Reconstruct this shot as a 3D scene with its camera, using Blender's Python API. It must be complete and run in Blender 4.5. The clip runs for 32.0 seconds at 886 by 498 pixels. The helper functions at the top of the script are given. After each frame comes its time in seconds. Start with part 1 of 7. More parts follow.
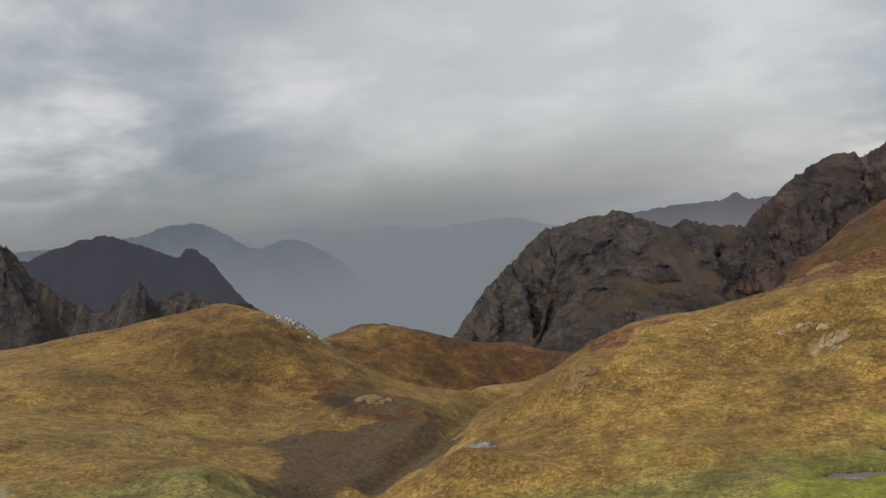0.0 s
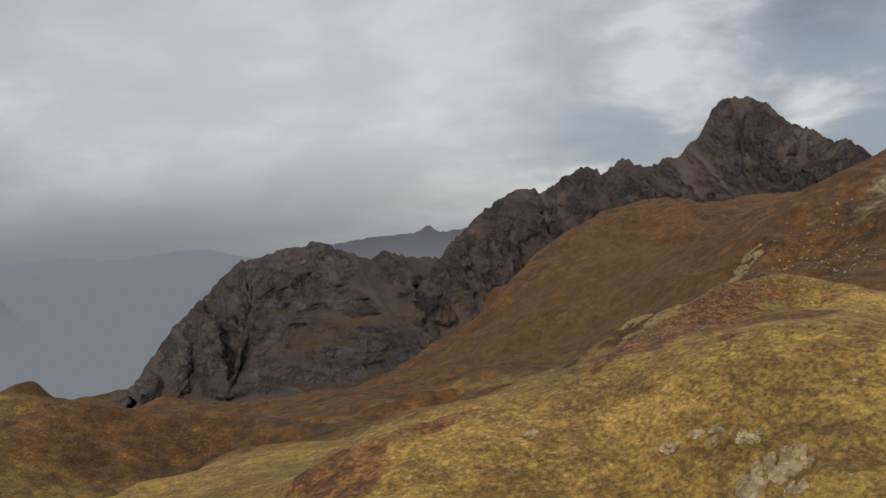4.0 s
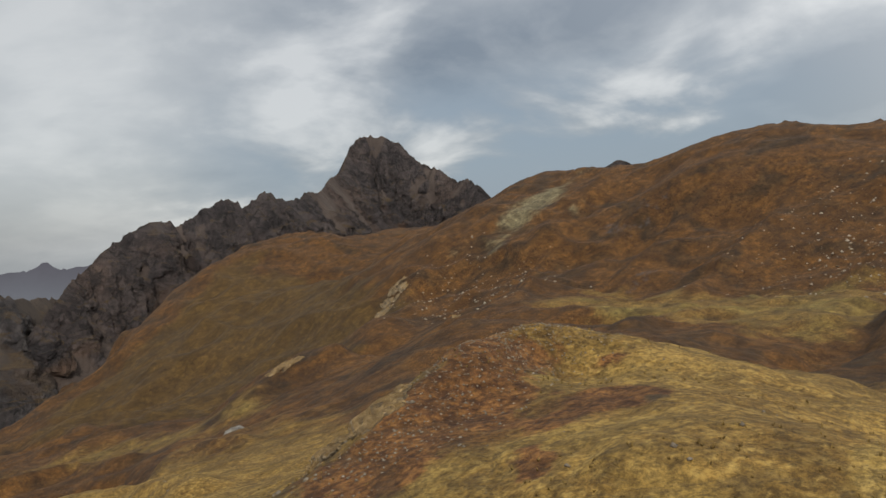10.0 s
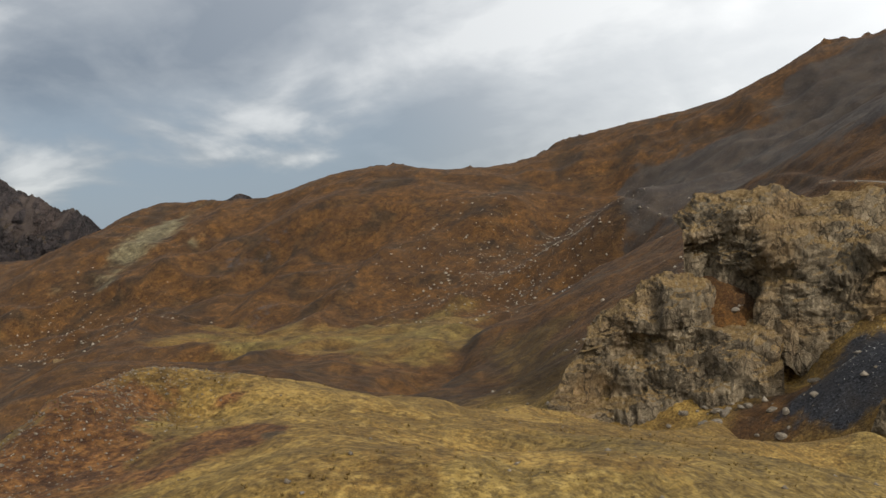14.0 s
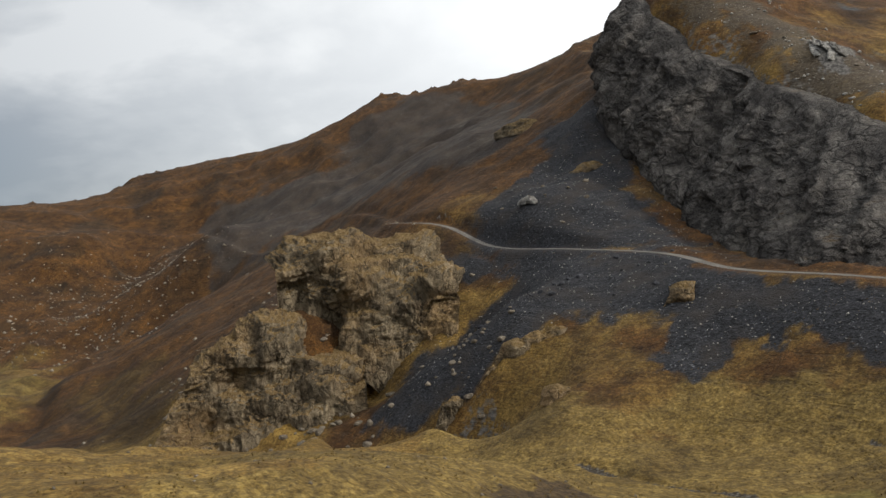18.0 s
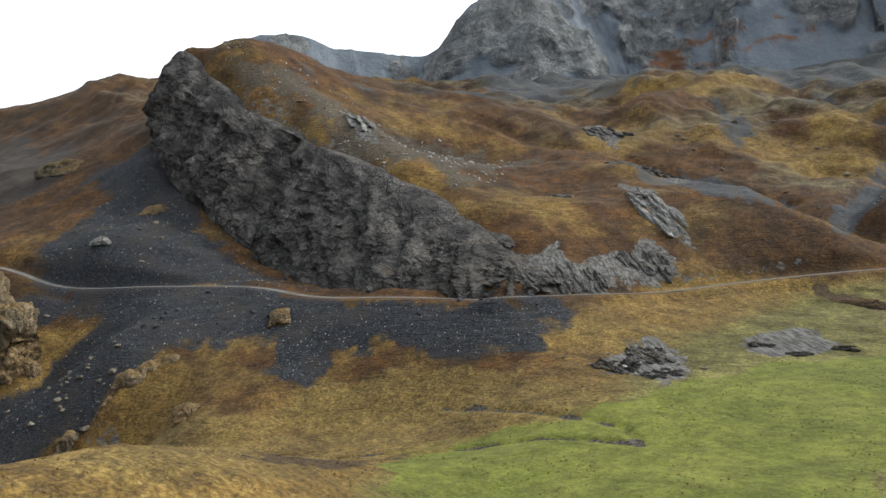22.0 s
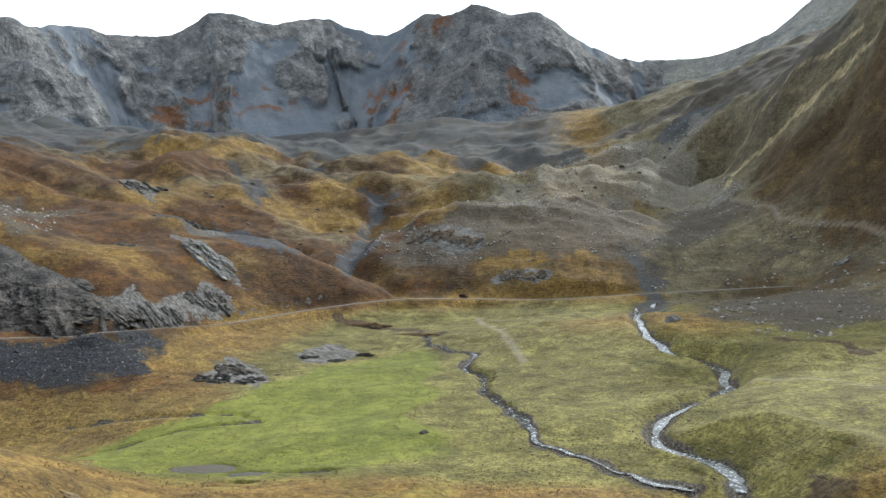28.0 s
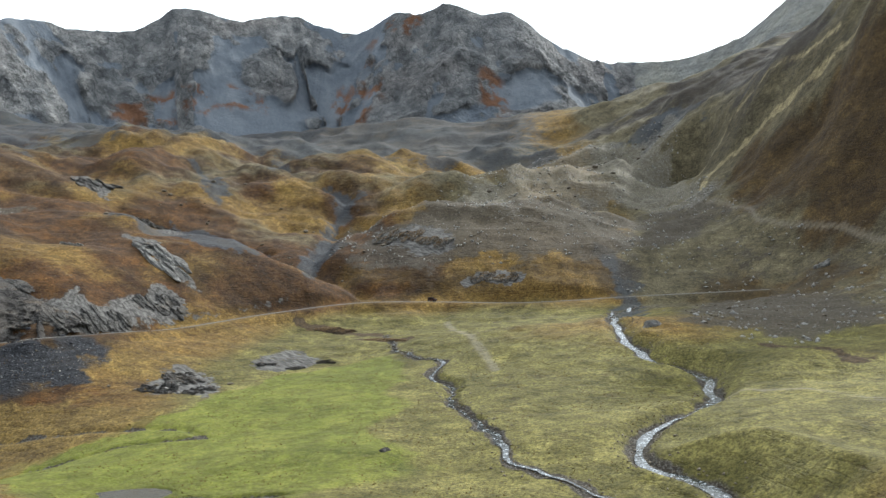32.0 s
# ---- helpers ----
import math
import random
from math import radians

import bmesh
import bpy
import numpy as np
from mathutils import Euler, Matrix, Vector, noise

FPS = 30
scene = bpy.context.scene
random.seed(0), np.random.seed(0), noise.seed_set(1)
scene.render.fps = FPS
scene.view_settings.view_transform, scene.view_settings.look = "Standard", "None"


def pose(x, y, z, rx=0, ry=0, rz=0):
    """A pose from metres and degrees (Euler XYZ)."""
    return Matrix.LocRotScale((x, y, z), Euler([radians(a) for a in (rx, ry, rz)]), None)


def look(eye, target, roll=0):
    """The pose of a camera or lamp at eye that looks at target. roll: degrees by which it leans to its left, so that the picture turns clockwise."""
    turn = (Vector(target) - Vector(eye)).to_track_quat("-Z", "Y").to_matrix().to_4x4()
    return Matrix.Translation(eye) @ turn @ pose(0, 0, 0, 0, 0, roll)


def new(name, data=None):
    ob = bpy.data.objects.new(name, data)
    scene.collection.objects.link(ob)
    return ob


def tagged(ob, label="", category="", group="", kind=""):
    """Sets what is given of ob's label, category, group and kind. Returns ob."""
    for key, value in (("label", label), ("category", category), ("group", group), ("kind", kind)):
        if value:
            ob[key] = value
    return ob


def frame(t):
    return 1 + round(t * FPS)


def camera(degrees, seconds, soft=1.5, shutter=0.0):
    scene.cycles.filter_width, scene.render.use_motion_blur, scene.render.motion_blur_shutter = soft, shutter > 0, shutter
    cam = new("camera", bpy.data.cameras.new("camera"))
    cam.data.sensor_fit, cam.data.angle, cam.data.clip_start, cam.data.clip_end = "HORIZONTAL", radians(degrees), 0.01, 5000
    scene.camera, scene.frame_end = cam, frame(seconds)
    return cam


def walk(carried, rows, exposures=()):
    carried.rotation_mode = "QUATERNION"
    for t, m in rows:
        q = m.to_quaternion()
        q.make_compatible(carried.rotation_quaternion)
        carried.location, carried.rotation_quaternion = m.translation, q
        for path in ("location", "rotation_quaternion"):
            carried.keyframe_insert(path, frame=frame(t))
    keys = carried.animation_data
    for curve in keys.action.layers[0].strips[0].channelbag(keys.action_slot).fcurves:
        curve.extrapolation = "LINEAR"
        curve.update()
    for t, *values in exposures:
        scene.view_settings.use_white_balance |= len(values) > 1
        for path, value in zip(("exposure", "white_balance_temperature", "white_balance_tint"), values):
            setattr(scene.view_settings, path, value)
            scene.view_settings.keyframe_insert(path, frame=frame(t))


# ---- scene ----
cam = camera(57.12, 32.0)

# seconds, x, y, z, heading, tilt, lean
FLIGHT = [
    (0.0, 0.00, -0.00, 60.00, -0.00, -2.61, -5.70),
    (0.5, -0.77, 12.39, 59.43, -0.09, -2.57, -5.70),
    (1.0, -1.52, 24.87, 58.89, 0.80, -2.52, -5.67),
    (1.5, -1.70, 37.78, 58.54, 3.02, -2.48, -5.60),
    (2.0, -0.39, 50.96, 58.26, 7.32, -2.47, -5.50),
    (2.5, 2.65, 63.91, 57.91, 11.92, -2.46, -5.41),
    (3.0, 6.72, 76.25, 57.36, 15.20, -2.43, -5.33),
    (3.5, 11.61, 88.19, 56.52, 18.29, -2.38, -5.24),
    (4.0, 16.50, 100.01, 55.39, 21.18, -2.34, -5.14),
    (4.5, 21.37, 111.37, 54.15, 23.78, -2.32, -5.07),
    (6.5, 37.42, 141.58, 51.11, 30.38, -2.23, -5.13),
    (7.0, 40.09, 145.12, 51.65, 32.79, -2.19, -5.09),
    (7.5, 42.24, 148.00, 51.99, 34.66, -2.16, -5.06),
    (8.0, 44.08, 150.39, 52.21, 36.14, -2.15, -5.05),
    (8.5, 45.74, 152.36, 52.42, 37.60, -2.16, -5.06),
    (9.0, 47.13, 153.89, 52.71, 39.65, -2.14, -5.07),
    (9.5, 47.90, 154.64, 52.90, 42.17, -2.12, -5.03),
    (10.0, 48.11, 154.61, 52.94, 46.16, -2.10, -4.95),
    (10.5, 47.76, 154.43, 52.92, 49.98, -2.09, -4.86),
    (11.0, 47.43, 154.18, 52.91, 53.33, -2.07, -4.78),
    (11.5, 47.35, 154.02, 52.94, 56.36, -2.06, -4.72),
    (12.0, 47.32, 153.81, 53.07, 59.49, -2.03, -4.65),
    (12.5, 47.24, 153.68, 53.23, 62.55, -2.01, -4.56),
    (13.0, 47.20, 153.54, 53.35, 65.60, -1.99, -4.47),
    (13.5, 47.19, 153.46, 53.45, 68.93, -1.95, -4.37),
    (14.0, 47.28, 153.48, 53.60, 72.45, -1.90, -4.29),
    (14.5, 47.14, 153.47, 53.78, 75.82, -1.85, -4.21),
    (16.5, 39.06, 152.81, 54.90, 88.55, -1.77, -4.73),
    (17.0, 34.74, 154.22, 55.92, 94.56, -1.81, -4.90),
    (17.5, 30.58, 156.08, 56.61, 98.57, -1.87, -5.03),
    (18.0, 26.46, 158.51, 56.96, 101.67, -1.91, -5.11),
    (18.5, 22.34, 161.60, 57.22, 106.59, -1.94, -5.08),
    (19.0, 18.50, 165.80, 57.29, 114.83, -1.96, -5.04),
    (19.5, 15.37, 171.20, 57.30, 121.32, -1.96, -5.02),
    (20.0, 12.95, 177.31, 57.52, 124.27, -1.94, -4.99),
    (20.5, 10.95, 183.44, 57.82, 126.14, -1.94, -4.95),
    (21.0, 9.41, 190.12, 58.07, 129.69, -1.95, -4.91),
    (21.5, 8.56, 197.50, 58.41, 133.75, -1.95, -4.86),
    (22.0, 7.95, 204.72, 58.88, 136.48, -1.93, -4.76),
    (22.5, 7.20, 211.81, 59.37, 140.55, -1.91, -4.64),
    (23.0, 6.71, 218.93, 59.86, 147.46, -1.89, -4.50),
    (23.5, 6.29, 226.20, 60.29, 153.09, -1.82, -4.41),
    (24.0, 5.96, 233.39, 60.44, 158.30, -1.77, -4.35),
    (24.5, 6.01, 240.49, 60.44, 162.22, -1.69, -4.33),
    (25.0, 6.17, 247.67, 60.40, 163.79, -1.63, -4.30),
    (25.5, 6.48, 254.81, 60.44, 165.15, -1.59, -4.27),
    (26.0, 6.88, 261.52, 60.87, 167.63, -1.55, -4.21),
    (26.5, 7.63, 267.49, 61.58, 169.34, -1.50, -4.15),
    (28.5, 7.02, 279.59, 62.47, 173.17, -1.43, -3.93),
    (29.0, 6.81, 279.22, 62.06, 173.69, -1.41, -3.88),
    (29.5, 6.67, 277.93, 61.64, 173.99, -1.40, -3.84),
    (30.0, 6.73, 275.73, 61.26, 174.21, -1.39, -3.82),
    (30.5, 6.97, 272.83, 61.05, 174.37, -1.37, -3.79),
    (31.0, 7.32, 269.22, 61.01, 174.45, -1.35, -3.77),
    (31.5, 7.69, 265.27, 61.03, 174.46, -1.35, -3.75),
    (32.0, 7.98, 261.30, 60.94, 174.51, -1.36, -3.74),
]


def flown(x, y, z, heading, tilt, lean):
    return pose(x, y, z, 90 + tilt, 0, -heading) @ pose(0, 0, 0, 0, 0, lean)


walk(cam, [(row[0], flown(*row[1:])) for row in FLIGHT],
     [(0, -0.13, 6600, 11), (4, -0.18, 6550, 11), (9, -0.18, 6500, 10), (13, -0.1, 6500, 10), (17, -0.24, 6400, 10), (20, -0.3, 6250, 9),
      (22, 0.1, 5950, 7), (24, 0.47, 5800, 6), (26, 0.5, 5800, 6), (29, 0.38, 5820, 6), (32, 0.38, 5850, 6)])


# ---- sky, sun and exposure ----
SUN_HEADING, SUN_HEIGHT = 217.0, 30.0
scene.view_settings.exposure = 0.0


def sky():
    w = bpy.data.worlds.new("overcast_sky")
    scene.world = w
    w.use_nodes = True
    nt = w.node_tree
    nt.nodes.clear()
    N = lambda k, **v: make_node(nt, k, **v)
    L = nt.links.new
    co = N("ShaderNodeTexCoord")
    air = N("ShaderNodeTexSky", sky_type="NISHITA", sun_disc=False, sun_elevation=radians(SUN_HEIGHT), sun_rotation=radians(SUN_HEADING))
    blue = N("ShaderNodeVectorMath", operation="SCALE")
    blue.inputs["Scale"].default_value = 0.12
    L(air.outputs[0], blue.inputs[0])
    # flatten the dome, so that the clouds thin out to bands near the horizon
    sep = N("ShaderNodeSeparateXYZ")
    L(co.outputs["Generated"], sep.inputs[0])
    up = N("ShaderNodeMath", operation="ABSOLUTE")
    L(sep.outputs[2], up.inputs[0])
    lift = N("ShaderNodeMath", operation="ADD")
    L(up.outputs[0], lift.inputs[0])
    lift.inputs[1].default_value = 0.32
    flat = N("ShaderNodeVectorMath", operation="DIVIDE")
    comb = N("ShaderNodeCombineXYZ")
    for i in range(3):
        L(lift.outputs[0], comb.inputs[i])
    L(co.outputs["Generated"], flat.inputs[0])
    L(comb.outputs[0], flat.inputs[1])
    big = N("ShaderNodeTexNoise")
    big.inputs["Scale"].default_value, big.inputs["Detail"].default_value, big.inputs["Roughness"].default_value = 1.9, 7.0, 0.52
    big.inputs["Distortion"].default_value = 0.25
    L(flat.outputs[0], big.inputs["Vector"])
    puff = N("ShaderNodeTexNoise")
    puff.inputs["Scale"].default_value, puff.inputs["Detail"].default_value, puff.inputs["Roughness"].default_value = 4.2, 6.0, 0.5
    puff.inputs["Distortion"].default_value = 0.5
    L(flat.outputs[0], puff.inputs["Vector"])
    some = N("ShaderNodeMath", operation="MULTIPLY_ADD")
    L(puff.outputs[0], some.inputs[0])
    some.inputs[1].default_value = 0.26
    L(big.outputs[0], some.inputs[2])
    less = N("ShaderNodeMath", operation="SUBTRACT")
    L(some.outputs[0], less.inputs[0])
    less.inputs[1].default_value = 0.13
    ramp = N("ShaderNodeValToRGB")
    e = ramp.color_ramp.elements
    e[0].position, e[0].color = 0.33, (0.25, 0.295, 0.355, 1)
    e[1].position, e[1].color = 0.63, (0.80, 0.82, 0.83, 1)
    m = ramp.color_ramp.elements.new(0.49)
    m.color = (0.45, 0.488, 0.53, 1)
    L(less.outputs[0], ramp.inputs[0])
    # thinner, brighter cloud round the hidden sun
    a, h = radians(SUN_HEADING - 20), radians(SUN_HEIGHT - 4)
    dot = N("ShaderNodeVectorMath", operation="DOT_PRODUCT")
    nrm = N("ShaderNodeVectorMath", operation="NORMALIZE")
    L(co.outputs["Generated"], nrm.inputs[0])
    L(nrm.outputs[0], dot.inputs[0])
    dot.inputs[1].default_value = (math.sin(a) * math.cos(h), math.cos(a) * math.cos(h), math.sin(h))
    near = N("ShaderNodeMapRange", interpolation_type="SMOOTHSTEP")
    near.inputs["From Min"].default_value, near.inputs["From Max"].default_value = -0.75, 0.6
    near.inputs["To Min"].default_value, near.inputs["To Max"].default_value = 0.0, 1.0
    L(dot.outputs["Value"], near.inputs["Value"])
    bright = N("ShaderNodeMix", data_type="RGBA")
    L(near.outputs[0], bright.inputs[0])
    L(ramp.outputs[0], bright.inputs[6])
    bright.inputs[7].default_value = (1.9, 1.9, 1.86, 1)
    # thin cloud, lit through, over the valley's end
    a, h = radians(10), radians(13)
    thin = N("ShaderNodeVectorMath", operation="DOT_PRODUCT")
    L(nrm.outputs[0], thin.inputs[0])
    thin.inputs[1].default_value = (math.sin(a) * math.cos(h), math.cos(a) * math.cos(h), math.sin(h))
    glow = N("ShaderNodeMapRange", interpolation_type="SMOOTHSTEP")
    glow.inputs["From Min"].default_value, glow.inputs["From Max"].default_value = 0.86, 1.0
    glow.inputs["To Min"].default_value, glow.inputs["To Max"].default_value = 0.0, 0.7
    L(thin.outputs["Value"], glow.inputs["Value"])
    pale = N("ShaderNodeMix", data_type="RGBA")
    L(glow.outputs[0], pale.inputs[0])
    L(bright.outputs[2], pale.inputs[6])
    pale.inputs[7].default_value = (0.78, 0.80, 0.80, 1)
    # a veil of rain low over the valley
    a = radians(-12)
    rain = N("ShaderNodeVectorMath", operation="DOT_PRODUCT")
    L(nrm.outputs[0], rain.inputs[0])
    rain.inputs[1].default_value = (math.sin(a), math.cos(a), 0)
    aside = N("ShaderNodeMapRange", interpolation_type="SMOOTHSTEP")
    aside.inputs["From Min"].default_value, aside.inputs["From Max"].default_value = 0.70, 1.0
    L(rain.outputs["Value"], aside.inputs["Value"])
    low = N("ShaderNodeMapRange", interpolation_type="SMOOTHSTEP")
    low.inputs["From Min"].default_value, low.inputs["From Max"].default_value = 0.13, -0.01
    L(sep.outputs[2], low.inputs["Value"])
    veil = N("ShaderNodeMath", operation="MULTIPLY")
    L(aside.outputs[0], veil.inputs[0])
    L(low.outputs[0], veil.inputs[1])
    damp = N("ShaderNodeMix", data_type="RGBA")
    L(veil.outputs[0], damp.inputs[0])
    L(pale.outputs[2], damp.inputs[6])
    damp.inputs[7].default_value = (0.27, 0.295, 0.32, 1)
    a = radians(52)
    gap = N("ShaderNodeVectorMath", operation="DOT_PRODUCT")
    L(nrm.outputs[0], gap.inputs[0])
    gap.inputs[1].default_value = (math.sin(a), math.cos(a), 0)
    beside = N("ShaderNodeMapRange", interpolation_type="SMOOTHSTEP")
    beside.inputs["From Min"].default_value, beside.inputs["From Max"].default_value = 0.88, 1.0
    L(gap.outputs["Value"], beside.inputs["Value"])
    under = N("ShaderNodeMapRange", interpolation_type="SMOOTHSTEP")
    under.inputs["From Min"].default_value, under.inputs["From Max"].default_value = 0.20, 0.11
    L(sep.outputs[2], under.inputs["Value"])
    torn = N("ShaderNodeMapRange", interpolation_type="SMOOTHSTEP")
    torn.inputs["From Min"].default_value, torn.inputs["From Max"].default_value = 0.58, 0.42
    L(big.outputs[0], torn.inputs["Value"])
    clear = N("ShaderNodeMath", operation="MULTIPLY")
    L(beside.outputs[0], clear.inputs[0])
    L(under.outputs[0], clear.inputs[1])
    clearer = N("ShaderNodeMath", operation="MULTIPLY")
    L(clear.outputs[0], clearer.inputs[0])
    L(torn.outputs[0], clearer.inputs[1])
    rift = N("ShaderNodeMix", data_type="RGBA")
    L(clearer.outputs[0], rift.inputs[0])
    L(damp.outputs[2], rift.inputs[6])
    rift.inputs[7].default_value = (0.34, 0.42, 0.51, 1)
    both = N("ShaderNodeMix", data_type="RGBA")
    both.inputs[0].default_value = 0.9
    L(blue.outputs[0], both.inputs[6])
    L(rift.outputs[2], both.inputs[7])
    bg = N("ShaderNodeBackground")
    bg.inputs["Strength"].default_value = 0.9
    L(both.outputs[2], bg.inputs["Color"])
    L(bg.outputs[0], N("ShaderNodeOutputWorld").inputs[0])


def make_node(nt, kind, **values):
    n = nt.nodes.new(kind)
    if "operation" in values:
        n.operation = values["operation"]
    if "use_clamp" in values:
        n.use_clamp = values["use_clamp"]
    if "feature" in values:
        n.feature = values["feature"]
    if "attribute_name" in values:
        n.attribute_name = values["attribute_name"]
    if "interpolation_type" in values:
        n.interpolation_type = values["interpolation_type"]
    if "data_type" in values:
        n.data_type = values["data_type"]
    if "blend_type" in values:
        n.blend_type = values["blend_type"]
    if "rotation_type" in values:
        n.rotation_type = values["rotation_type"]
    if "sky_type" in values:
        n.sky_type = values["sky_type"]
        n.sun_disc = values["sun_disc"]
        n.sun_elevation = values["sun_elevation"]
        n.sun_rotation = values["sun_rotation"]
    return n


sky()
sun = new("sun", bpy.data.lights.new("sun", "SUN"))
sun.data.energy, sun.data.angle, sun.data.color = 3.4, radians(2.5), (1.0, 0.93, 0.82)
_a, _h = radians(SUN_HEADING), radians(SUN_HEIGHT)
sun.matrix_world = look((1000 * math.sin(_a), 1000 * math.cos(_a), 700), (1000 * math.sin(_a) - math.sin(_a) * math.cos(_h), 1000 * math.cos(_a) - math.cos(_a) * math.cos(_h), 700 - math.sin(_h)))


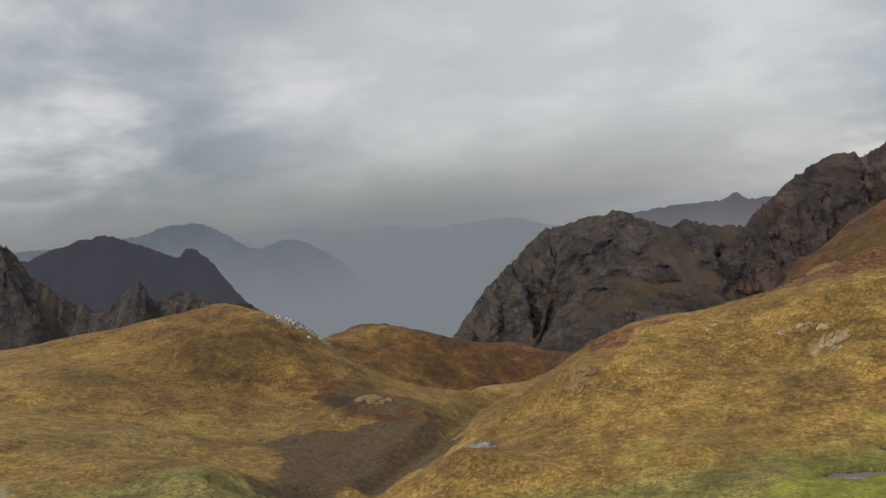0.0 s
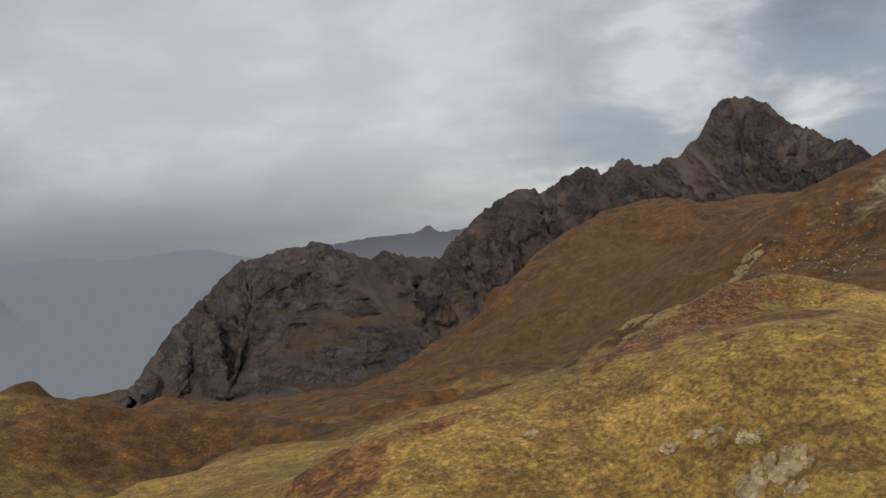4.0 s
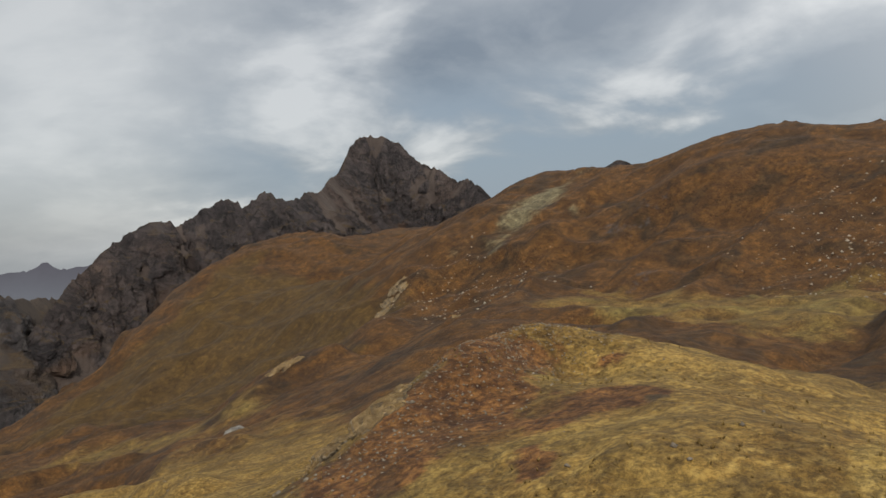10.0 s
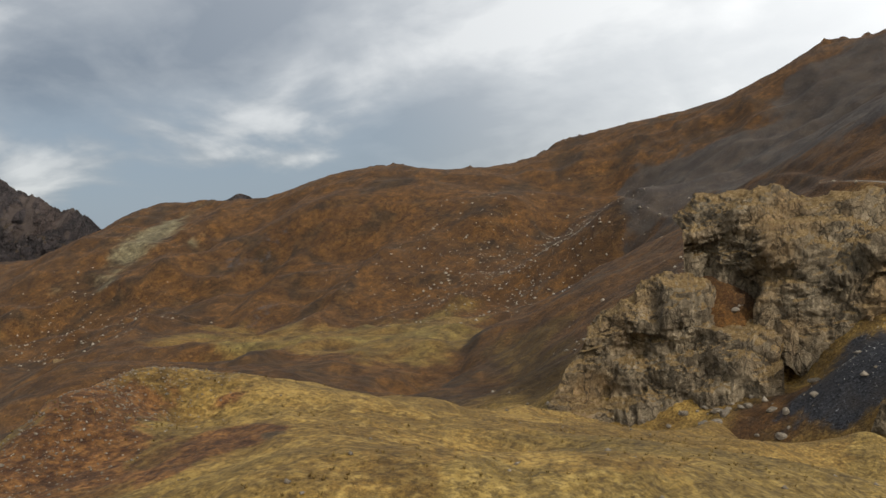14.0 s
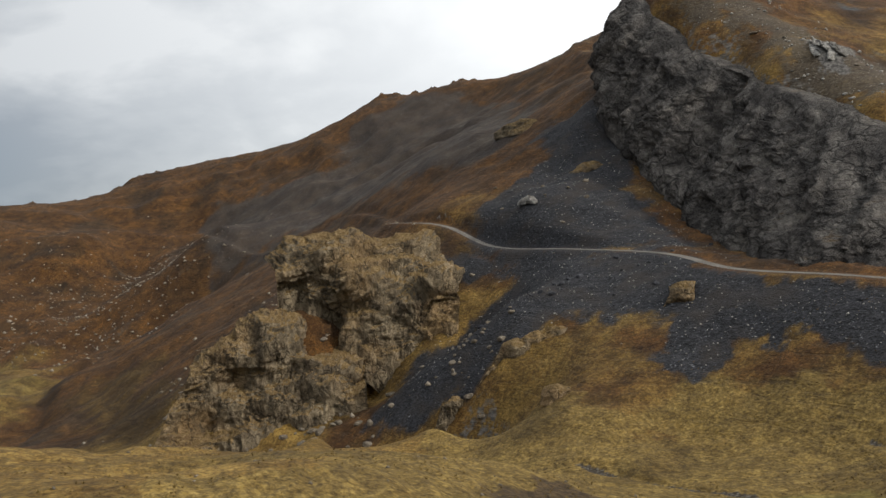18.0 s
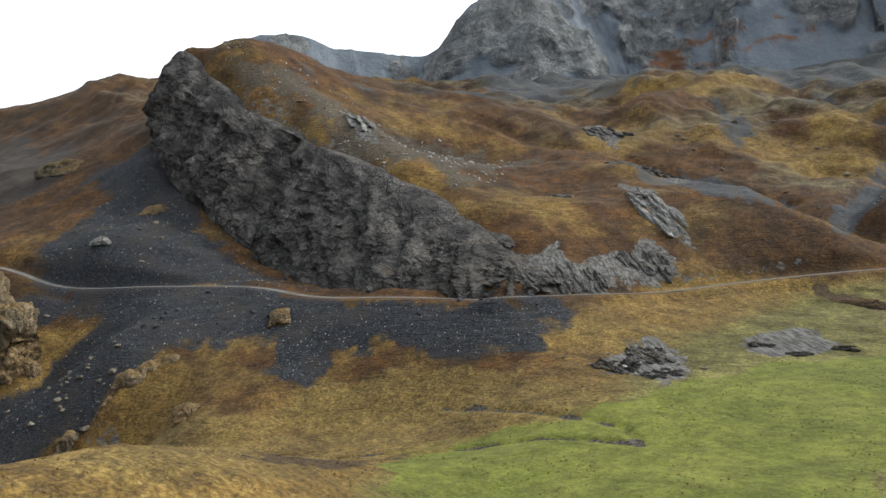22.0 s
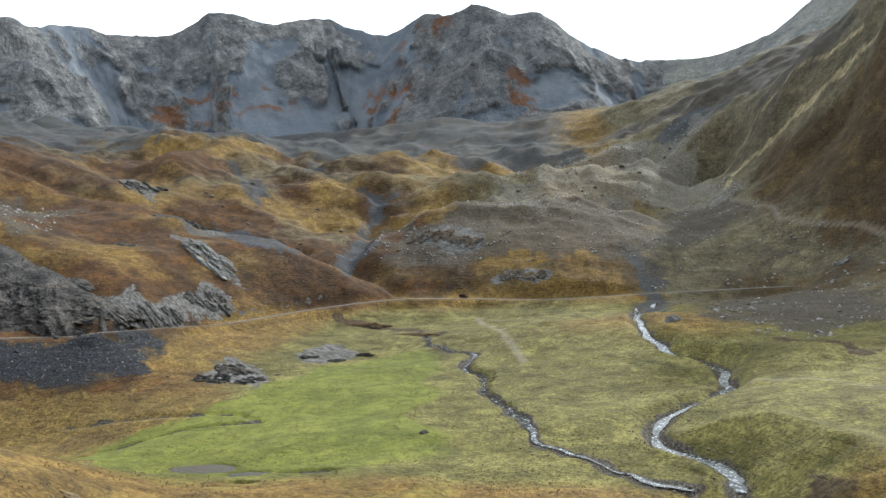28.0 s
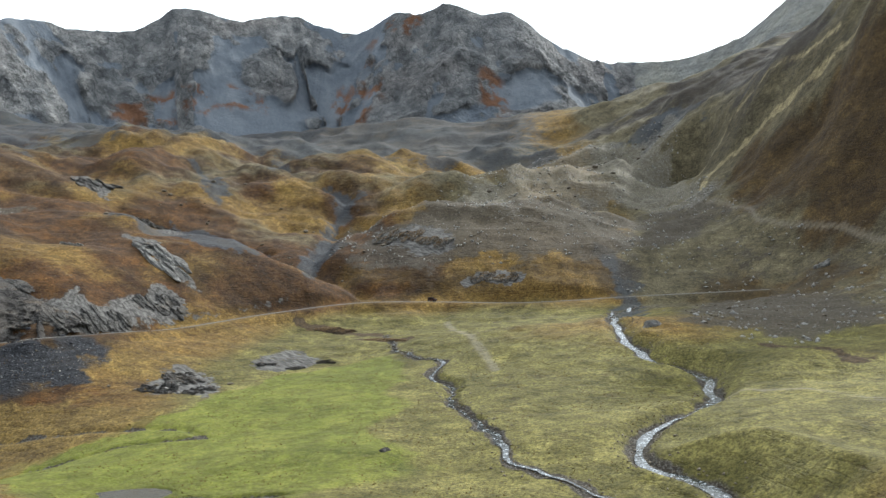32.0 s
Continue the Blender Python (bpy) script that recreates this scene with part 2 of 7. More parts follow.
# ---- plan: lines of the land, x, y, height ----
LAY = {
    "hill_left_slope": [(-89, 169, 23), (-75, 209, 11), (-59, 256, 8), (-57, 130, 21), (-36, 137, 17), (-39, 306, 7), (-24, 261, 3)],
    "gully": [(-22, 168, 6), (-15, 172, 5), (-5, 198, 5), (-1, 232, -1), (5, 278, -9), (24, 370, -25), (46, 461, -41)],
    "hill_right_slope": [(9, 154, 13), (36, 134, 16), (71, 171, 21), (35, 169, 20)],
    "mid_valley": [(-67, 867, -51), (32, 964, -101), (108, 711, -92), (-9, 470, -43), (53, 469, -46), (91, 431, -35)],
    "spur_face": [(652, 1123, -70), (503, 1099, -134), (501, 853, -120), (621, 881, -57), (903, 1168, -34), (974, 1104, 4)],
    "mid_slope": [(403, 620, -32), (415, 669, -59), (436, 593, -53), (496, 622, -34), (736, 773, -12), (598, 694, -25), (605, 593, -25), (541, 471, -23)],
    "far_slope": [(765, 839, 34), (958, 906, 79), (829, 684, 21), (738, 564, 1), (686, 461, -15), (832, 481, 11)],
    "skyline": [(1075, 910, 114), (1118, 847, 104), (1178, 803, 84), (1096, 698, 96), (1084, 658, 119), (1089, 602, 131), (1092, 544, 136), (1109, 494, 123), (1123, 447, 124), (1140, 378, 127), (1159, 320, 152), (1206, 238, 170), (1219, 169, 166), (1208, 102, 185), (1097, 5, 228), (1067, -98, 238), (1012, -185, 236), (950, -240, 261)],
    "hollow": [(537, 354, -25), (624, 365, -22), (557, 401, -28), (451, 288, -24), (396, 342, -13), (637, 325, -25), (435, 240, -21), (354, 212, -16)],
    "brown_face": [(803, 426, 16), (833, 322, 8), (970, 226, 66), (991, 350, 77), (701, 342, -15), (704, 229, 12), (717, 211, 19), (888, 101, 88), (873, -16, 124)],
    "road": [(-100, -111, 25), (-75, -112, 25), (-40, -114, 25), (8, -114, 25), (51, -111, 28), (84, -104, 30), (116, -76, 30), (139, -37, 30), (147, -14, 32), (164, 20, 35), (172, 17, 34), (196, 28, 36), (229, 36, 37), (262, 40, 41), (304, 54, 43), (350, 71, 45), (387, 83, 55), (429, 99, 58)],
    "road_far": [(489, 95, 59), (624, 126, 62), (774, 212, 68), (916, 345, 76), (915, 468, 82), (891, 562, 84)],
    "cliff_edge": [(418, -30, 166), (390, -30, 146), (354, -28, 121), (308, -30, 99), (255, -30, 79), (214, -26, 60), (184, -14, 48), (157, -2, 37)],
    "cliff_base": [(399, -1, 106), (364, 1, 79), (328, 3, 61), (299, 10, 48), (264, 14, 39), (221, 23, 37), (189, 19, 36)],
    "ramp": [(326, 158, 29), (326, 142, 23), (324, 139, 15), (323, 129, 6), (336, 153, 31), (317, 132, -3)],
    "cliff_beside": [(432, -20, 124), (426, -9, 117), (440, -34, 131)],
    "cliff_crest": [(408, -46, 163), (400, -62, 167), (411, -105, 160), (353, -97, 129), (298, -82, 95), (281, -113, 85), (210, -75, 63)],
    "talus": [(356, 58, 59), (382, 20, 76), (453, 6, 106), (453, -20, 121), (545, 51, 101), (271, 88, 30), (240, 77, 25), (271, 117, 12), (242, 106, 11), (202, 65, 20), (179, 46, 25), (149, 40, 22)],
    "bench_back": [(393, -315, 143), (332, -409, 150), (293, -443, 150), (250, -478, 154), (197, -484, 147), (138, -482, 129)],
    "right_spur": [(-200, -189, 191), (-196, -237, 179), (-173, -286, 161), (-145, -334, 142), (-115, -369, 127)],
    "right_slope": [(-169, -146, 103), (-159, -206, 96), (-138, -118, 51), (-123, -193, 67), (-132, -69, 34), (-123, -247, 79), (-97, -72, 27)],
    "right_floor": [(-87, 9, 21), (-113, -26, 26), (-53, 43, 21), (-59, 82, 20), (-28, 110, 19), (-38, 136, 20), (-54, 113, 21)],
    "col_slope": [(-136, -615, 187), (-203, -650, 205), (-260, -635, 240), (-73, -576, 174)],
    "seen_a": [(273, 535, -51), (114, 194, 35), (104, 216, 34), (525, 679, -17), (364, 446, 3), (203, 571, -68), (-59, 314, 23), (184, 1035, -149), (0, 149, 17), (-15, 181, 3), (29, 176, 22), (-17, 248, 2), (77, 177, 27), (79, 168, 25), (902, 271, 46), (905, 300, 27)],
    "seen_b": [(350, 54, 63), (224, 54, 31), (213, 96, 12), (172, 17, 37), (219, 124, 8), (-33, -8, 26), (51, -114, 28), (115, 20, 19), (79, -21, 17), (-34, 49, 16), (39, 97, 16), (299, -56, 108), (194, -61, 65)],
    "hill_left": [(-188, 313, 21), (-178, 319, 20), (-161, 331, 19), (-143, 339, 20), (-129, 339, 22), (-117, 339, 24), (-106, 342, 27), (-93, 340, 29), (-81, 330, 29), (-73, 322, 28), (-58, 310, 23), (-51, 305, 17), (-40, 312, 6)],
    "hill_left_back": [(-211, 352, 2), (-200, 358, 2), (-181, 371, 0), (-161, 380, 1), (-145, 381, 3), (-132, 382, 6), (-119, 385, 9), (-105, 384, 11), (-92, 374, 11), (-82, 366, 9), (-67, 354, 4), (-58, 349, -3), (-46, 357, -16)],
    "mid_hills": [(-76, 524, -11), (-63, 538, -9), (-48, 546, -10), (-33, 541, -12), (-14, 535, -18), (23, 554, -34), (45, 540, -34), (65, 525, -40), (72, 499, -40)],
    "mid_hills_back": [(-89, 613, -53), (-73, 628, -50), (-56, 636, -51), (-38, 631, -54), (-17, 625, -61), (26, 644, -79), (52, 630, -80), (76, 615, -86), (84, 588, -88)],
    "mid_hump": [(-13, 378, -24), (12, 416, -33), (43, 439, -38), (61, 450, -36)],
    "mid_hump_back": [(-14, 418, -41), (13, 456, -51), (47, 479, -56), (66, 489, -53)],
    "hill_right": [(28, 187, 22), (36, 198, 24), (49, 211, 26), (62, 221, 25), (79, 223, 26), (93, 221, 28)],
    "hill_right_back": [(33, 217, 8), (41, 228, 10), (56, 240, 12), (70, 250, 12), (88, 252, 12), (105, 248, 15)],
    "mound_west": [(33, 210, 20), (44, 216, 23), (53, 221, 25), (68, 223, 25), (84, 221, 26), (95, 219, 28), (106, 219, 33), (114, 215, 39)],
    "mound_west_back": [(36, 234, 4), (50, 241, 8), (60, 245, 10), (78, 246, 11), (96, 243, 12), (108, 240, 14), (121, 239, 20), (131, 234, 27)],
    "mound_top": [(91, 213, 32), (99, 214, 35), (106, 216, 36), (115, 216, 39), (123, 217, 40), (128, 216, 40), (132, 213, 39), (135, 208, 37), (136, 202, 35)],
    "mound_top_back": [(103, 229, 18), (112, 229, 22), (120, 231, 23), (130, 229, 27), (138, 230, 28), (144, 228, 29), (149, 224, 27), (152, 219, 25), (153, 211, 22)],
    "mound_east": [(135, 212, 37), (151, 210, 31), (166, 210, 26), (178, 208, 22), (193, 203, 18), (218, 198, 13), (219, 181, 10), (213, 159, 9), (208, 144, 9)],
    "mound_east_back": [(160, 229, 20), (178, 224, 13), (193, 222, 7), (205, 219, 3), (221, 212, -2), (247, 206, -7), (249, 186, -11), (243, 160, -12), (238, 143, -12)],
    "mound_south": [(130, 207, 38), (143, 204, 33), (159, 199, 27), (191, 195, 19), (206, 186, 15), (213, 159, 8), (209, 135, 6), (200, 123, 5)],
    "mound_south_back": [(154, 221, 24), (168, 216, 18), (185, 209, 11), (218, 203, 2), (233, 192, -2), (241, 160, -9), (237, 132, -13), (228, 118, -14)],
    "mound_face": [(113, 193, 35), (115, 187, 35), (99, 178, 36), (92, 188, 35), (123, 210, 34), (104, 207, 34), (99, 173, 36), (112, 160, 33), (122, 174, 29), (152, 149, 17), (92, 182, 37)],
    "spur": [(1034, 1570, 36), (947, 1568, 33), (860, 1561, 1), (758, 1517, -37), (682, 1484, -78), (613, 1460, -125), (550, 1432, -149), (470, 1394, -174), (411, 1373, -193), (330, 1330, -196), (253, 1308, -176)],
    "spur_back": [(1125, 1702, -26), (1033, 1703, -28), (940, 1700, -64), (833, 1658, -106), (751, 1629, -152), (677, 1607, -205), (608, 1581, -233), (521, 1546, -262), (457, 1527, -284), (368, 1485, -288), (281, 1465, -267)],
    "gash_rim": [(406, 625, -33), (397, 647, -39), (392, 681, -61)],
    "gash_rim_back": [(431, 657, -51), (420, 680, -57), (414, 715, -80)],
    "bench": [(354, -257, 143), (302, -346, 150), (266, -378, 150), (228, -412, 154), (179, -416, 147), (126, -413, 131)],
    "knoll": [(92, -184, 62), (78, -201, 72), (63, -212, 75), (37, -224, 78), (4, -235, 80), (-27, -229, 73), (-42, -223, 70)],
    "knoll_back": [(98, -218, 53), (83, -235, 64), (67, -247, 67), (39, -259, 70), (4, -270, 72), (-30, -264, 65), (-46, -258, 61)],
    "knoll_b": [(68, -302, 96), (22, -315, 97), (-17, -343, 103), (-68, -348, 103), (-104, -304, 85)],
    "knoll_b_back": [(73, -347, 92), (23, -360, 93), (-19, -388, 99), (-74, -393, 99), (-112, -348, 80)],
    "fold": [(197, -124, 79), (167, -122, 68), (136, -119, 56), (113, -113, 46)],
    "fold_back": [(205, -140, 74), (173, -139, 63), (142, -136, 50), (118, -130, 39)],
    "edge_l": [(141, 176, 29), (141, 170, 28), (146, 159, 26), (149, 144, 22), (154, 130, 18)],
    "edge_l_back": [(163, 178, 18), (163, 170, 17), (168, 157, 14), (171, 141, 10), (175, 125, 6)],
    "slope_foot": [(198, 99, 12), (179, 79, 9), (156, 65, 11), (131, 58, 15), (112, 53, 18), (214, 123, 6), (237, 153, 5), (157, 104, 9), (122, 80, 11)],
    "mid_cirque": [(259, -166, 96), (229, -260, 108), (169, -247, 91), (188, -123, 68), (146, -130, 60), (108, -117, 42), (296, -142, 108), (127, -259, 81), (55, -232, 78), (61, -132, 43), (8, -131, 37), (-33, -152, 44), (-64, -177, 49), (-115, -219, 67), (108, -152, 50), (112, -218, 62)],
    "flat": [(94, 117, 15), (83, 114, 15), (73, 119, 15), (59, 119, 15), (73, 101, 16), (109, 98, 15), (70, 47, 16), (40, 119, 15), (73, 70, 15), (97, 79, 15), (28, 84, 15), (24, 53, 16), (29, 121, 14)],
    "ravine": [(-24, 135, 9), (-21, 150, 6), (-8, 125, 11)],
    "banks": [(-1, 54, 17), (7, 85, 16), (-4, 94, 16), (-18, 101, 15), (-38, 94, 19), (-39, 122, 20), (-24, 125, 16), (14, 10, 19), (-4, -4, 23), (4, -29, 26), (-38, 8, 23), (36, 100, 14), (18, 115, 14)],
}
STREAM_WEST = [(-42, -99, 30), (-25, -64, 27), (-23, -11, 23), (-28, 17, 18), (-39, 32, 16), (-38, 56, 15), (-24, 77, 15), (-14, 90, 14), (-13, 106, 14), (-23, 120, 13)]
STREAM_EAST = [(66, -68, 27), (49, -15, 22), (38, -3, 18), (38, 16, 16), (30, 30, 15), (31, 49, 15), (19, 77, 15), (14, 96, 15), (3, 113, 14), (-8, 123, 14)]
# the ground lies low behind the rock wall
LAY["cliff_inner"] = [(b[0] + k * (e[0] - b[0]), b[1] + k * (e[1] - b[1]), b[2] + h * (e[2] - b[2]))
                      for b, e in zip(LAY["cliff_base"], LAY["cliff_edge"]) for k, h in ((0.35, 0.04), (0.65, 0.2))]
LAY["skyline_back"] = [(20 + 1.07 * (x - 20), 160 + 1.07 * (y - 160), z - 34) for x, y, z in LAY["skyline"]]
CRESTS = {
    "cirque": [(939, -392, 317), (895, -471, 325), (872, -536, 309), (807, -617, 294), (772, -637, 308), (694, -580, 313), (677, -600, 335), (639, -640, 356), (626, -666, 347), (609, -722, 362), (567, -762, 354), (505, -809, 360), (472, -835, 390), (436, -854, 392), (387, -882, 378), (334, -942, 398), (284, -945, 376), (233, -946, 361), (177, -931, 380), (126, -918, 376), (91, -917, 387), (54, -924, 370), (-1, -943, 368), (-55, -984, 334), (-137, -1025, 304), (-219, -1042, 300)],
    "cirque_right": [(-159, -1051, 307), (-246, -1008, 295), (-311, -964, 306), (-341, -927, 318), (-365, -889, 338), (-389, -861, 354), (-435, -813, 371)],
    "left_far": [(-2251, 3306, 67), (-2010, 3458, 129), (-1902, 3519, 102), (-1832, 3556, 29), (-1707, 3673, 73), (-1541, 3745, 106), (-1421, 3792, 53), (-1232, 3753, -25), (-1161, 3723, 14), (-1059, 3701, -57), (-989, 3669, -147), (-880, 3594, -253), (-727, 3526, -360)],
    "left_near": [(-1320, 2240, -34), (-1283, 2375, 90), (-1192, 2367, -10), (-1059, 2374, -115), (-977, 2356, -113), (-884, 2338, -55), (-844, 2353, -110), (-767, 2379, -90), (-697, 2349, -132), (-578, 2329, -142), (-514, 2344, -191)],
    "dark": [(-15, 2000, -267), (116, 2097, -134), (205, 2190, -74), (292, 2231, -15), (420, 2159, 7), (461, 2100, 14), (534, 2083, -14), (593, 2119, -38), (656, 2152, -27), (782, 2216, -56), (886, 2284, -59)],
    "far_ridge": [(917, 4202, -53), (1087, 4161, -32), (1283, 4104, -22), (1408, 4063, -19), (1471, 4040, 10), (1531, 4017, -25), (1667, 3962, -15), (1854, 3877, 2), (2109, 3741, 5)],
    "ridge": [(615, 2008, -181), (753, 2067, -71), (836, 2142, -20), (968, 2194, 63), (1058, 2207, 102), (1132, 2225, 113), (1160, 2210, 98), (1230, 2228, 131), (1323, 2232, 161), (1351, 2214, 158), (1364, 2206, 137), (1405, 2203, 165), (1453, 2207, 180), (1482, 2199, 152), (1539, 2208, 149), (1641, 2257, 174), (1699, 2275, 178), (1892, 2441, 233), (2050, 2570, 276), (2175, 2662, 369), (2249, 2665, 409), (2303, 2616, 410), (2347, 2548, 367), (2366, 2488, 299), (2372, 2340, 231), (2365, 2274, 193), (2358, 2207, 196), (2310, 2111, 154), (2293, 2054, 122)],
    "behind": [(1503, 1125, 113), (1487, 1057, 131), (1503, 1032, 139), (1523, 998, 120), (1539, 969, 98)],
    "haze1": [(-2618, 3660, 80), (-1921, 4070, 69), (-1575, 4215, 93), (-1441, 4263, 125), (-1278, 4315, 126), (-1145, 4352, 55), (-1011, 4385, -36), (-802, 4428, -12), (-574, 4463, -146), (-447, 4277, -297), (-282, 4191, -482)],
    "haze2": [(-1357, 4552, 55), (-840, 4675, 48), (-588, 4713, 12), (-261, 4743, 12), (-66, 4750, -21), (233, 4744, -11), (430, 4731, -14), (651, 4705, -85), (1024, 4638, -153), (1469, 4517, -163)],
    "haze3": [(-154, 3296, -385), (17, 3400, -309), (199, 3494, -215), (450, 3673, -124), (713, 3834, -103)],
}
BOUND = [(-30, 900, -150), (-250, 700, -80), (-300, 450, 0), (-260, 250, 20), (-200, 100, 35), (-250, -100, 110), (-500, 800, -150), (0, 1400, -260), (-600, 1500, -300), (700, 1700, -200),
         (-800, 0, 150), (-600, -600, 250), (0, -1500, 250), (800, -900, 250), (1400, -500, 250), (1700, 300, 150), (1600, 1200, 0), (2500, 2500, -200), (0, 3000, -450), (-2500, 2500, -400),
         (0, 4800, -550), (4800, 0, 0), (0, -4800, 200), (-4800, 0, 100), (3400, 3400, -200), (-3400, 3400, -500)]


# ---- noise ----
def lattice(seed):
    return np.random.RandomState(seed).rand(256 * 256).astype(np.float32)


_LAT = {s: lattice(s) for s in range(8)}


def vnoise(x, y, seed=0):
    """Smooth noise, -1 to 1, with a cell of 1."""
    lat = _LAT[seed % 8]
    x, y = x + 37.2 * seed, y - 19.7 * seed
    xi, yi = np.floor(x).astype(np.int64), np.floor(y).astype(np.int64)
    fx, fy = (x - xi).astype(np.float32), (y - yi).astype(np.float32)
    fx, fy = fx * fx * fx * (fx * (fx * 6 - 15) + 10), fy * fy * fy * (fy * (fy * 6 - 15) + 10)
    at = lambda i, j: lat[((xi + i) & 255) * 256 + ((yi + j) & 255)]
    a = at(0, 0) * (1 - fx) + at(1, 0) * fx
    b = at(0, 1) * (1 - fx) + at(1, 1) * fx
    return (a * (1 - fy) + b * fy) * 2 - 1


def fbm(x, y, cell, octaves, seed=0, gain=0.5):
    total, amp = 0.0, 1.0
    for k in range(octaves):
        total = total + amp * vnoise(x / cell + 5.3 * k, y / cell - 3.1 * k, seed + k)
        cell, amp = cell * 0.5, amp * gain
    return total


def ridged(x, y, cell, octaves, seed=0, gain=0.5):
    total, amp = 0.0, 1.0
    for k in range(octaves):
        total = total + amp * (1 - 2 * np.abs(vnoise(x / cell + 7.7 * k, y / cell + 2.9 * k, seed + k)))
        cell, amp = cell * 0.5, amp * gain
    return total


def solid(p, cell, octaves, seed=0, gain=0.5, sharp=False):
    """Noise in space, -1 to 1; sharp gives ridges. p is an array of points, cell one size or three."""
    q = np.asarray(p, float) / np.asarray(cell, float)
    total, amp = 0.0, 1.0
    for k in range(octaves):
        lat = _LAT[(seed + k) % 8]
        w = q + 11.3 * (seed + k)
        i = np.floor(w).astype(np.int64)
        t = w - i
        t = t * t * (3 - 2 * t)
        v = 0.0
        for a in (0, 1):
            for b in (0, 1):
                for c in (0, 1):
                    h = ((i[..., 0] + a) * 7349 + (i[..., 1] + b) * 15731 + (i[..., 2] + c) * 2897) & 65535
                    v = v + lat[h] * (t[..., 0] if a else 1 - t[..., 0]) * (t[..., 1] if b else 1 - t[..., 1]) * (t[..., 2] if c else 1 - t[..., 2])
        v = v * 2 - 1
        total = total + amp * (1 - 2 * np.abs(v) if sharp else v)
        q, amp = q * 2.03, amp * gain
    return total


def smooth(a, b, x):
    t = np.clip((x - a) / (b - a), 0, 1)
    return t * t * (3 - 2 * t)


def along(x, y, line):
    """Distance to a line of (x, y, ...) points and the line's height there."""
    best = np.full(np.shape(x), 1e9, np.float32)
    high = np.zeros(np.shape(x), np.float32)
    for i in range(len(line) - 1):
        ax, ay, bx, by = line[i][0], line[i][1], line[i + 1][0], line[i + 1][1]
        az, bz = (line[i][2], line[i + 1][2]) if len(line[i]) > 2 else (0.0, 0.0)
        dx, dy = bx - ax, by - ay
        s = np.clip(((x - ax) * dx + (y - ay) * dy) / (dx * dx + dy * dy + 1e-9), 0, 1)
        d = np.hypot(x - ax - s * dx, y - ay - s * dy)
        m = d < best
        best, high = np.where(m, d, best), np.where(m, az + s * (bz - az), high)
    return best, high


def near_line(x, y, line, reach):
    """As along(), but worked out only within reach of the line."""
    pts = np.array(line, float)
    d, h = np.full(len(x), 1e9, np.float32), np.zeros(len(x), np.float32)
    lo, hi = pts[:, :2].min(0) - reach, pts[:, :2].max(0) + reach
    m = np.nonzero((x > lo[0]) & (x < hi[0]) & (y > lo[1]) & (y < hi[1]))[0]
    if len(m):
        d[m], h[m] = along(x[m], y[m], line)
    return d, h


def curve_line(points, step=4.0):
    """A smooth line through points (Catmull-Rom)."""
    p = np.array(points, float)
    q = np.vstack([2 * p[0] - p[1], p, 2 * p[-1] - p[-2]])
    out = []
    for i in range(1, len(q) - 2):
        n = max(2, int(np.linalg.norm(q[i + 1] - q[i]) / step))
        for t in np.linspace(0, 1, n, endpoint=False):
            out.append(0.5 * (2 * q[i] + (q[i + 1] - q[i - 1]) * t + (2 * q[i - 1] - 5 * q[i] + 4 * q[i + 1] - q[i + 2]) * t * t
                              + (3 * q[i] - q[i - 1] - 3 * q[i + 1] + q[i + 2]) * t ** 3))
    out.append(p[-1])
    return np.array(out)


# ---- the lie of the land ----
CRAG_FOOT = [(316, 121, 9), (313, 102, 20), (308, 149, 0), (311, 140, 5), (301, 170, -8), (304, 95, 14), (300, 134, -1), (286, 125, 4), (282, 150, -8), (290, 108, 14)]
_ctrl = np.array([p for line in LAY.values() for p in line] + BOUND + CRAG_FOOT, float)
_soft = 5.0


def _fit_land():
    d = np.hypot(_ctrl[:, None, 0] - _ctrl[None, :, 0], _ctrl[:, None, 1] - _ctrl[None, :, 1])
    k = -np.sqrt(d * d + _soft * _soft)
    n = len(_ctrl)
    a = np.zeros((n + 1, n + 1))
    a[:n, :n] = k + np.eye(n) * 0.8
    a[:n, n] = a[n, :n] = 1
    return np.linalg.solve(a, np.append(_ctrl[:, 2], 0))


_weights = _fit_land()


def lay(x, y):
    x, y = np.asarray(x, np.float32).ravel(), np.asarray(y, np.float32).ravel()
    z = np.empty(len(x), np.float32)
    cx, cy, w = _ctrl[:, 0].astype(np.float32), _ctrl[:, 1].astype(np.float32), _weights[:-1].astype(np.float32)
    for i in range(0, len(x), 20000):
        d = np.sqrt((x[i:i + 20000, None] - cx) ** 2 + (y[i:i + 20000, None] - cy) ** 2 + _soft * _soft)
        z[i:i + 20000] = -(d @ w) + _weights[-1]
    return z


def wander(line, size, cell, seed):
    """The line, swung from side to side as a beck runs."""
    d = np.gradient(line[:, :2], axis=0)
    d /= np.linalg.norm(d, axis=1)[:, None] + 1e-9
    s = np.arange(len(line)) * 2.0
    off = size * fbm(s, s * 0 + 3.3 * seed, cell, 3, seed)
    out = line.copy()
    out[:, 0] -= d[:, 1] * off
    out[:, 1] += d[:, 0] * off
    return out


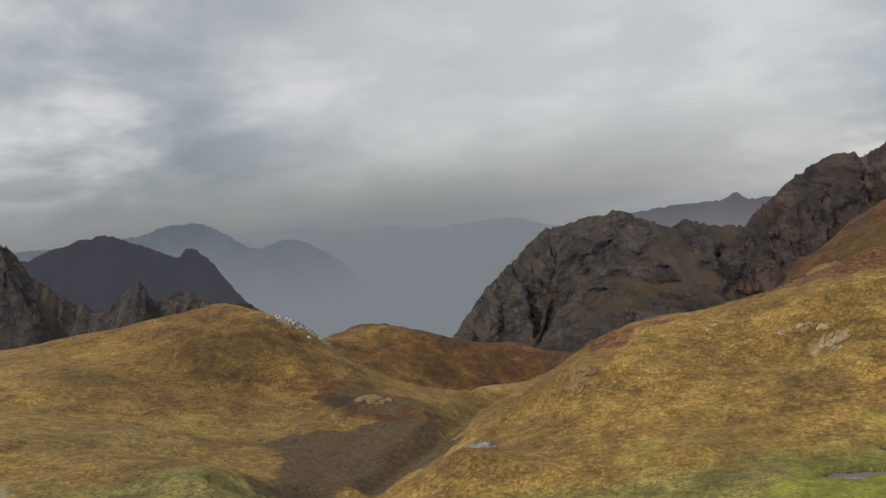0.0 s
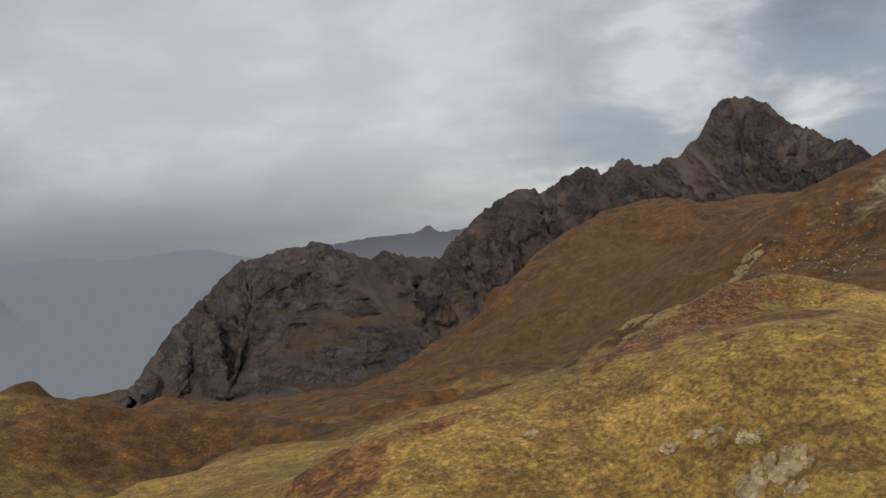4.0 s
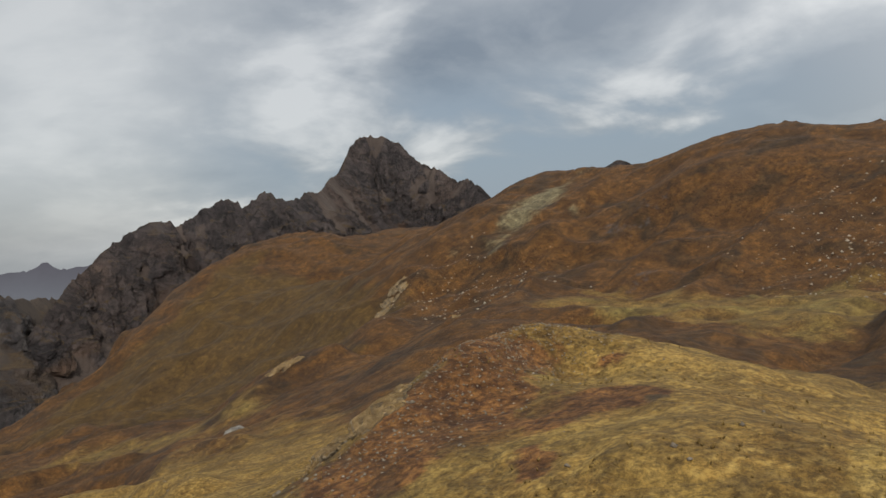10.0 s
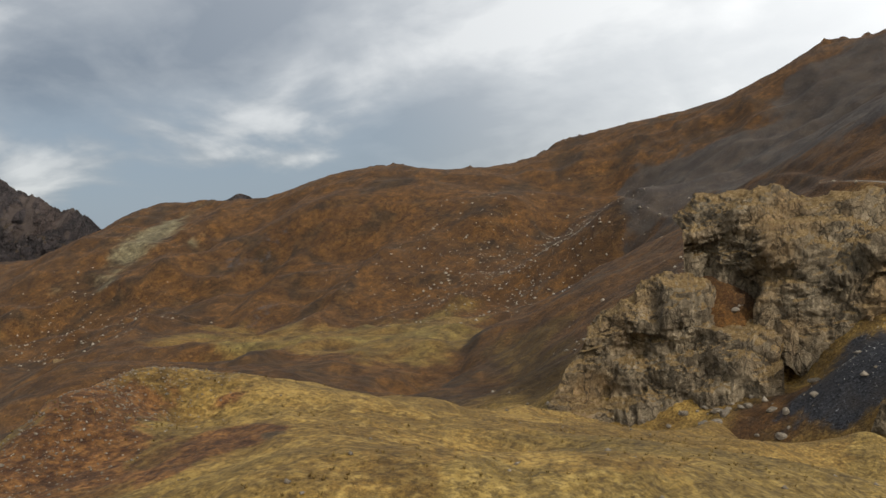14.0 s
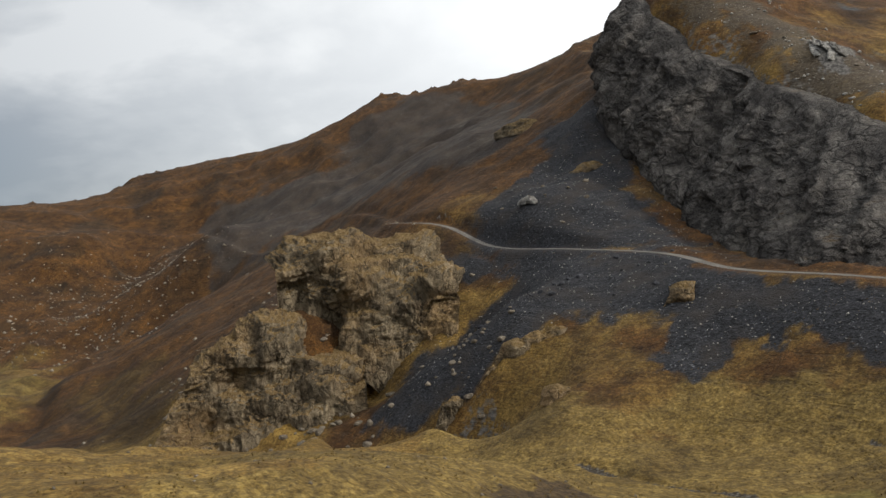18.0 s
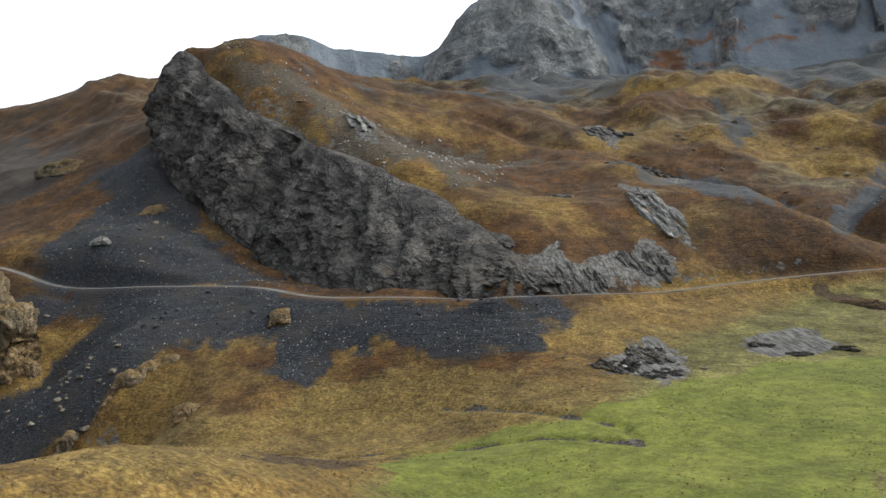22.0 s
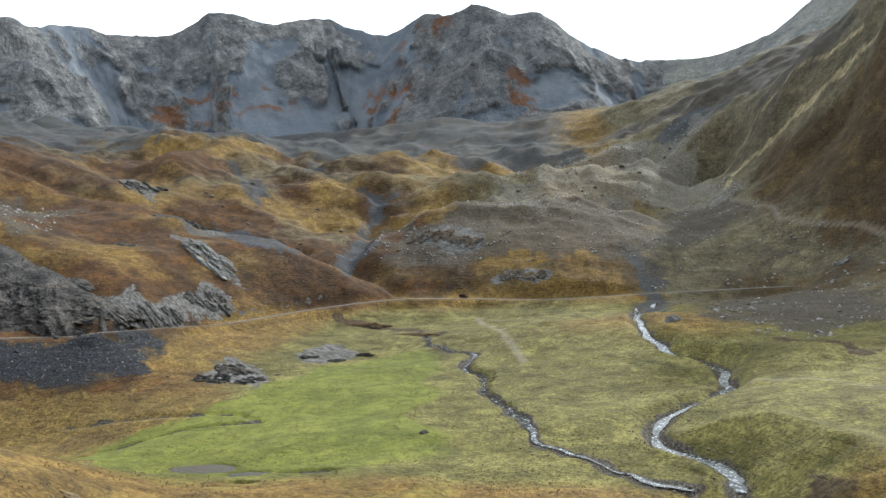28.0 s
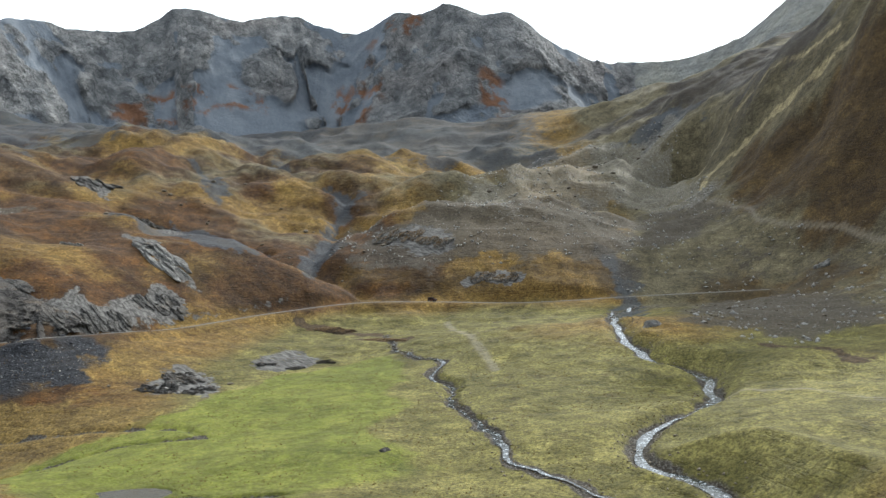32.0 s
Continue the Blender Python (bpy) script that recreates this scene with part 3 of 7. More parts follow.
WEST = wander(curve_line(STREAM_WEST + [(-24, 134, 10), (-21, 150, 7), (-18, 168, 4), (-14, 182, 2), (-8, 205, 0), (-2, 232, -3), (5, 278, -11), (24, 370, -27)], 2.0), 1.5, 14, 1)
EAST = wander(curve_line(STREAM_EAST + [(-16, 127, 12)], 2.0), 2.0, 12, 2)
TRACK = [(42, -89, 0), (36, -60, 0), (28, -31, 0), (24, -9, 0), (18, 17, 0)]
TRAIL_LOW = [(-36, 58, 0), (-48, 66, 0), (-60, 82, 0), (-66, 100, 0), (-72, 125, 0)]
TRAIL_HIGH = [(-102, -231, 0), (-114, -184, 0), (-112, -165, 0), (-124, -144, 0), (-137, -121, 0), (-145, -90, 0)]
RILL = [(150, 60, 0), (120, 62, 0), (95, 66, 0), (86, 74, 0), (120, 78, 0), (150, 92, 0), (175, 105, 0)]
PONDS = [(84, 114, 6.5, 2.3), (72, 119, 3.6, 1.7), (59, 120, 5.0, 1.5), (70, 128, 3.4, 1.4)]

# ribs (+) and gullies (-): height, half width and line
FOLDS = [
    (6, 9, [(165, 667), (182, 650), (232, 645), (248, 603)]),
    (-7, 9, [(179, 609), (201, 591), (223, 576), (176, 430)]),
    (5, 8, [(145, 454), (158, 397), (153, 354)]),
    (4, 9, [(183, 456), (216, 482), (222, 449)]),
    (9, 16, [(719, 1978), (623, 1455)]),
    (-8, 14, [(495, 472), (506, 453), (517, 424)]),
    (-7, 16, [(330, 668), (420, 700), (500, 745), (600, 800)]),
    (-7, 12, [(724, 215), (711, 256), (619, 288), (559, 302), (504, 294), (413, 299)]),
    (8, 23, [(698, 821), (739, 781), (764, 707), (826, 692), (876, 619)]),
    (7, 21, [(713, 571), (800, 528), (830, 452), (879, 373)]),
    (-10, 21, [(682, 570), (807, 604), (883, 557)]),
    (5, 18, [(751, 328), (775, 279), (743, 225)]),
    (5, 9, [(452, 406), (514, 406), (556, 385)]),
    (6, 14, [(322, 602), (357, 605), (385, 589)]),
    (10, 22, [(474, 674), (684, 820), (741, 784), (761, 705), (860, 678)]),
    (-9, 31, [(747, 1217), (868, 1257), (768, 993)]),
    (-8, 22, [(751, 664), (789, 593)]),
    (4, 8, [(147, 747), (186, 649), (259, 654)]),
    (-5, 7, [(87, -119), (114, -150), (120, -230), (121, -275)]),
    (-3, 4, [(141, -159), (190, -165), (224, -166)]),
    (6, 15, [(263, -242), (254, -315), (249, -420)]),
    (7, 20, [(217, -450), (115, -367)]),
    (4, 9, [(180, -259), (156, -267), (131, -255)]),
    (-5, 8, [(217, -383), (167, -308), (137, -279)]),
    (-4, 7, [(314, -153), (291, -157), (247, -157)]),
    (2.5, 7, [(-21, 106), (-30, 111), (-37, 125)]),
    (5, 10, [(301, -305), (262, -334)]),
]

# cover by outline: kind, strength, softness of the edge in metres, outline
PATCHES = [
    ("scree", 0.95, 1.6, [(235, 45), (199, 34), (164, 24), (148, 11), (140, 31), (153, 41), (178, 46), (198, 57), (192, 67), (201, 76)]),
    ("gold", 0.75, 3, [(200, 77), (194, 61), (167, 48), (139, 39), (109, 46), (112, 60), (142, 79), (94, 158)]),
    ("umber", 0.6, 4, [(106, -146), (31, -140), (-41, -155), (-36, -123), (42, -119), (85, -122)]),
    ("crop", 0.8, 1.2, [(120, 19), (123, 4), (115, 7), (107, 14), (99, 30), (98, 40), (109, 34), (116, 37)]),
    ("stony", 0.9, 1.2, [(120, 19), (123, 4), (115, 7), (107, 14), (99, 30), (98, 40), (109, 34), (116, 37)]),
    ("crop", 0.75, 1.5, [(177, 14), (189, -6), (177, -16), (173, -27), (164, -22), (162, -39), (146, -56), (140, -48), (152, -13)]),
    ("crop", 0.75, 2, [(322, -60), (321, -82), (286, -50), (296, -45)]),
    ("crop", 0.7, 1.2, [(106, -15), (97, -40), (77, -19), (89, -3), (98, -4)]),
    ("crop", 0.7, 3, [(76, -187), (50, -179), (43, -155), (63, -146), (81, -160)]),
    ("stony", 0.4, 5, [(794, 349), (725, 263), (603, 240), (744, 316)]),
    ("stony", 0.4, 6, [(912, 314), (908, 258), (739, 234), (767, 278)]),
    ("heath", 1, 2.2, [(79, 206), (87, 212), (106, 212), (121, 215), (128, 214), (130, 207), (122, 209), (105, 206), (95, 200), (90, 198), (85, 203), (78, 202)]),
    ("heath", 0.9, 1.5, [(90, 193), (95, 192), (93, 187), (89, 187)]),
    ("heath", 0.9, 2, [(32, 203), (49, 208), (57, 207), (48, 198), (39, 189)]),
    ("earth", 0.7, 0.6, [(110, 192), (112, 192), (111, 190), (107, 189), (108, 190)]),
    ("gold", 0.7, 4, [(133, 176), (136, 137), (123, 152), (124, 162), (130, 171)]),
    ("gold", 0.5, 6, [(-101, 177), (-88, 225), (-59, 255), (-19, 236), (-49, 209), (-63, 173), (-77, 134)]),
    ("umber", 0.5, 6, [(-136, 264), (-104, 272), (-82, 298), (-48, 282), (-59, 255), (-94, 240), (-117, 223)]),
    # slaty tone darkens the spur's flank, for scree and for its shade
    ("slaty", 0.75, 12, [(-43, -490), (-98, -546), (-181, -548), (-268, -563), (-191, -241), (-168, -266), (-150, -346), (-113, -422)]),
    ("scree", 0.95, 5.7, [(409, 13), (402, -1), (366, 6), (321, 6), (285, 15), (239, 30), (260, 35), (312, 55), (353, 80), (371, 69), (391, 37)]),
    ("scree", 0.95, 4, [(352, 89), (304, 58), (251, 40), (227, 47), (194, 41), (177, 27), (158, 21), (149, 8), (143, 17), (142, 31), (153, 41), (167, 42), (182, 46), (192, 51), (198, 62), (196, 69), (202, 69), (225, 65), (234, 75), (239, 84), (247, 99), (249, 111), (272, 124), (308, 111), (312, 90), (315, 77)]),
    ("slaty", 0.9, 12.1, [(1023, 65), (1054, 5), (1022, -58), (823, -109), (539, -27), (486, 26), (504, 55), (518, 78), (597, 97), (869, 87)]),
    ("rust", 0.95, 12.6, [(917, 17), (973, -5), (965, -42), (763, -38), (518, 33), (531, 54)]),
    ("stony", 0.95, 6.3, [(410, -33), (384, -50), (358, -74), (340, -84), (288, -60), (287, -127), (263, -122), (232, -46), (251, -41), (280, -34), (323, -33), (359, -36)]),
    ("gold", 0.9, 2.5, [(108, 170), (105, 162), (215, 125), (226, 104), (184, 88), (164, 66), (132, 55), (109, 49), (102, 27), (101, 55), (124, 74), (134, 89), (115, 120), (103, 148), (98, 171)]),
    ("earth", 0.7, 1.5, [(124, 134), (134, 123), (122, 118), (134, 89), (126, 97), (113, 121), (113, 133), (113, 137)]),
    ("talus", 0.95, 2, [(199, -123), (199, -171), (172, -168), (141, -160), (136, -104), (157, -105), (190, -125)]),
    ("talus", 0.9, 2, [(137, -279), (110, -273), (114, -252), (123, -223), (101, -169), (109, -148), (109, -109), (123, -147), (123, -206), (125, -249)]),
    ("talus", 0.8, 3, [(199, -389), (165, -308), (178, -290)]),
    ("talus", 0.8, 3, [(233, -295), (189, -243), (186, -210), (202, -229)]),
    ("stony", 0.9, 7, [(112, -226), (74, -192), (53, -275), (6, -229), (-33, -280), (-57, -278), (-42, -160), (-4, -143), (31, -143), (70, -142), (99, -142)]),
    ("stony", 0.7, 6.7, [(322, -61), (312, -92), (291, -121), (251, -88), (248, -56), (276, -46), (299, -41)]),
    ("talus", 0.9, 9.6, [(313, -303), (422, -359), (365, -172), (373, -82)]),
    ("talus", 1, 12.1, [(417, -349), (320, -308), (284, -687), (174, -610), (110, -427), (40, -470), (0, -458), (-41, -461), (-113, -422), (-153, -358), (-134, -450)]),
    ("pale", 1, 9.6, [(52, -273), (33, -291), (-10, -442), (-41, -458), (-75, -455), (-116, -412), (-113, -358), (-105, -250), (-90, -283), (-61, -288), (-34, -276), (-3, -227), (20, -197)]),
    ("stony", 0.9, 7.4, [(-91, -290), (-107, -252), (-114, -184), (-92, -208), (-74, -180), (-56, -146), (-44, -120), (-36, -124), (-45, -150), (-67, -215)]),
    ("stony", 0.8, 5.1, [(-74, -107), (-105, -88), (-125, -43), (-107, -2), (-78, 15), (-62, 7), (-50, -14)]),
    ("stony", 0.45, 6.5, [(-111, -164), (-145, -90), (-129, -53), (-90, -120), (-59, -121), (-85, -166)]),
    # umber turf on the right spur, also dark for its backlit shade
    ("umber", 0.85, 7.8, [(-105, -234), (-135, -255), (-161, -226), (-177, -199), (-186, -173), (-148, -96), (-125, -146)]),
    ("umber", 0.6, 6.2, [(-59, -121), (-95, -139), (-142, -83), (-125, -45), (-62, -108)]),
    ("slaty", 0.9, 13.1, [(983, 241), (1005, 229), (979, 183), (971, 94), (1035, 58), (1036, 17), (1000, -42), (557, 101), (753, 124), (748, 155), (704, 178), (621, 194), (742, 222)]),
    ("rust", 1, 13.2, [(1034, 190), (991, 99), (577, 104), (886, 123)]),
    ("gravelly", 0.5, 14.6, [(778, 642), (848, 656), (876, 619), (885, 562), (883, 544), (852, 579), (806, 591), (783, 611)]),
    ("gravelly", 0.5, 12.3, [(682, 570), (740, 548), (720, 523), (671, 546)]),
    ("drab", 0.7, 16.4, [(732, 803), (941, 827), (980, 793), (864, 732), (757, 744)]),
    ("meadow", 0.9, 9.5, [(550, 541), (689, 568), (647, 461), (685, 427), (710, 344), (581, 299), (528, 293), (472, 308), (480, 341), (495, 359), (512, 477)]),
    ("umber", 0.7, 6.4, [(489, 226), (518, 291), (339, 214), (387, 208)]),
    ("umber", 0.8, 19.3, [(523, 1360), (641, 1327), (802, 1441), (864, 1384), (888, 1236), (670, 824), (476, 676), (339, 1141)]),
    ("meadow", 0.85, 9.2, [(289, 722), (308, 609), (342, 542), (109, 741)]),
    ("earth", 0.7, 1.8, [(-49, 213), (-28, 227), (-2, 246), (1, 184), (-9, 159), (-21, 158), (-36, 131), (-45, 188)]),
    ("earth", 0.5, 2.5, [(-45, 279), (-33, 280), (-17, 267), (-3, 261), (-7, 240), (-19, 244), (-38, 258)]),
    ("green", 0.45, 12, [(15, 126), (23, 142), (41, 152), (60, 136), (66, 126), (57, 109)]),
]

# kinds of cover: half width in metres and the line along which it lies
COVER = [
    ("scree", 12, [(272, 66), (266, 88), (266, 102), (267, 115), (269, 123)]),
    ("scree", 14, [(430, 8), (406, 8), (380, 8), (348, 14)]),
    # pale streaks where sun catches the spur's crest, painted into the turf
    ("straw", 2.6, [(-104, -262), (-116, -285), (-150, -262), (-176, -228), (-190, -200)]),
    ("straw", 1.6, [(-112, -310), (-140, -312), (-166, -280), (-186, -240)]),
    ("talus", 5, [(205, -124), (180, -122), (160, -114), (135, -113)]),
    ("talus", 7, [(-31, -158), (-39, -139), (-36, -77), (-26, -51)]),
    ("heath", 9, [(104, 211), (112, 214)]),
    ("heath", 6, [(98, 207), (106, 206)]),
    ("heath", 4, [(101, 196), (109, 194)]),
    ("rust:0.4", 11, [(110, 216), (121, 216), (103, 209)]),
    ("rust:0.55", 8, [(100, 199), (108, 196)]),
    ("rust:0.5", 14, [(52, 226), (68, 222), (85, 220)]),
    ("rust:0.7", 16, [(250, 84), (205, 66), (165, 46), (135, 36)]),
    ("rust", 14, [(-35, 262), (-20, 247)]),
    ("pale", 5, [(-62, 309), (-57, 312), (-52, 316)]),
    ("rust:0.5", 50, [(-170, 330), (-110, 325), (-55, 280), (-25, 240)]),
    ("rust:0.6", 30, [(-60, 540), (0, 530), (70, 510)]),
    ("earth", 6, [(-46, 204), (-31, 214), (-12, 222)]),
    ("earth", 5, [(-33, 262), (-20, 246)]),
    ("earth", 3.5, [(70, -68), (91, -73), (104, -76)]),
    ("earth", 3, [(54, -52), (63, -52), (72, -55)]),
    ("earth", 3, [(-62, 20), (-70, 32), (-74, 50)]),
    ("rust", 14, [(338, 152), (328, 142)]),
    ("rust:0.75", 22, [(285, 140), (292, 115), (280, 95)]),
    ("rust:0.5", 40, [(240, 120), (200, 100), (170, 80)]),
    ("crop", 8, [(196, -12), (170, 0), (156, -14)]),
    ("crop", 5, [(187, -99), (164, -80), (144, -69)]),
    ("crop", 5, [(314, -64), (303, -56), (292, -48)]),
    ("crop", 7, [(154, -52), (148, -40)]),
    ("crop", 5, [(118, 26), (112, 16)]),
    ("crop", 9, [(82, -172), (64, -166), (50, -160)]),
    ("crop", 5, [(32, -131), (12, -131)]),
    ("crop", 9, [(262, -198), (240, -182)]),
    ("crop", 7, [(208, -160), (192, -152)]),
]


def relief(x, y):
    """The ground's height, but for the road."""
    shape = np.shape(x)
    x, y = np.asarray(x, float).ravel(), np.asarray(y, float).ravel()
    z = lay(x, y).astype(float)
    r = np.hypot(x - 20, y - 160)
    flat = np.exp(-(((x - 60) / 70) ** 2 + ((y - 60) / 70) ** 4))
    z += (1 - 0.75 * flat) * (0.9 * fbm(x, y, 22, 3, 1) + 0.10 * fbm(x, y, 2.2, 2, 2))
    calm, _ = near_line(x, y, LAY["road_far"], 130)
    brow, _ = near_line(x, y, LAY["skyline"], 160)
    z += smooth(200, 800, r) * smooth(12, 110, calm) * (0.12 + 0.88 * smooth(20, 140, brow)) * (9.0 * (ridged(x, y, 130, 3, 3) - 0.48) + 9.0 * (ridged(x + 0.5 * y, y - 0.5 * x, 300, 2, 5) - 0.41))
    z += smooth(120, 300, r) * (1 - flat) * (1.6 * fbm(x, y, 60, 3, 0) + 0.5 * (ridged(x, y, 17, 3, 6) - 0.4))
    z += (1 - flat) * 0.07 * np.sin(z * 3.6 + 2.5 * fbm(x, y, 30, 2, 6))
    # treads that sheep have worn along the slopes
    tread = (z * 0.62 + 0.9 * fbm(x, y, 24, 3, 6)) % 1.0
    z += smooth(420, 250, r) * (1 - flat) * smooth(-0.15, 0.35, fbm(x, y, 45, 3, 2)) * 0.36 * (tread - 0.5 - 1.0 * smooth(0.82, 1.0, tread))
    z -= 420 * smooth(3050, 3700, r)
    z += 5.5 * np.exp(-(brow / 13) ** 2) * (ridged(x, y, 26, 3, 7, 0.6) - 0.55)
    for high, wide, line in FOLDS:
        d, _ = near_line(x, y, line, wide * 2.6)
        d = d + wide * 0.35 * fbm(x, y, wide * 1.8, 2, 4)
        z += high * np.exp(-(np.maximum(d, 0) / wide) ** 2)
    # hummocks of the moraine below the cirque
    hum = smooth(-150, -230, y) * smooth(-620, -480, y)
    z += hum * (6.0 * fbm(x, y, 70, 4, 4) + 2.5 * (ridged(x, y, 38, 3, 6) - 0.41))
    # streams cut in between steep little banks
    for line, wide, deep in ((WEST, 1.5, 1.1), (EAST, 0.9, 0.8)):
        d, h = near_line(x, y, line, 40)
        bed = h - deep * 0.4
        side = np.maximum(0, d - wide)
        z = np.where(d < 40, np.minimum(z, np.maximum(bed + 0.55 * side + 0.35 * np.sqrt(side), bed)), z)
    d, _ = near_line(x, y, RILL, 10)
    z -= 0.7 * np.exp(-(d / 1.3) ** 2)
    for px, py, a, b in PONDS:
        q = np.sqrt(((x - px) / a) ** 2 + ((y - py) / b) ** 2) + 0.35 * fbm(x, y, 3.5, 2, 7)
        z = np.where(q < 1.6, z - (z - 14.2) * smooth(1.5, 0.9, q), z)
    return z.reshape(shape)


def road_line():
    p = curve_line(LAY["road"] + LAY["road_far"], 6.0)
    z = relief(p[:, 0], p[:, 1])
    k = np.ones(9) / 9
    z = np.convolve(np.pad(z, 4, mode="edge"), k, "valid")
    far = smooth(340, 460, p[:, 0])
    p[:, 2] = p[:, 2] * (1 - far) + z * far
    return p


ROAD = road_line()


def height(x, y):
    """The ground's height, with the road's bench cut in."""
    shape = np.shape(x)
    x, y = np.asarray(x, float).ravel(), np.asarray(y, float).ravel()
    z = relief(x, y)
    d, h = near_line(x, y, ROAD, 14)
    z = np.where(d < 14, z + (h - z) * smooth(7.5, 2.4, d), z)
    return z.reshape(shape)


def ground_at(x, y):
    return float(height(np.array([x]), np.array([y]))[0])


def mesh_grid(name, verts, rows, cols, material, wrap=False):
    """A sheet of rows x cols points."""
    me = bpy.data.meshes.new(name)
    i = np.arange(rows - 1)[:, None] * cols
    j = np.arange(cols if wrap else cols - 1)[None, :]
    j2 = (j + 1) % cols
    q = np.stack([i + j, i + j2, i + cols + j2, i + cols + j], -1).reshape(-1, 4).astype(np.int32)
    me.vertices.add(len(verts))
    me.vertices.foreach_set("co", np.asarray(verts, np.float32).ravel())
    me.loops.add(q.size)
    me.loops.foreach_set("vertex_index", q.ravel())
    me.polygons.add(len(q))
    me.polygons.foreach_set("loop_start", np.arange(0, q.size, 4, dtype=np.int32))
    me.polygons.foreach_set("use_smooth", np.ones(len(q), bool))
    me.update(calc_edges=True)
    me.materials.append(material)
    return me


def attribute(me, name, values):
    me.attributes.new(name, "FLOAT", "POINT").data.foreach_set("value", np.asarray(values, np.float32).ravel())


# ---- materials ----
class Mat:
    """A small helper to write node materials."""

    def __init__(self, name, rough=0.9):
        self.m = bpy.data.materials.new(name)
        self.m.use_nodes = True
        self.nt = self.m.node_tree
        self.b = self.nt.nodes["Principled BSDF"]
        self.b.inputs["Roughness"].default_value = rough
        self.b.inputs["Specular IOR Level"].default_value = 0.25
        self.pos = make_node(self.nt, "ShaderNodeNewGeometry")
        self.coord = self.pos.outputs["Position"]

    def link(self, a, b):
        self.nt.links.new(a, b)
        return b

    def noise(self, size, detail=4.0, rough=0.55, stretch=None, distort=0.0):
        n = make_node(self.nt, "ShaderNodeTexNoise")
        n.inputs["Scale"].default_value, n.inputs["Detail"].default_value, n.inputs["Roughness"].default_value = 1.0 / size, detail, rough
        n.inputs["Distortion"].default_value = distort
        c = self.coord
        if stretch:
            v = make_node(self.nt, "ShaderNodeVectorMath", operation="MULTIPLY")
            self.link(c, v.inputs[0])
            v.inputs[1].default_value = stretch
            c = v.outputs[0]
        self.link(c, n.inputs["Vector"])
        return n.outputs[0]

    def cells(self, size, feature="F1"):
        n = make_node(self.nt, "ShaderNodeTexVoronoi", feature=feature)
        n.inputs["Scale"].default_value = 1.0 / size
        self.link(self.coord, n.inputs["Vector"])
        return n.outputs["Distance"], n.outputs["Color"] if feature == "F1" else None

    def attr(self, name):
        return make_node(self.nt, "ShaderNodeAttribute", attribute_name=name).outputs["Fac"]

    def math(self, op, a, b=None, clamp=False):
        n = make_node(self.nt, "ShaderNodeMath", operation=op, use_clamp=clamp)
        for i, v in enumerate((a, b)):
            if v is None:
                continue
            if isinstance(v, (int, float)):
                n.inputs[i].default_value = v
            else:
                self.link(v, n.inputs[i])
        return n.outputs[0]

    def span(self, v, a, b, lo=0.0, hi=1.0):
        n = make_node(self.nt, "ShaderNodeMapRange", interpolation_type="SMOOTHSTEP")
        for k, x in (("From Min", a), ("From Max", b), ("To Min", lo), ("To Max", hi)):
            n.inputs[k].default_value = x
        self.link(v, n.inputs["Value"])
        return n.outputs[0]

    def mix(self, f, a, b, kind="MIX"):
        n = make_node(self.nt, "ShaderNodeMix", data_type="RGBA", blend_type=kind)
        for i, v in ((0, f), (6, a), (7, b)):
            if isinstance(v, tuple):
                n.inputs[i].default_value = (*v, 1)
            elif isinstance(v, (int, float)):
                n.inputs[i].default_value = v
            else:
                self.link(v, n.inputs[i])
        return n.outputs[2]

    def up(self):
        s = make_node(self.nt, "ShaderNodeSeparateXYZ")
        self.link(self.pos.outputs["Normal"], s.inputs[0])
        return s.outputs[2]

    def island(self):
        return self.pos.outputs["Random Per Island"]

    def each(self):
        return make_node(self.nt, "ShaderNodeObjectInfo").outputs["Random"]

    def bump(self, h, strength, distance, before=None):
        n = make_node(self.nt, "ShaderNodeBump")
        n.inputs["Strength"].default_value, n.inputs["Distance"].default_value = strength, distance
        self.link(h, n.inputs["Height"])
        if before:
            self.link(before, n.inputs["Normal"])
        return n.outputs[0]

    def done(self, colour, normal=None, rough=None):
        if isinstance(colour, tuple):
            self.b.inputs["Base Color"].default_value = (*colour, 1)
        else:
            self.link(colour, self.b.inputs["Base Color"])
        if normal:
            self.link(normal, self.b.inputs["Normal"])
        if rough is not None:
            self.link(rough, self.b.inputs["Roughness"])
        return self.m


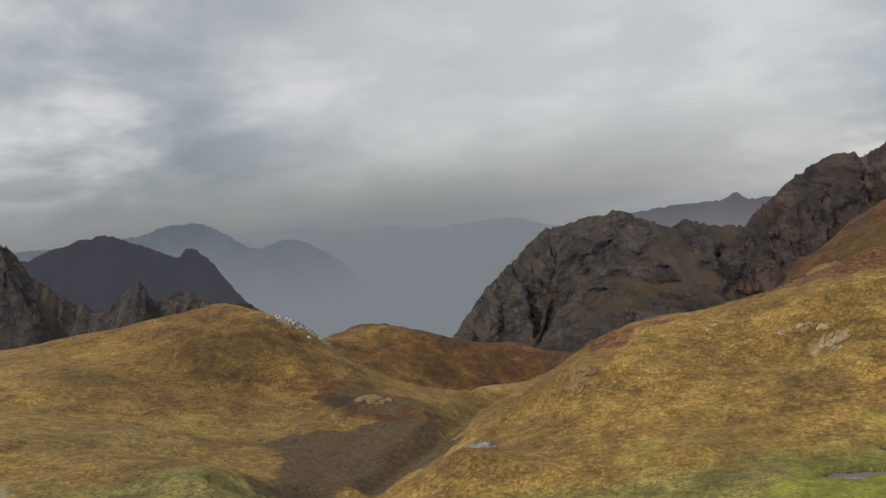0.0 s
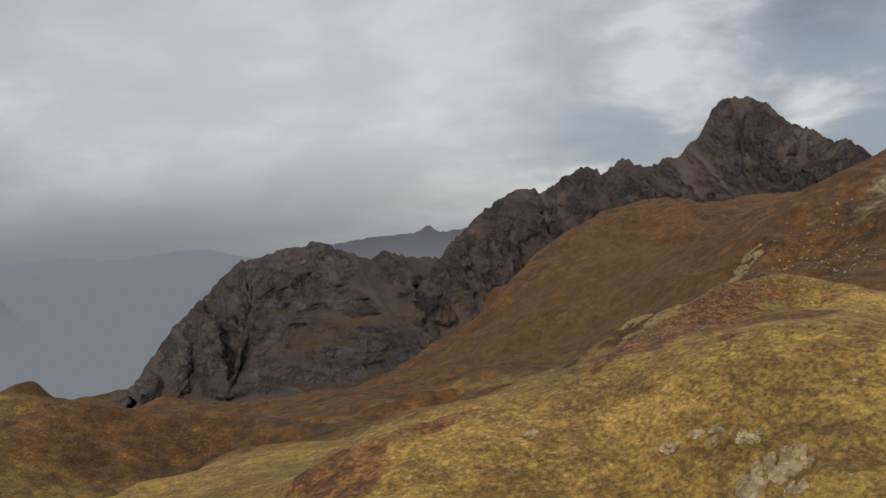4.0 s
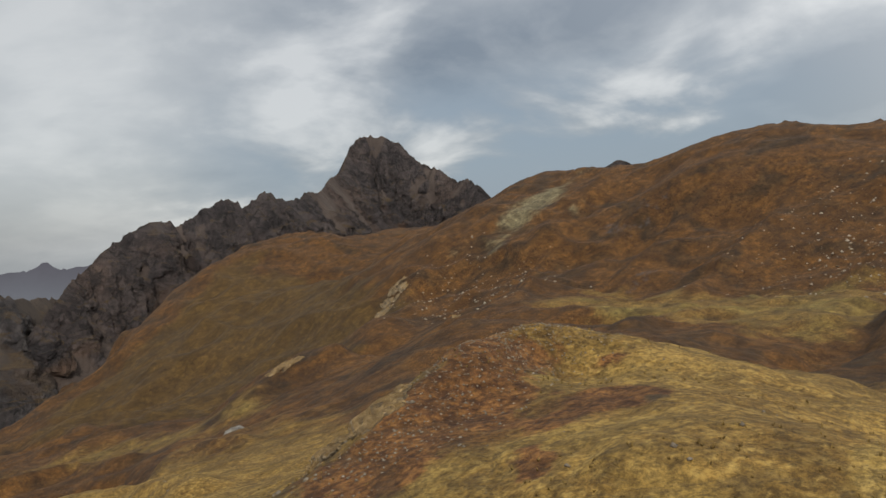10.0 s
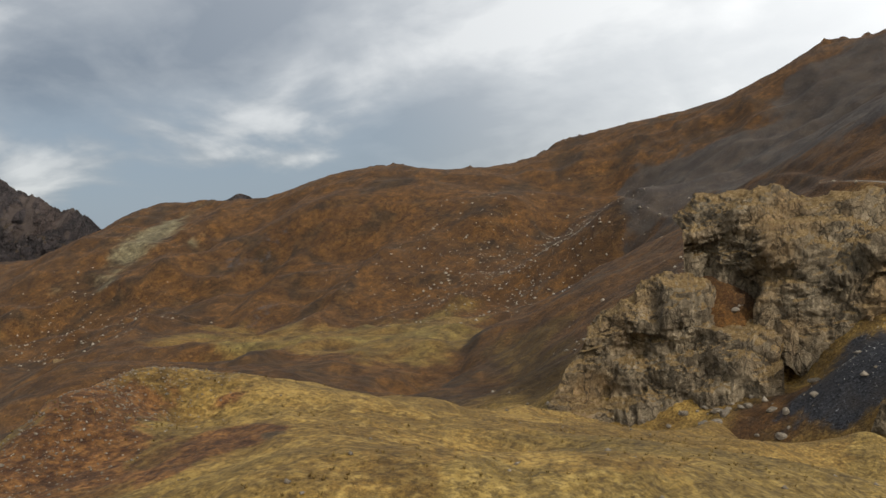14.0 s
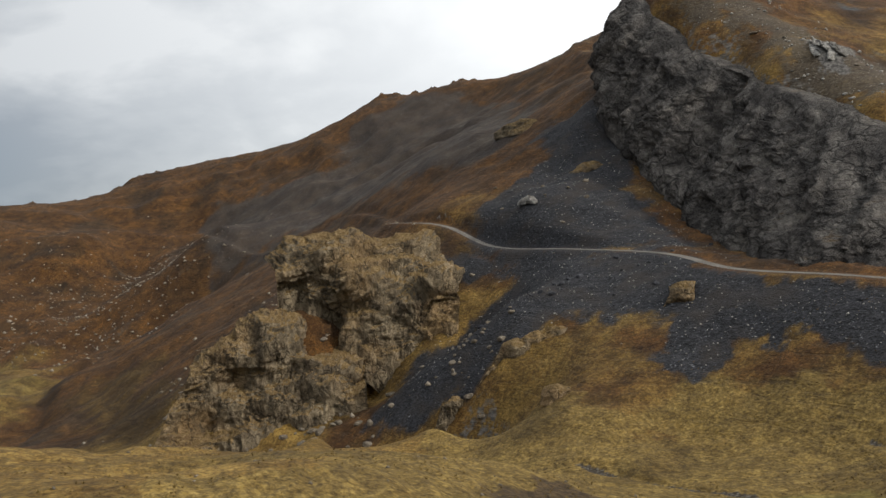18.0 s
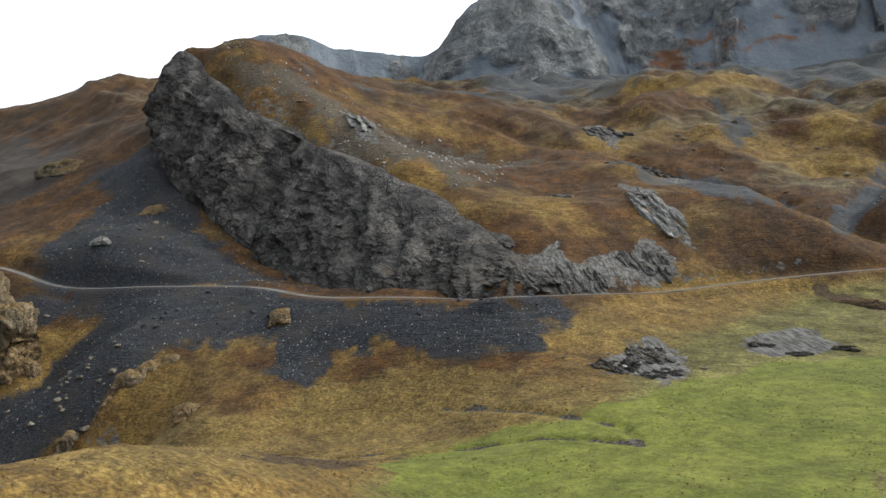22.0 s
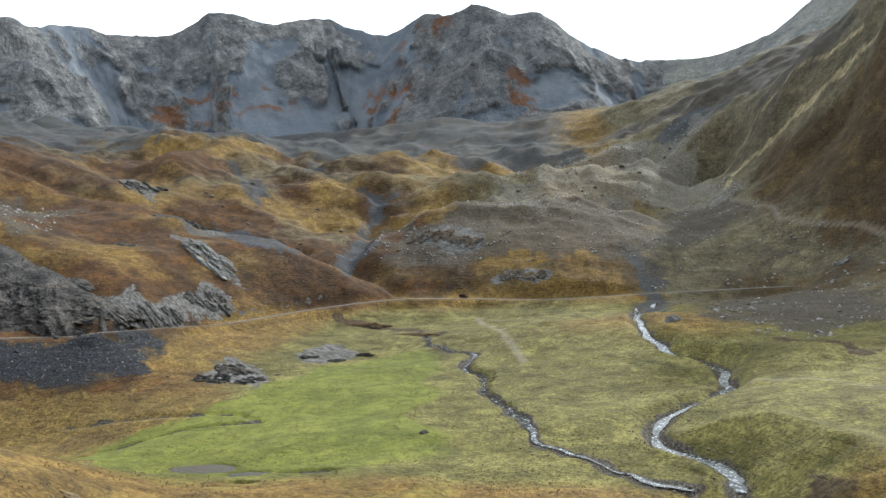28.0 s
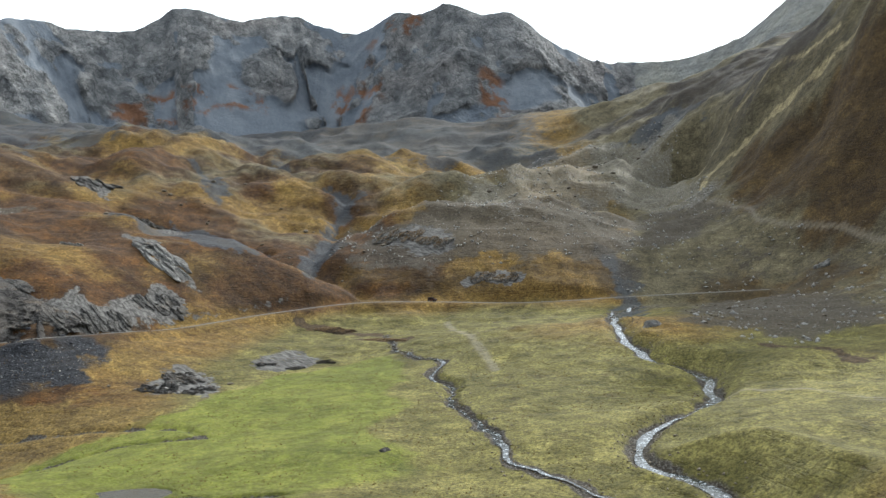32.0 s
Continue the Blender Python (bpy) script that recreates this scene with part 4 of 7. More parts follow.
def turf():
    m = Mat("alpine_turf", 0.95)
    wide, mid, fine, tuft = m.noise(70, 5, 0.6), m.noise(9, 5, 0.6), m.noise(1.1, 4, 0.65), m.noise(0.35, 3, 0.7)
    gold = m.mix(m.span(mid, 0.35, 0.7), (0.104, 0.062, 0.015), (0.163, 0.105, 0.028))
    gold = m.mix(m.span(fine, 0.42, 0.75), gold, (0.198, 0.137, 0.044))
    pasture = m.mix(m.span(mid, 0.35, 0.65), (0.088, 0.079, 0.023), (0.160, 0.143, 0.048))
    pasture = m.mix(m.span(fine, 0.45, 0.7), pasture, (0.075, 0.070, 0.021))
    base = m.mix(m.span(m.math("ADD", m.math("MULTIPLY", wide, 0.9), m.math("MULTIPLY", m.attr("olive"), 0.60)), 0.47, 0.86), gold, pasture)
    rust = m.mix(m.span(mid, 0.35, 0.7), (0.036, 0.0165, 0.005), (0.082, 0.038, 0.009))
    rust = m.mix(m.span(fine, 0.5, 0.75), rust, (0.112, 0.066, 0.024))
    umber = m.span(m.noise(48, 3, 0.5, None, 0.8), 0.46, 0.68)
    rust = m.mix(m.math("MULTIPLY", umber, 0.75), rust, m.mix(m.span(mid, 0.4, 0.7), (0.018, 0.0115, 0.006), (0.038, 0.024, 0.011)))
    edge = lambda a, lo, hi, n=mid, k=0.7: m.span(m.math("ADD", m.attr(a), m.math("MULTIPLY", m.math("SUBTRACT", n, 0.5), k)), lo, hi)
    c = m.mix(edge("rust", 0.25, 0.75, m.noise(14, 6, 0.65), 0.9), base, rust)
    grass = m.mix(m.span(mid, 0.3, 0.7), (0.086, 0.098, 0.013), (0.124, 0.130, 0.023))
    grass = m.mix(m.span(fine, 0.5, 0.72), grass, (0.135, 0.130, 0.036))
    c = m.mix(edge("green", 0.3, 0.7), c, grass)
    drab = m.mix(m.span(mid, 0.35, 0.7), (0.072, 0.062, 0.036), (0.120, 0.105, 0.064))
    c = m.mix(edge("drab", 0.25, 0.75), c, m.mix(m.span(fine, 0.5, 0.75), drab, (0.135, 0.12, 0.08)))
    dun = m.mix(m.span(mid, 0.35, 0.7), (0.037, 0.021, 0.006), (0.062, 0.038, 0.010))
    c = m.mix(m.math("MULTIPLY", edge("umber", 0.25, 0.75), 0.9), c, m.mix(m.span(fine, 0.5, 0.75), dun, (0.080, 0.053, 0.017)))
    c = m.mix(m.math("MULTIPLY", edge("gold", 0.3, 0.7, m.noise(6, 6, 0.65, (1, 1, 2.5)), 1.0), 0.8), c, m.mix(m.span(fine, 0.4, 0.7), (0.110, 0.076, 0.021), (0.175, 0.127, 0.044)))
    # the spur's sunlit streaks, put into the turf colour
    c = m.mix(m.math("MULTIPLY", edge("straw", 0.3, 0.7), 0.85), c, m.mix(mid, (0.20, 0.165, 0.09), (0.30, 0.26, 0.16)))
    heath = m.mix(m.span(fine, 0.35, 0.65), (0.050, 0.021, 0.007), (0.125, 0.060, 0.018))
    c = m.mix(edge("heath", 0.35, 0.70, m.noise(2.5, 6, 0.7), 1.2), c, heath)
    grain = m.span(m.noise(0.7, 6, 0.82), 0.37, 0.63)
    c = m.mix(1.0, c, m.mix(grain, m.mix(m.attr("green"), (0.50, 0.48, 0.46), (0.76, 0.76, 0.74)), m.mix(m.attr("green"), (1.42, 1.41, 1.36), (1.20, 1.19, 1.14))), "MULTIPLY")
    c = m.mix(1.0, c, m.mix(m.span(m.noise(5, 5, 0.65, None, 0.5), 0.38, 0.62), (0.82, 0.81, 0.80), (1.13, 1.12, 1.11)), "MULTIPLY")
    lush = m.math("MAXIMUM", m.attr("green"), m.math("MULTIPLY", m.attr("olive"), 0.8))
    clump = m.span(m.noise(2.6, 6, 0.72), 0.47, 0.57)
    c = m.mix(1.0, c, m.mix(clump, (1.10, 1.10, 1.08), m.mix(lush, (0.78, 0.77, 0.76), (0.90, 0.91, 0.90))), "MULTIPLY")
    c = m.mix(1.0, c, m.mix(m.span(m.noise(34, 6, 0.62, None, 1.0), 0.42, 0.60), (1.16, 1.15, 1.12), m.mix(lush, (0.80, 0.78, 0.75), (0.92, 0.93, 0.9))), "MULTIPLY")
    # bare earth in small scars; treads along the slope darkened for earth and shadow
    bare = m.math("SUBTRACT", 1.0, m.math("MULTIPLY", m.attr("green"), 0.95))
    c = m.mix(m.math("MULTIPLY", m.math("MULTIPLY", m.span(m.noise(5.5, 6, 0.7, (1, 1, 2.5)), 0.62, 0.70), 0.45), bare), c, (0.030, 0.019, 0.011))
    tread = m.noise(2.2, 5, 0.62, (0.28, 0.28, 2.4))
    c = m.mix(m.math("MULTIPLY", m.math("MULTIPLY", m.span(tread, 0.56, 0.63), 0.42), m.math("MULTIPLY", bare, m.span(m.noise(55, 4, 0.6), 0.48, 0.60))), c, (0.034, 0.022, 0.011))
    dist, tone = m.cells(0.6)
    dist2, tone2 = m.cells(0.33)
    slate = m.mix(m.span(tone, 0.2, 0.9), (0.010, 0.0103, 0.012), (0.032, 0.0325, 0.037))
    slate = m.mix(m.span(tone2, 0.86, 0.97), slate, (0.17, 0.175, 0.185))
    slate = m.mix(m.span(m.noise(12, 4), 0.45, 0.7), slate, (0.028, 0.024, 0.022))
    sc = edge("scree", 0.30, 0.74, m.noise(5.0, 7, 0.7), 1.1)
    c = m.mix(sc, c, slate)
    shale = m.mix(m.span(m.noise(20, 5, 0.6), 0.38, 0.62), (0.025, 0.021, 0.019), (0.043, 0.035, 0.028))
    shale = m.mix(m.span(tone, 0.80, 0.95), shale, (0.10, 0.093, 0.083))
    c = m.mix(m.math("MULTIPLY", edge("slaty", 0.32, 0.72, m.noise(28, 7, 0.68), 1.2), 0.85), c, shale)
    c = m.mix(m.math("MULTIPLY", edge("gravelly", 0.5, 0.75, m.noise(16, 7, 0.72), 1.3), 0.7), c, m.mix(m.span(tone, 0.2, 0.9), (0.032, 0.032, 0.035), (0.060, 0.060, 0.062)))
    chips = m.mix(m.span(tone, 0.2, 0.9), (0.030, 0.034, 0.039), (0.062, 0.067, 0.074))
    c = m.mix(m.math("MULTIPLY", edge("talus", 0.34, 0.74, m.noise(7.0, 7, 0.72), 1.3), 0.85), c, m.mix(m.span(m.noise(25, 4), 0.5, 0.7), chips, (0.068, 0.062, 0.054)))
    rubble = m.mix(m.span(tone, 0.15, 0.9), (0.036, 0.029, 0.020), (0.078, 0.064, 0.047))
    rubble = m.mix(m.span(tone2, 0.84, 0.96), rubble, (0.26, 0.245, 0.22))
    c = m.mix(m.math("MULTIPLY", edge("stony", 0.38, 0.70, m.noise(8.0, 7, 0.72), 1.5), 0.85), c, rubble)
    # pale grit specks, lightened further for the moraine's sunlit sparkle
    grit = m.mix(m.span(tone2, 0.55, 0.95), (0.10, 0.088, 0.066), (0.40, 0.38, 0.34))
    c = m.mix(edge("pale", 0.42, 0.62, m.noise(3, 6, 0.7), 0.9), c, m.mix(0.42, grit, c))
    rock = m.mix(m.span(m.noise(3.5, 6, 0.65, (1, 1, 3)), 0.35, 0.7), (0.05, 0.048, 0.046), (0.17, 0.155, 0.135))
    c = m.mix(edge("rock", 0.45, 0.6, m.noise(2.6, 6, 0.65), 0.8), c, rock)
    soil = m.mix(m.span(m.noise(1.6, 6, 0.7, (1.5, 1.5, 0.4)), 0.35, 0.65), (0.026, 0.017, 0.008), (0.078, 0.050, 0.022))
    c = m.mix(edge("earth", 0.35, 0.65, m.noise(2.0, 6, 0.7), 0.8), c, soil)
    plane = make_node(m.nt, "ShaderNodeVectorRotate", rotation_type="Z_AXIS")
    m.link(m.coord, plane.inputs["Vector"])
    plane.inputs["Angle"].default_value = math.radians(35)
    plainly, m.coord = m.coord, plane.outputs[0]
    beds = m.noise(1.3, 6, 0.68, (0.16, 1.2, 1.2))
    m.coord = plainly
    stone = m.mix(m.span(beds, 0.40, 0.62), (0.046, 0.042, 0.039), (0.15, 0.142, 0.13))
    c = m.mix(edge("crop", 0.46, 0.62, m.noise(3.2, 6, 0.7), 1.3), c, stone)
    c = m.mix(m.math("MULTIPLY", m.attr("path"), 0.5), c, m.mix(m.span(fine, 0.35, 0.7), (0.17, 0.145, 0.105), (0.27, 0.235, 0.18)))
    c = m.mix(m.span(m.attr("wet"), 0.3, 0.8), c, m.mix(m.span(tone2, 0.5, 0.9), (0.035, 0.028, 0.020), (0.12, 0.11, 0.095)))
    h = m.math("ADD", m.math("MULTIPLY", tuft, 0.5), m.math("ADD", fine, m.math("MULTIPLY", m.math("MULTIPLY", dist, sc), 0.9)))
    h = m.math("SUBTRACT", h, m.math("MULTIPLY", m.span(tread, 0.52, 0.66), 0.9))
    return m.done(c, m.bump(m.noise(4.0, 6, 0.62), 0.4, 1.0, m.bump(h, 0.75, 0.28)))


def rock_face(name, dark, light, warm, tint=0.35, cap=None, size=1.0, lip=0.74, glint=0.5, dip=0.0, fan=None, streak=0.35, relief=1.0, crack=0.8):
    """Weathered rock; cap grows on ledges or pales the tops, fan is scree below."""
    m = Mat(name, 0.92)
    wide, mid, fine = m.noise(38 * size, 5), m.noise(7 * size, 6, 0.65, (1, 1, 0.55)), m.noise(1.2 * size, 5, 0.7)
    c = m.mix(m.span(mid, 0.32, 0.72), dark, light)
    c = m.mix(m.math("MULTIPLY", m.span(wide, 0.48, 0.72), tint), c, warm)
    c = m.mix(m.math("MULTIPLY", m.span(m.noise(2.2 * size, 6, 0.7, (3, 3, 0.25)), 0.52, 0.68), streak), c, tuple(v * 0.45 for v in dark))
    c = m.mix(m.math("MULTIPLY", m.span(fine, 0.58, 0.78), glint), c, tuple(min(0.6, v * 1.9) for v in light))
    # beds of the rock, tilted by dip
    turned = make_node(m.nt, "ShaderNodeVectorRotate", rotation_type="Y_AXIS")
    m.link(m.coord, turned.inputs["Vector"])
    turned.inputs["Angle"].default_value = math.radians(dip)
    plainly, m.coord = m.coord, turned.outputs[0]
    beds = m.noise(2.4 * size, 6, 0.66, (0.16, 0.5, 1.5))
    m.coord = plainly
    c = m.mix(m.math("MULTIPLY", m.span(beds, 0.50, 0.62), streak), c, tuple(v * 0.55 for v in dark))
    # joints that break the rock into blocks
    bent = make_node(m.nt, "ShaderNodeTexNoise")
    bent.inputs["Scale"].default_value, bent.inputs["Detail"].default_value = 0.22 / size, 4.0
    m.link(m.coord, bent.inputs["Vector"])
    far_off = make_node(m.nt, "ShaderNodeVectorMath", operation="SCALE")
    m.link(bent.outputs["Color"], far_off.inputs[0])
    far_off.inputs["Scale"].default_value = 5.0 * size
    moved = make_node(m.nt, "ShaderNodeVectorMath", operation="ADD")
    m.link(turned.outputs[0], moved.inputs[0])
    m.link(far_off.outputs[0], moved.inputs[1])
    tall = make_node(m.nt, "ShaderNodeVectorMath", operation="MULTIPLY")
    m.link(moved.outputs[0], tall.inputs[0])
    tall.inputs[1].default_value = (1.0, 1.0, 0.6)
    plainly, m.coord = m.coord, tall.outputs[0]
    wide_joint, _ = m.cells(4.2 * size, "DISTANCE_TO_EDGE")
    thin_joint, _ = m.cells(1.5 * size, "DISTANCE_TO_EDGE")
    _, facet = m.cells(4.2 * size)
    _, chip = m.cells(1.5 * size)
    m.coord = plainly
    gape = m.math("MAXIMUM", m.span(wide_joint, 0.0, 0.10, 1.0, 0.0), m.math("MULTIPLY", m.span(thin_joint, 0.0, 0.10, 1.0, 0.0), 0.6))
    gape = m.math("MULTIPLY", gape, m.span(m.noise(6 * size, 4), 0.36, 0.56))
    c = m.mix(1.0, c, m.mix(facet, (0.80, 0.80, 0.80), (1.18, 1.17, 1.15)), "MULTIPLY")
    c = m.mix(1.0, c, m.mix(chip, (0.82, 0.82, 0.82), (1.16, 1.16, 1.15)), "MULTIPLY")
    c = m.mix(m.math("MULTIPLY", gape, crack), c, tuple(v * 0.40 for v in dark))
    if fan:
        stones = m.mix(m.span(m.noise(0.9 * size, 6, 0.75), 0.35, 0.7), fan[0], fan[1])
        loose = m.span(m.math("ADD", m.attr("loose"), m.math("MULTIPLY", m.math("SUBTRACT", mid, 0.5), 0.9)), 0.35, 0.65)
        drift = m.noise(9 * size, 6, 0.7, (1, 1, 0.4))
        c = m.mix(m.math("MULTIPLY", loose, 0.92), c, m.mix(m.span(drift, 0.38, 0.64), fan[0], fan[1]))
        c = m.mix(m.attr("fan"), c, m.mix(m.math("MULTIPLY", m.span(wide, 0.45, 0.7), 0.5), stones, fan[0]))
        c = m.mix(m.math("MULTIPLY", m.attr("seam"), m.span(m.noise(11 * size, 5, 0.6), 0.46, 0.58)), c, m.mix(mid, warm, tuple(v * 0.5 for v in warm)))
    if cap:
        f = m.span(m.math("ADD", m.up(), m.math("MULTIPLY", m.math("SUBTRACT", mid, 0.5), 0.6)), lip - 0.12, lip + 0.12)
        if fan:
            f = m.math("MULTIPLY", f, m.math("SUBTRACT", 1.0, m.attr("fan")))
        c = m.mix(f, c, m.mix(m.span(fine, 0.4, 0.7), cap[0], cap[1]))
    joint = m.noise(3.0 * size, 7, 0.72, (2.2, 2.2, 0.5))
    h = m.math("ADD", mid, m.math("ADD", m.math("MULTIPLY", fine, 0.4), m.math("MULTIPLY", m.span(joint, 0.40, 0.60), 0.35)))
    h = m.math("SUBTRACT", h, m.math("MULTIPLY", m.span(beds, 0.48, 0.62), 0.45))
    h = m.math("SUBTRACT", h, m.math("MULTIPLY", gape, crack))
    h = m.math("ADD", h, m.math("MULTIPLY", m.math("ADD", facet, m.math("MULTIPLY", chip, 0.5)), 0.5))
    if fan:
        h = m.math("MULTIPLY", h, m.math("SUBTRACT", 1.0, m.math("MULTIPLY", m.math("MAXIMUM", m.attr("fan"), m.attr("loose")), 0.8)))
    return m.done(c, m.bump(h, 1.0, 1.1 * size * relief))


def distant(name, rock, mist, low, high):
    """Far mountains: a glowing backdrop, haze painted in, fading to mist at its foot."""
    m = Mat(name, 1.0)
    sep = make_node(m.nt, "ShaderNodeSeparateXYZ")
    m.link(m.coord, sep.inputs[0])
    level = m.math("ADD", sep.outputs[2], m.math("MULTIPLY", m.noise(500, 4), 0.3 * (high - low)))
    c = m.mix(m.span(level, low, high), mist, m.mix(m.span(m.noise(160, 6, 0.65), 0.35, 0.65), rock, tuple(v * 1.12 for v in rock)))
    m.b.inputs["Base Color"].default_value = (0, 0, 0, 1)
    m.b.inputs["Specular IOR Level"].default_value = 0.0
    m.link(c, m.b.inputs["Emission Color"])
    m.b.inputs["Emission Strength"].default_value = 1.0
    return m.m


TURF = turf()
HEATH_CAP = ((0.075, 0.042, 0.014), (0.145, 0.092, 0.034))
CLIFF = rock_face("dark_cliff_limestone", (0.050, 0.045, 0.043), (0.185, 0.170, 0.155), (0.14, 0.115, 0.09), 0.4, HEATH_CAP, lip=1.04, dip=36, size=1.5, streak=0.5)
# crag cap: paler ochre on upward faces, for weathering and for lit tops
CRAG = rock_face("ochre_crag_limestone", (0.105, 0.080, 0.051), (0.33, 0.265, 0.175), (0.32, 0.20, 0.085), 0.7, ((0.17, 0.108, 0.042), (0.31, 0.215, 0.10)), 0.9, 0.66, 0.35, dip=30, relief=0.9, streak=0.15)
PALE_ROCK = rock_face("pale_slab_limestone", (0.16, 0.155, 0.148), (0.42, 0.41, 0.385), (0.32, 0.27, 0.19), 0.3, HEATH_CAP, 0.5, 0.98)
FLAT_ROCK = rock_face("flat_ochre_limestone", (0.22, 0.165, 0.09), (0.44, 0.35, 0.22), (0.32, 0.22, 0.10), 0.4, HEATH_CAP, 0.35, 1.2, crack=0.5)
SLAB_ROCK = rock_face("grey_slab_limestone", (0.062, 0.058, 0.054), (0.185, 0.176, 0.165), (0.19, 0.155, 0.11), 0.3, HEATH_CAP, 0.4, 0.99)
EARTH_BANK = rock_face("eroded_earth_bank", (0.045, 0.030, 0.019), (0.095, 0.068, 0.045), (0.12, 0.080, 0.045), 0.4, HEATH_CAP, 0.4, 0.80)
# cirque rock and scree are lightened and blued to stand in for haze
HAZED_SCREE_CAP = ((0.115, 0.128, 0.146), (0.16, 0.165, 0.172))
CIRQUE = rock_face("hazed_grey_cirque_rock", (0.125, 0.130, 0.137), (0.29, 0.286, 0.28), (0.20, 0.098, 0.052), 0.12, HAZED_SCREE_CAP, 3.0, 0.90, 0.25, -20, ((0.104, 0.121, 0.145), (0.158, 0.174, 0.196)), 0.3, 0.8, crack=0.5)
KNOLL_ROCK = rock_face("grey_knoll_rock", (0.11, 0.105, 0.10), (0.29, 0.275, 0.25), (0.17, 0.12, 0.07), 0.35, HEATH_CAP, 1.0, 0.8)
# shoulder turf lightened in its base colour to imitate sun glare and haze
SHOULDER = rock_face("hazed_shoulder_turf", (0.20, 0.205, 0.20), (0.29, 0.285, 0.26), (0.26, 0.225, 0.16), 0.4, ((0.22, 0.22, 0.19), (0.29, 0.275, 0.23)), 8.0, 0.74, 0.1, streak=0.2, relief=0.5, crack=0.0)
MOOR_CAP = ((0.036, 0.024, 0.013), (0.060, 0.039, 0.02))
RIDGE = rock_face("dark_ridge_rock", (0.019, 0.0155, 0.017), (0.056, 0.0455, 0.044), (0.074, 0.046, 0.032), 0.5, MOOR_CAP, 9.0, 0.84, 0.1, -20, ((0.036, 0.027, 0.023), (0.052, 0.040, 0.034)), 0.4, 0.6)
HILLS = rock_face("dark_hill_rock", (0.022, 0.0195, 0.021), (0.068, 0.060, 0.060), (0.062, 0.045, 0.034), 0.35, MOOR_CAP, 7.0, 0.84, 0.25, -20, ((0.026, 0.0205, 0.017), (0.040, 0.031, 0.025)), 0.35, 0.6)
# mist tone for the glowing backdrops; haze is painted into each range's colour
MIST_TONE = (0.215, 0.236, 0.262)
FAINT = [distant("hazed_backdrop", c, MIST_TONE, lo, hi) for c, lo, hi in
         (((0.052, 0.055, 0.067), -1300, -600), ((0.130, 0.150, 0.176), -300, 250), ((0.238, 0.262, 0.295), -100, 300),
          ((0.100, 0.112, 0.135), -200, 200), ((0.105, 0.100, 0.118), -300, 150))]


def stone_material(name, dark, light):
    m = Mat(name, 0.9)
    c = m.mix(m.each(), dark, light)
    c = m.mix(m.math("MULTIPLY", m.island(), 0.5), c, tuple(v * 0.6 for v in dark))
    n = m.noise(0.5, 5, 0.7)
    c = m.mix(m.span(n, 0.5, 0.75), c, tuple(min(0.7, v * 1.35) for v in light))
    return m.done(c, m.bump(n, 0.6, 0.12))


BOULDER = stone_material("weathered_boulder", (0.085, 0.068, 0.048), (0.23, 0.195, 0.15))
# paler than BOULDER, so that the colour carries the moraine's backlit glitter
PALE_STONE = stone_material("pale_glitter_stone", (0.20, 0.19, 0.17), (0.48, 0.46, 0.43))
SLATE = stone_material("slate_block", (0.018, 0.0185, 0.022), (0.070, 0.072, 0.082))


def gravel():
    m = Mat("gravel_road", 0.95)
    f, n = m.noise(0.4, 5, 0.7), m.noise(6, 4)
    c = m.mix(m.span(n, 0.3, 0.7), (0.088, 0.081, 0.072), (0.145, 0.134, 0.119))
    c = m.mix(m.span(f, 0.5, 0.7), c, (0.22, 0.208, 0.19))
    return m.done(c, m.bump(f, 0.6, 0.06))


def water(name, foam, bed=(0.030, 0.034, 0.032)):
    m = Mat(name, 0.06)
    m.b.inputs["Specular IOR Level"].default_value = 0.5
    n = m.noise(0.55, 5, 0.6)
    froth = m.math("MULTIPLY", m.span(m.noise(0.9, 6, 0.7), 0.50, 0.64), foam)
    c = m.mix(froth, bed, (0.55, 0.58, 0.60))
    return m.done(c, m.bump(n, 0.35 if foam else 0.05, 0.12), m.span(froth, 0, 1, 0.05, 0.6))


GRAVEL, BECK, POOL = gravel(), water("running_water", 0.55), water("still_water", 0.0, (0.105, 0.10, 0.085))


def part(name, me, parent, label=""):
    """Links a mesh as one part under a thing."""
    ob = new(name, me)
    ob.parent = parent
    return tagged(ob, label) if label else ob


# ---- ground ----
MEADOW = [(80, 140), (104, 124), (136, 86), (127, 70), (101, 56), (88, 5), (55, -28), (42, 2), (42, 33), (35, 59), (39, 75), (27, 92), (18, 101), (30, 118), (46, 132)]


def within(x, y, poly):
    """Distance inside (positive) or outside (negative) a closed outline."""
    d, _ = along(x, y, poly + poly[:1])
    odd = np.zeros(len(x), bool)
    for i in range(len(poly)):
        (ax, ay), (bx, by) = poly[i - 1], poly[i]
        odd ^= ((ay > y) != (by > y)) & (x < (bx - ax) * (y - ay) / (by - ay + 1e-9) + ax)
    return np.where(odd, d, -d)


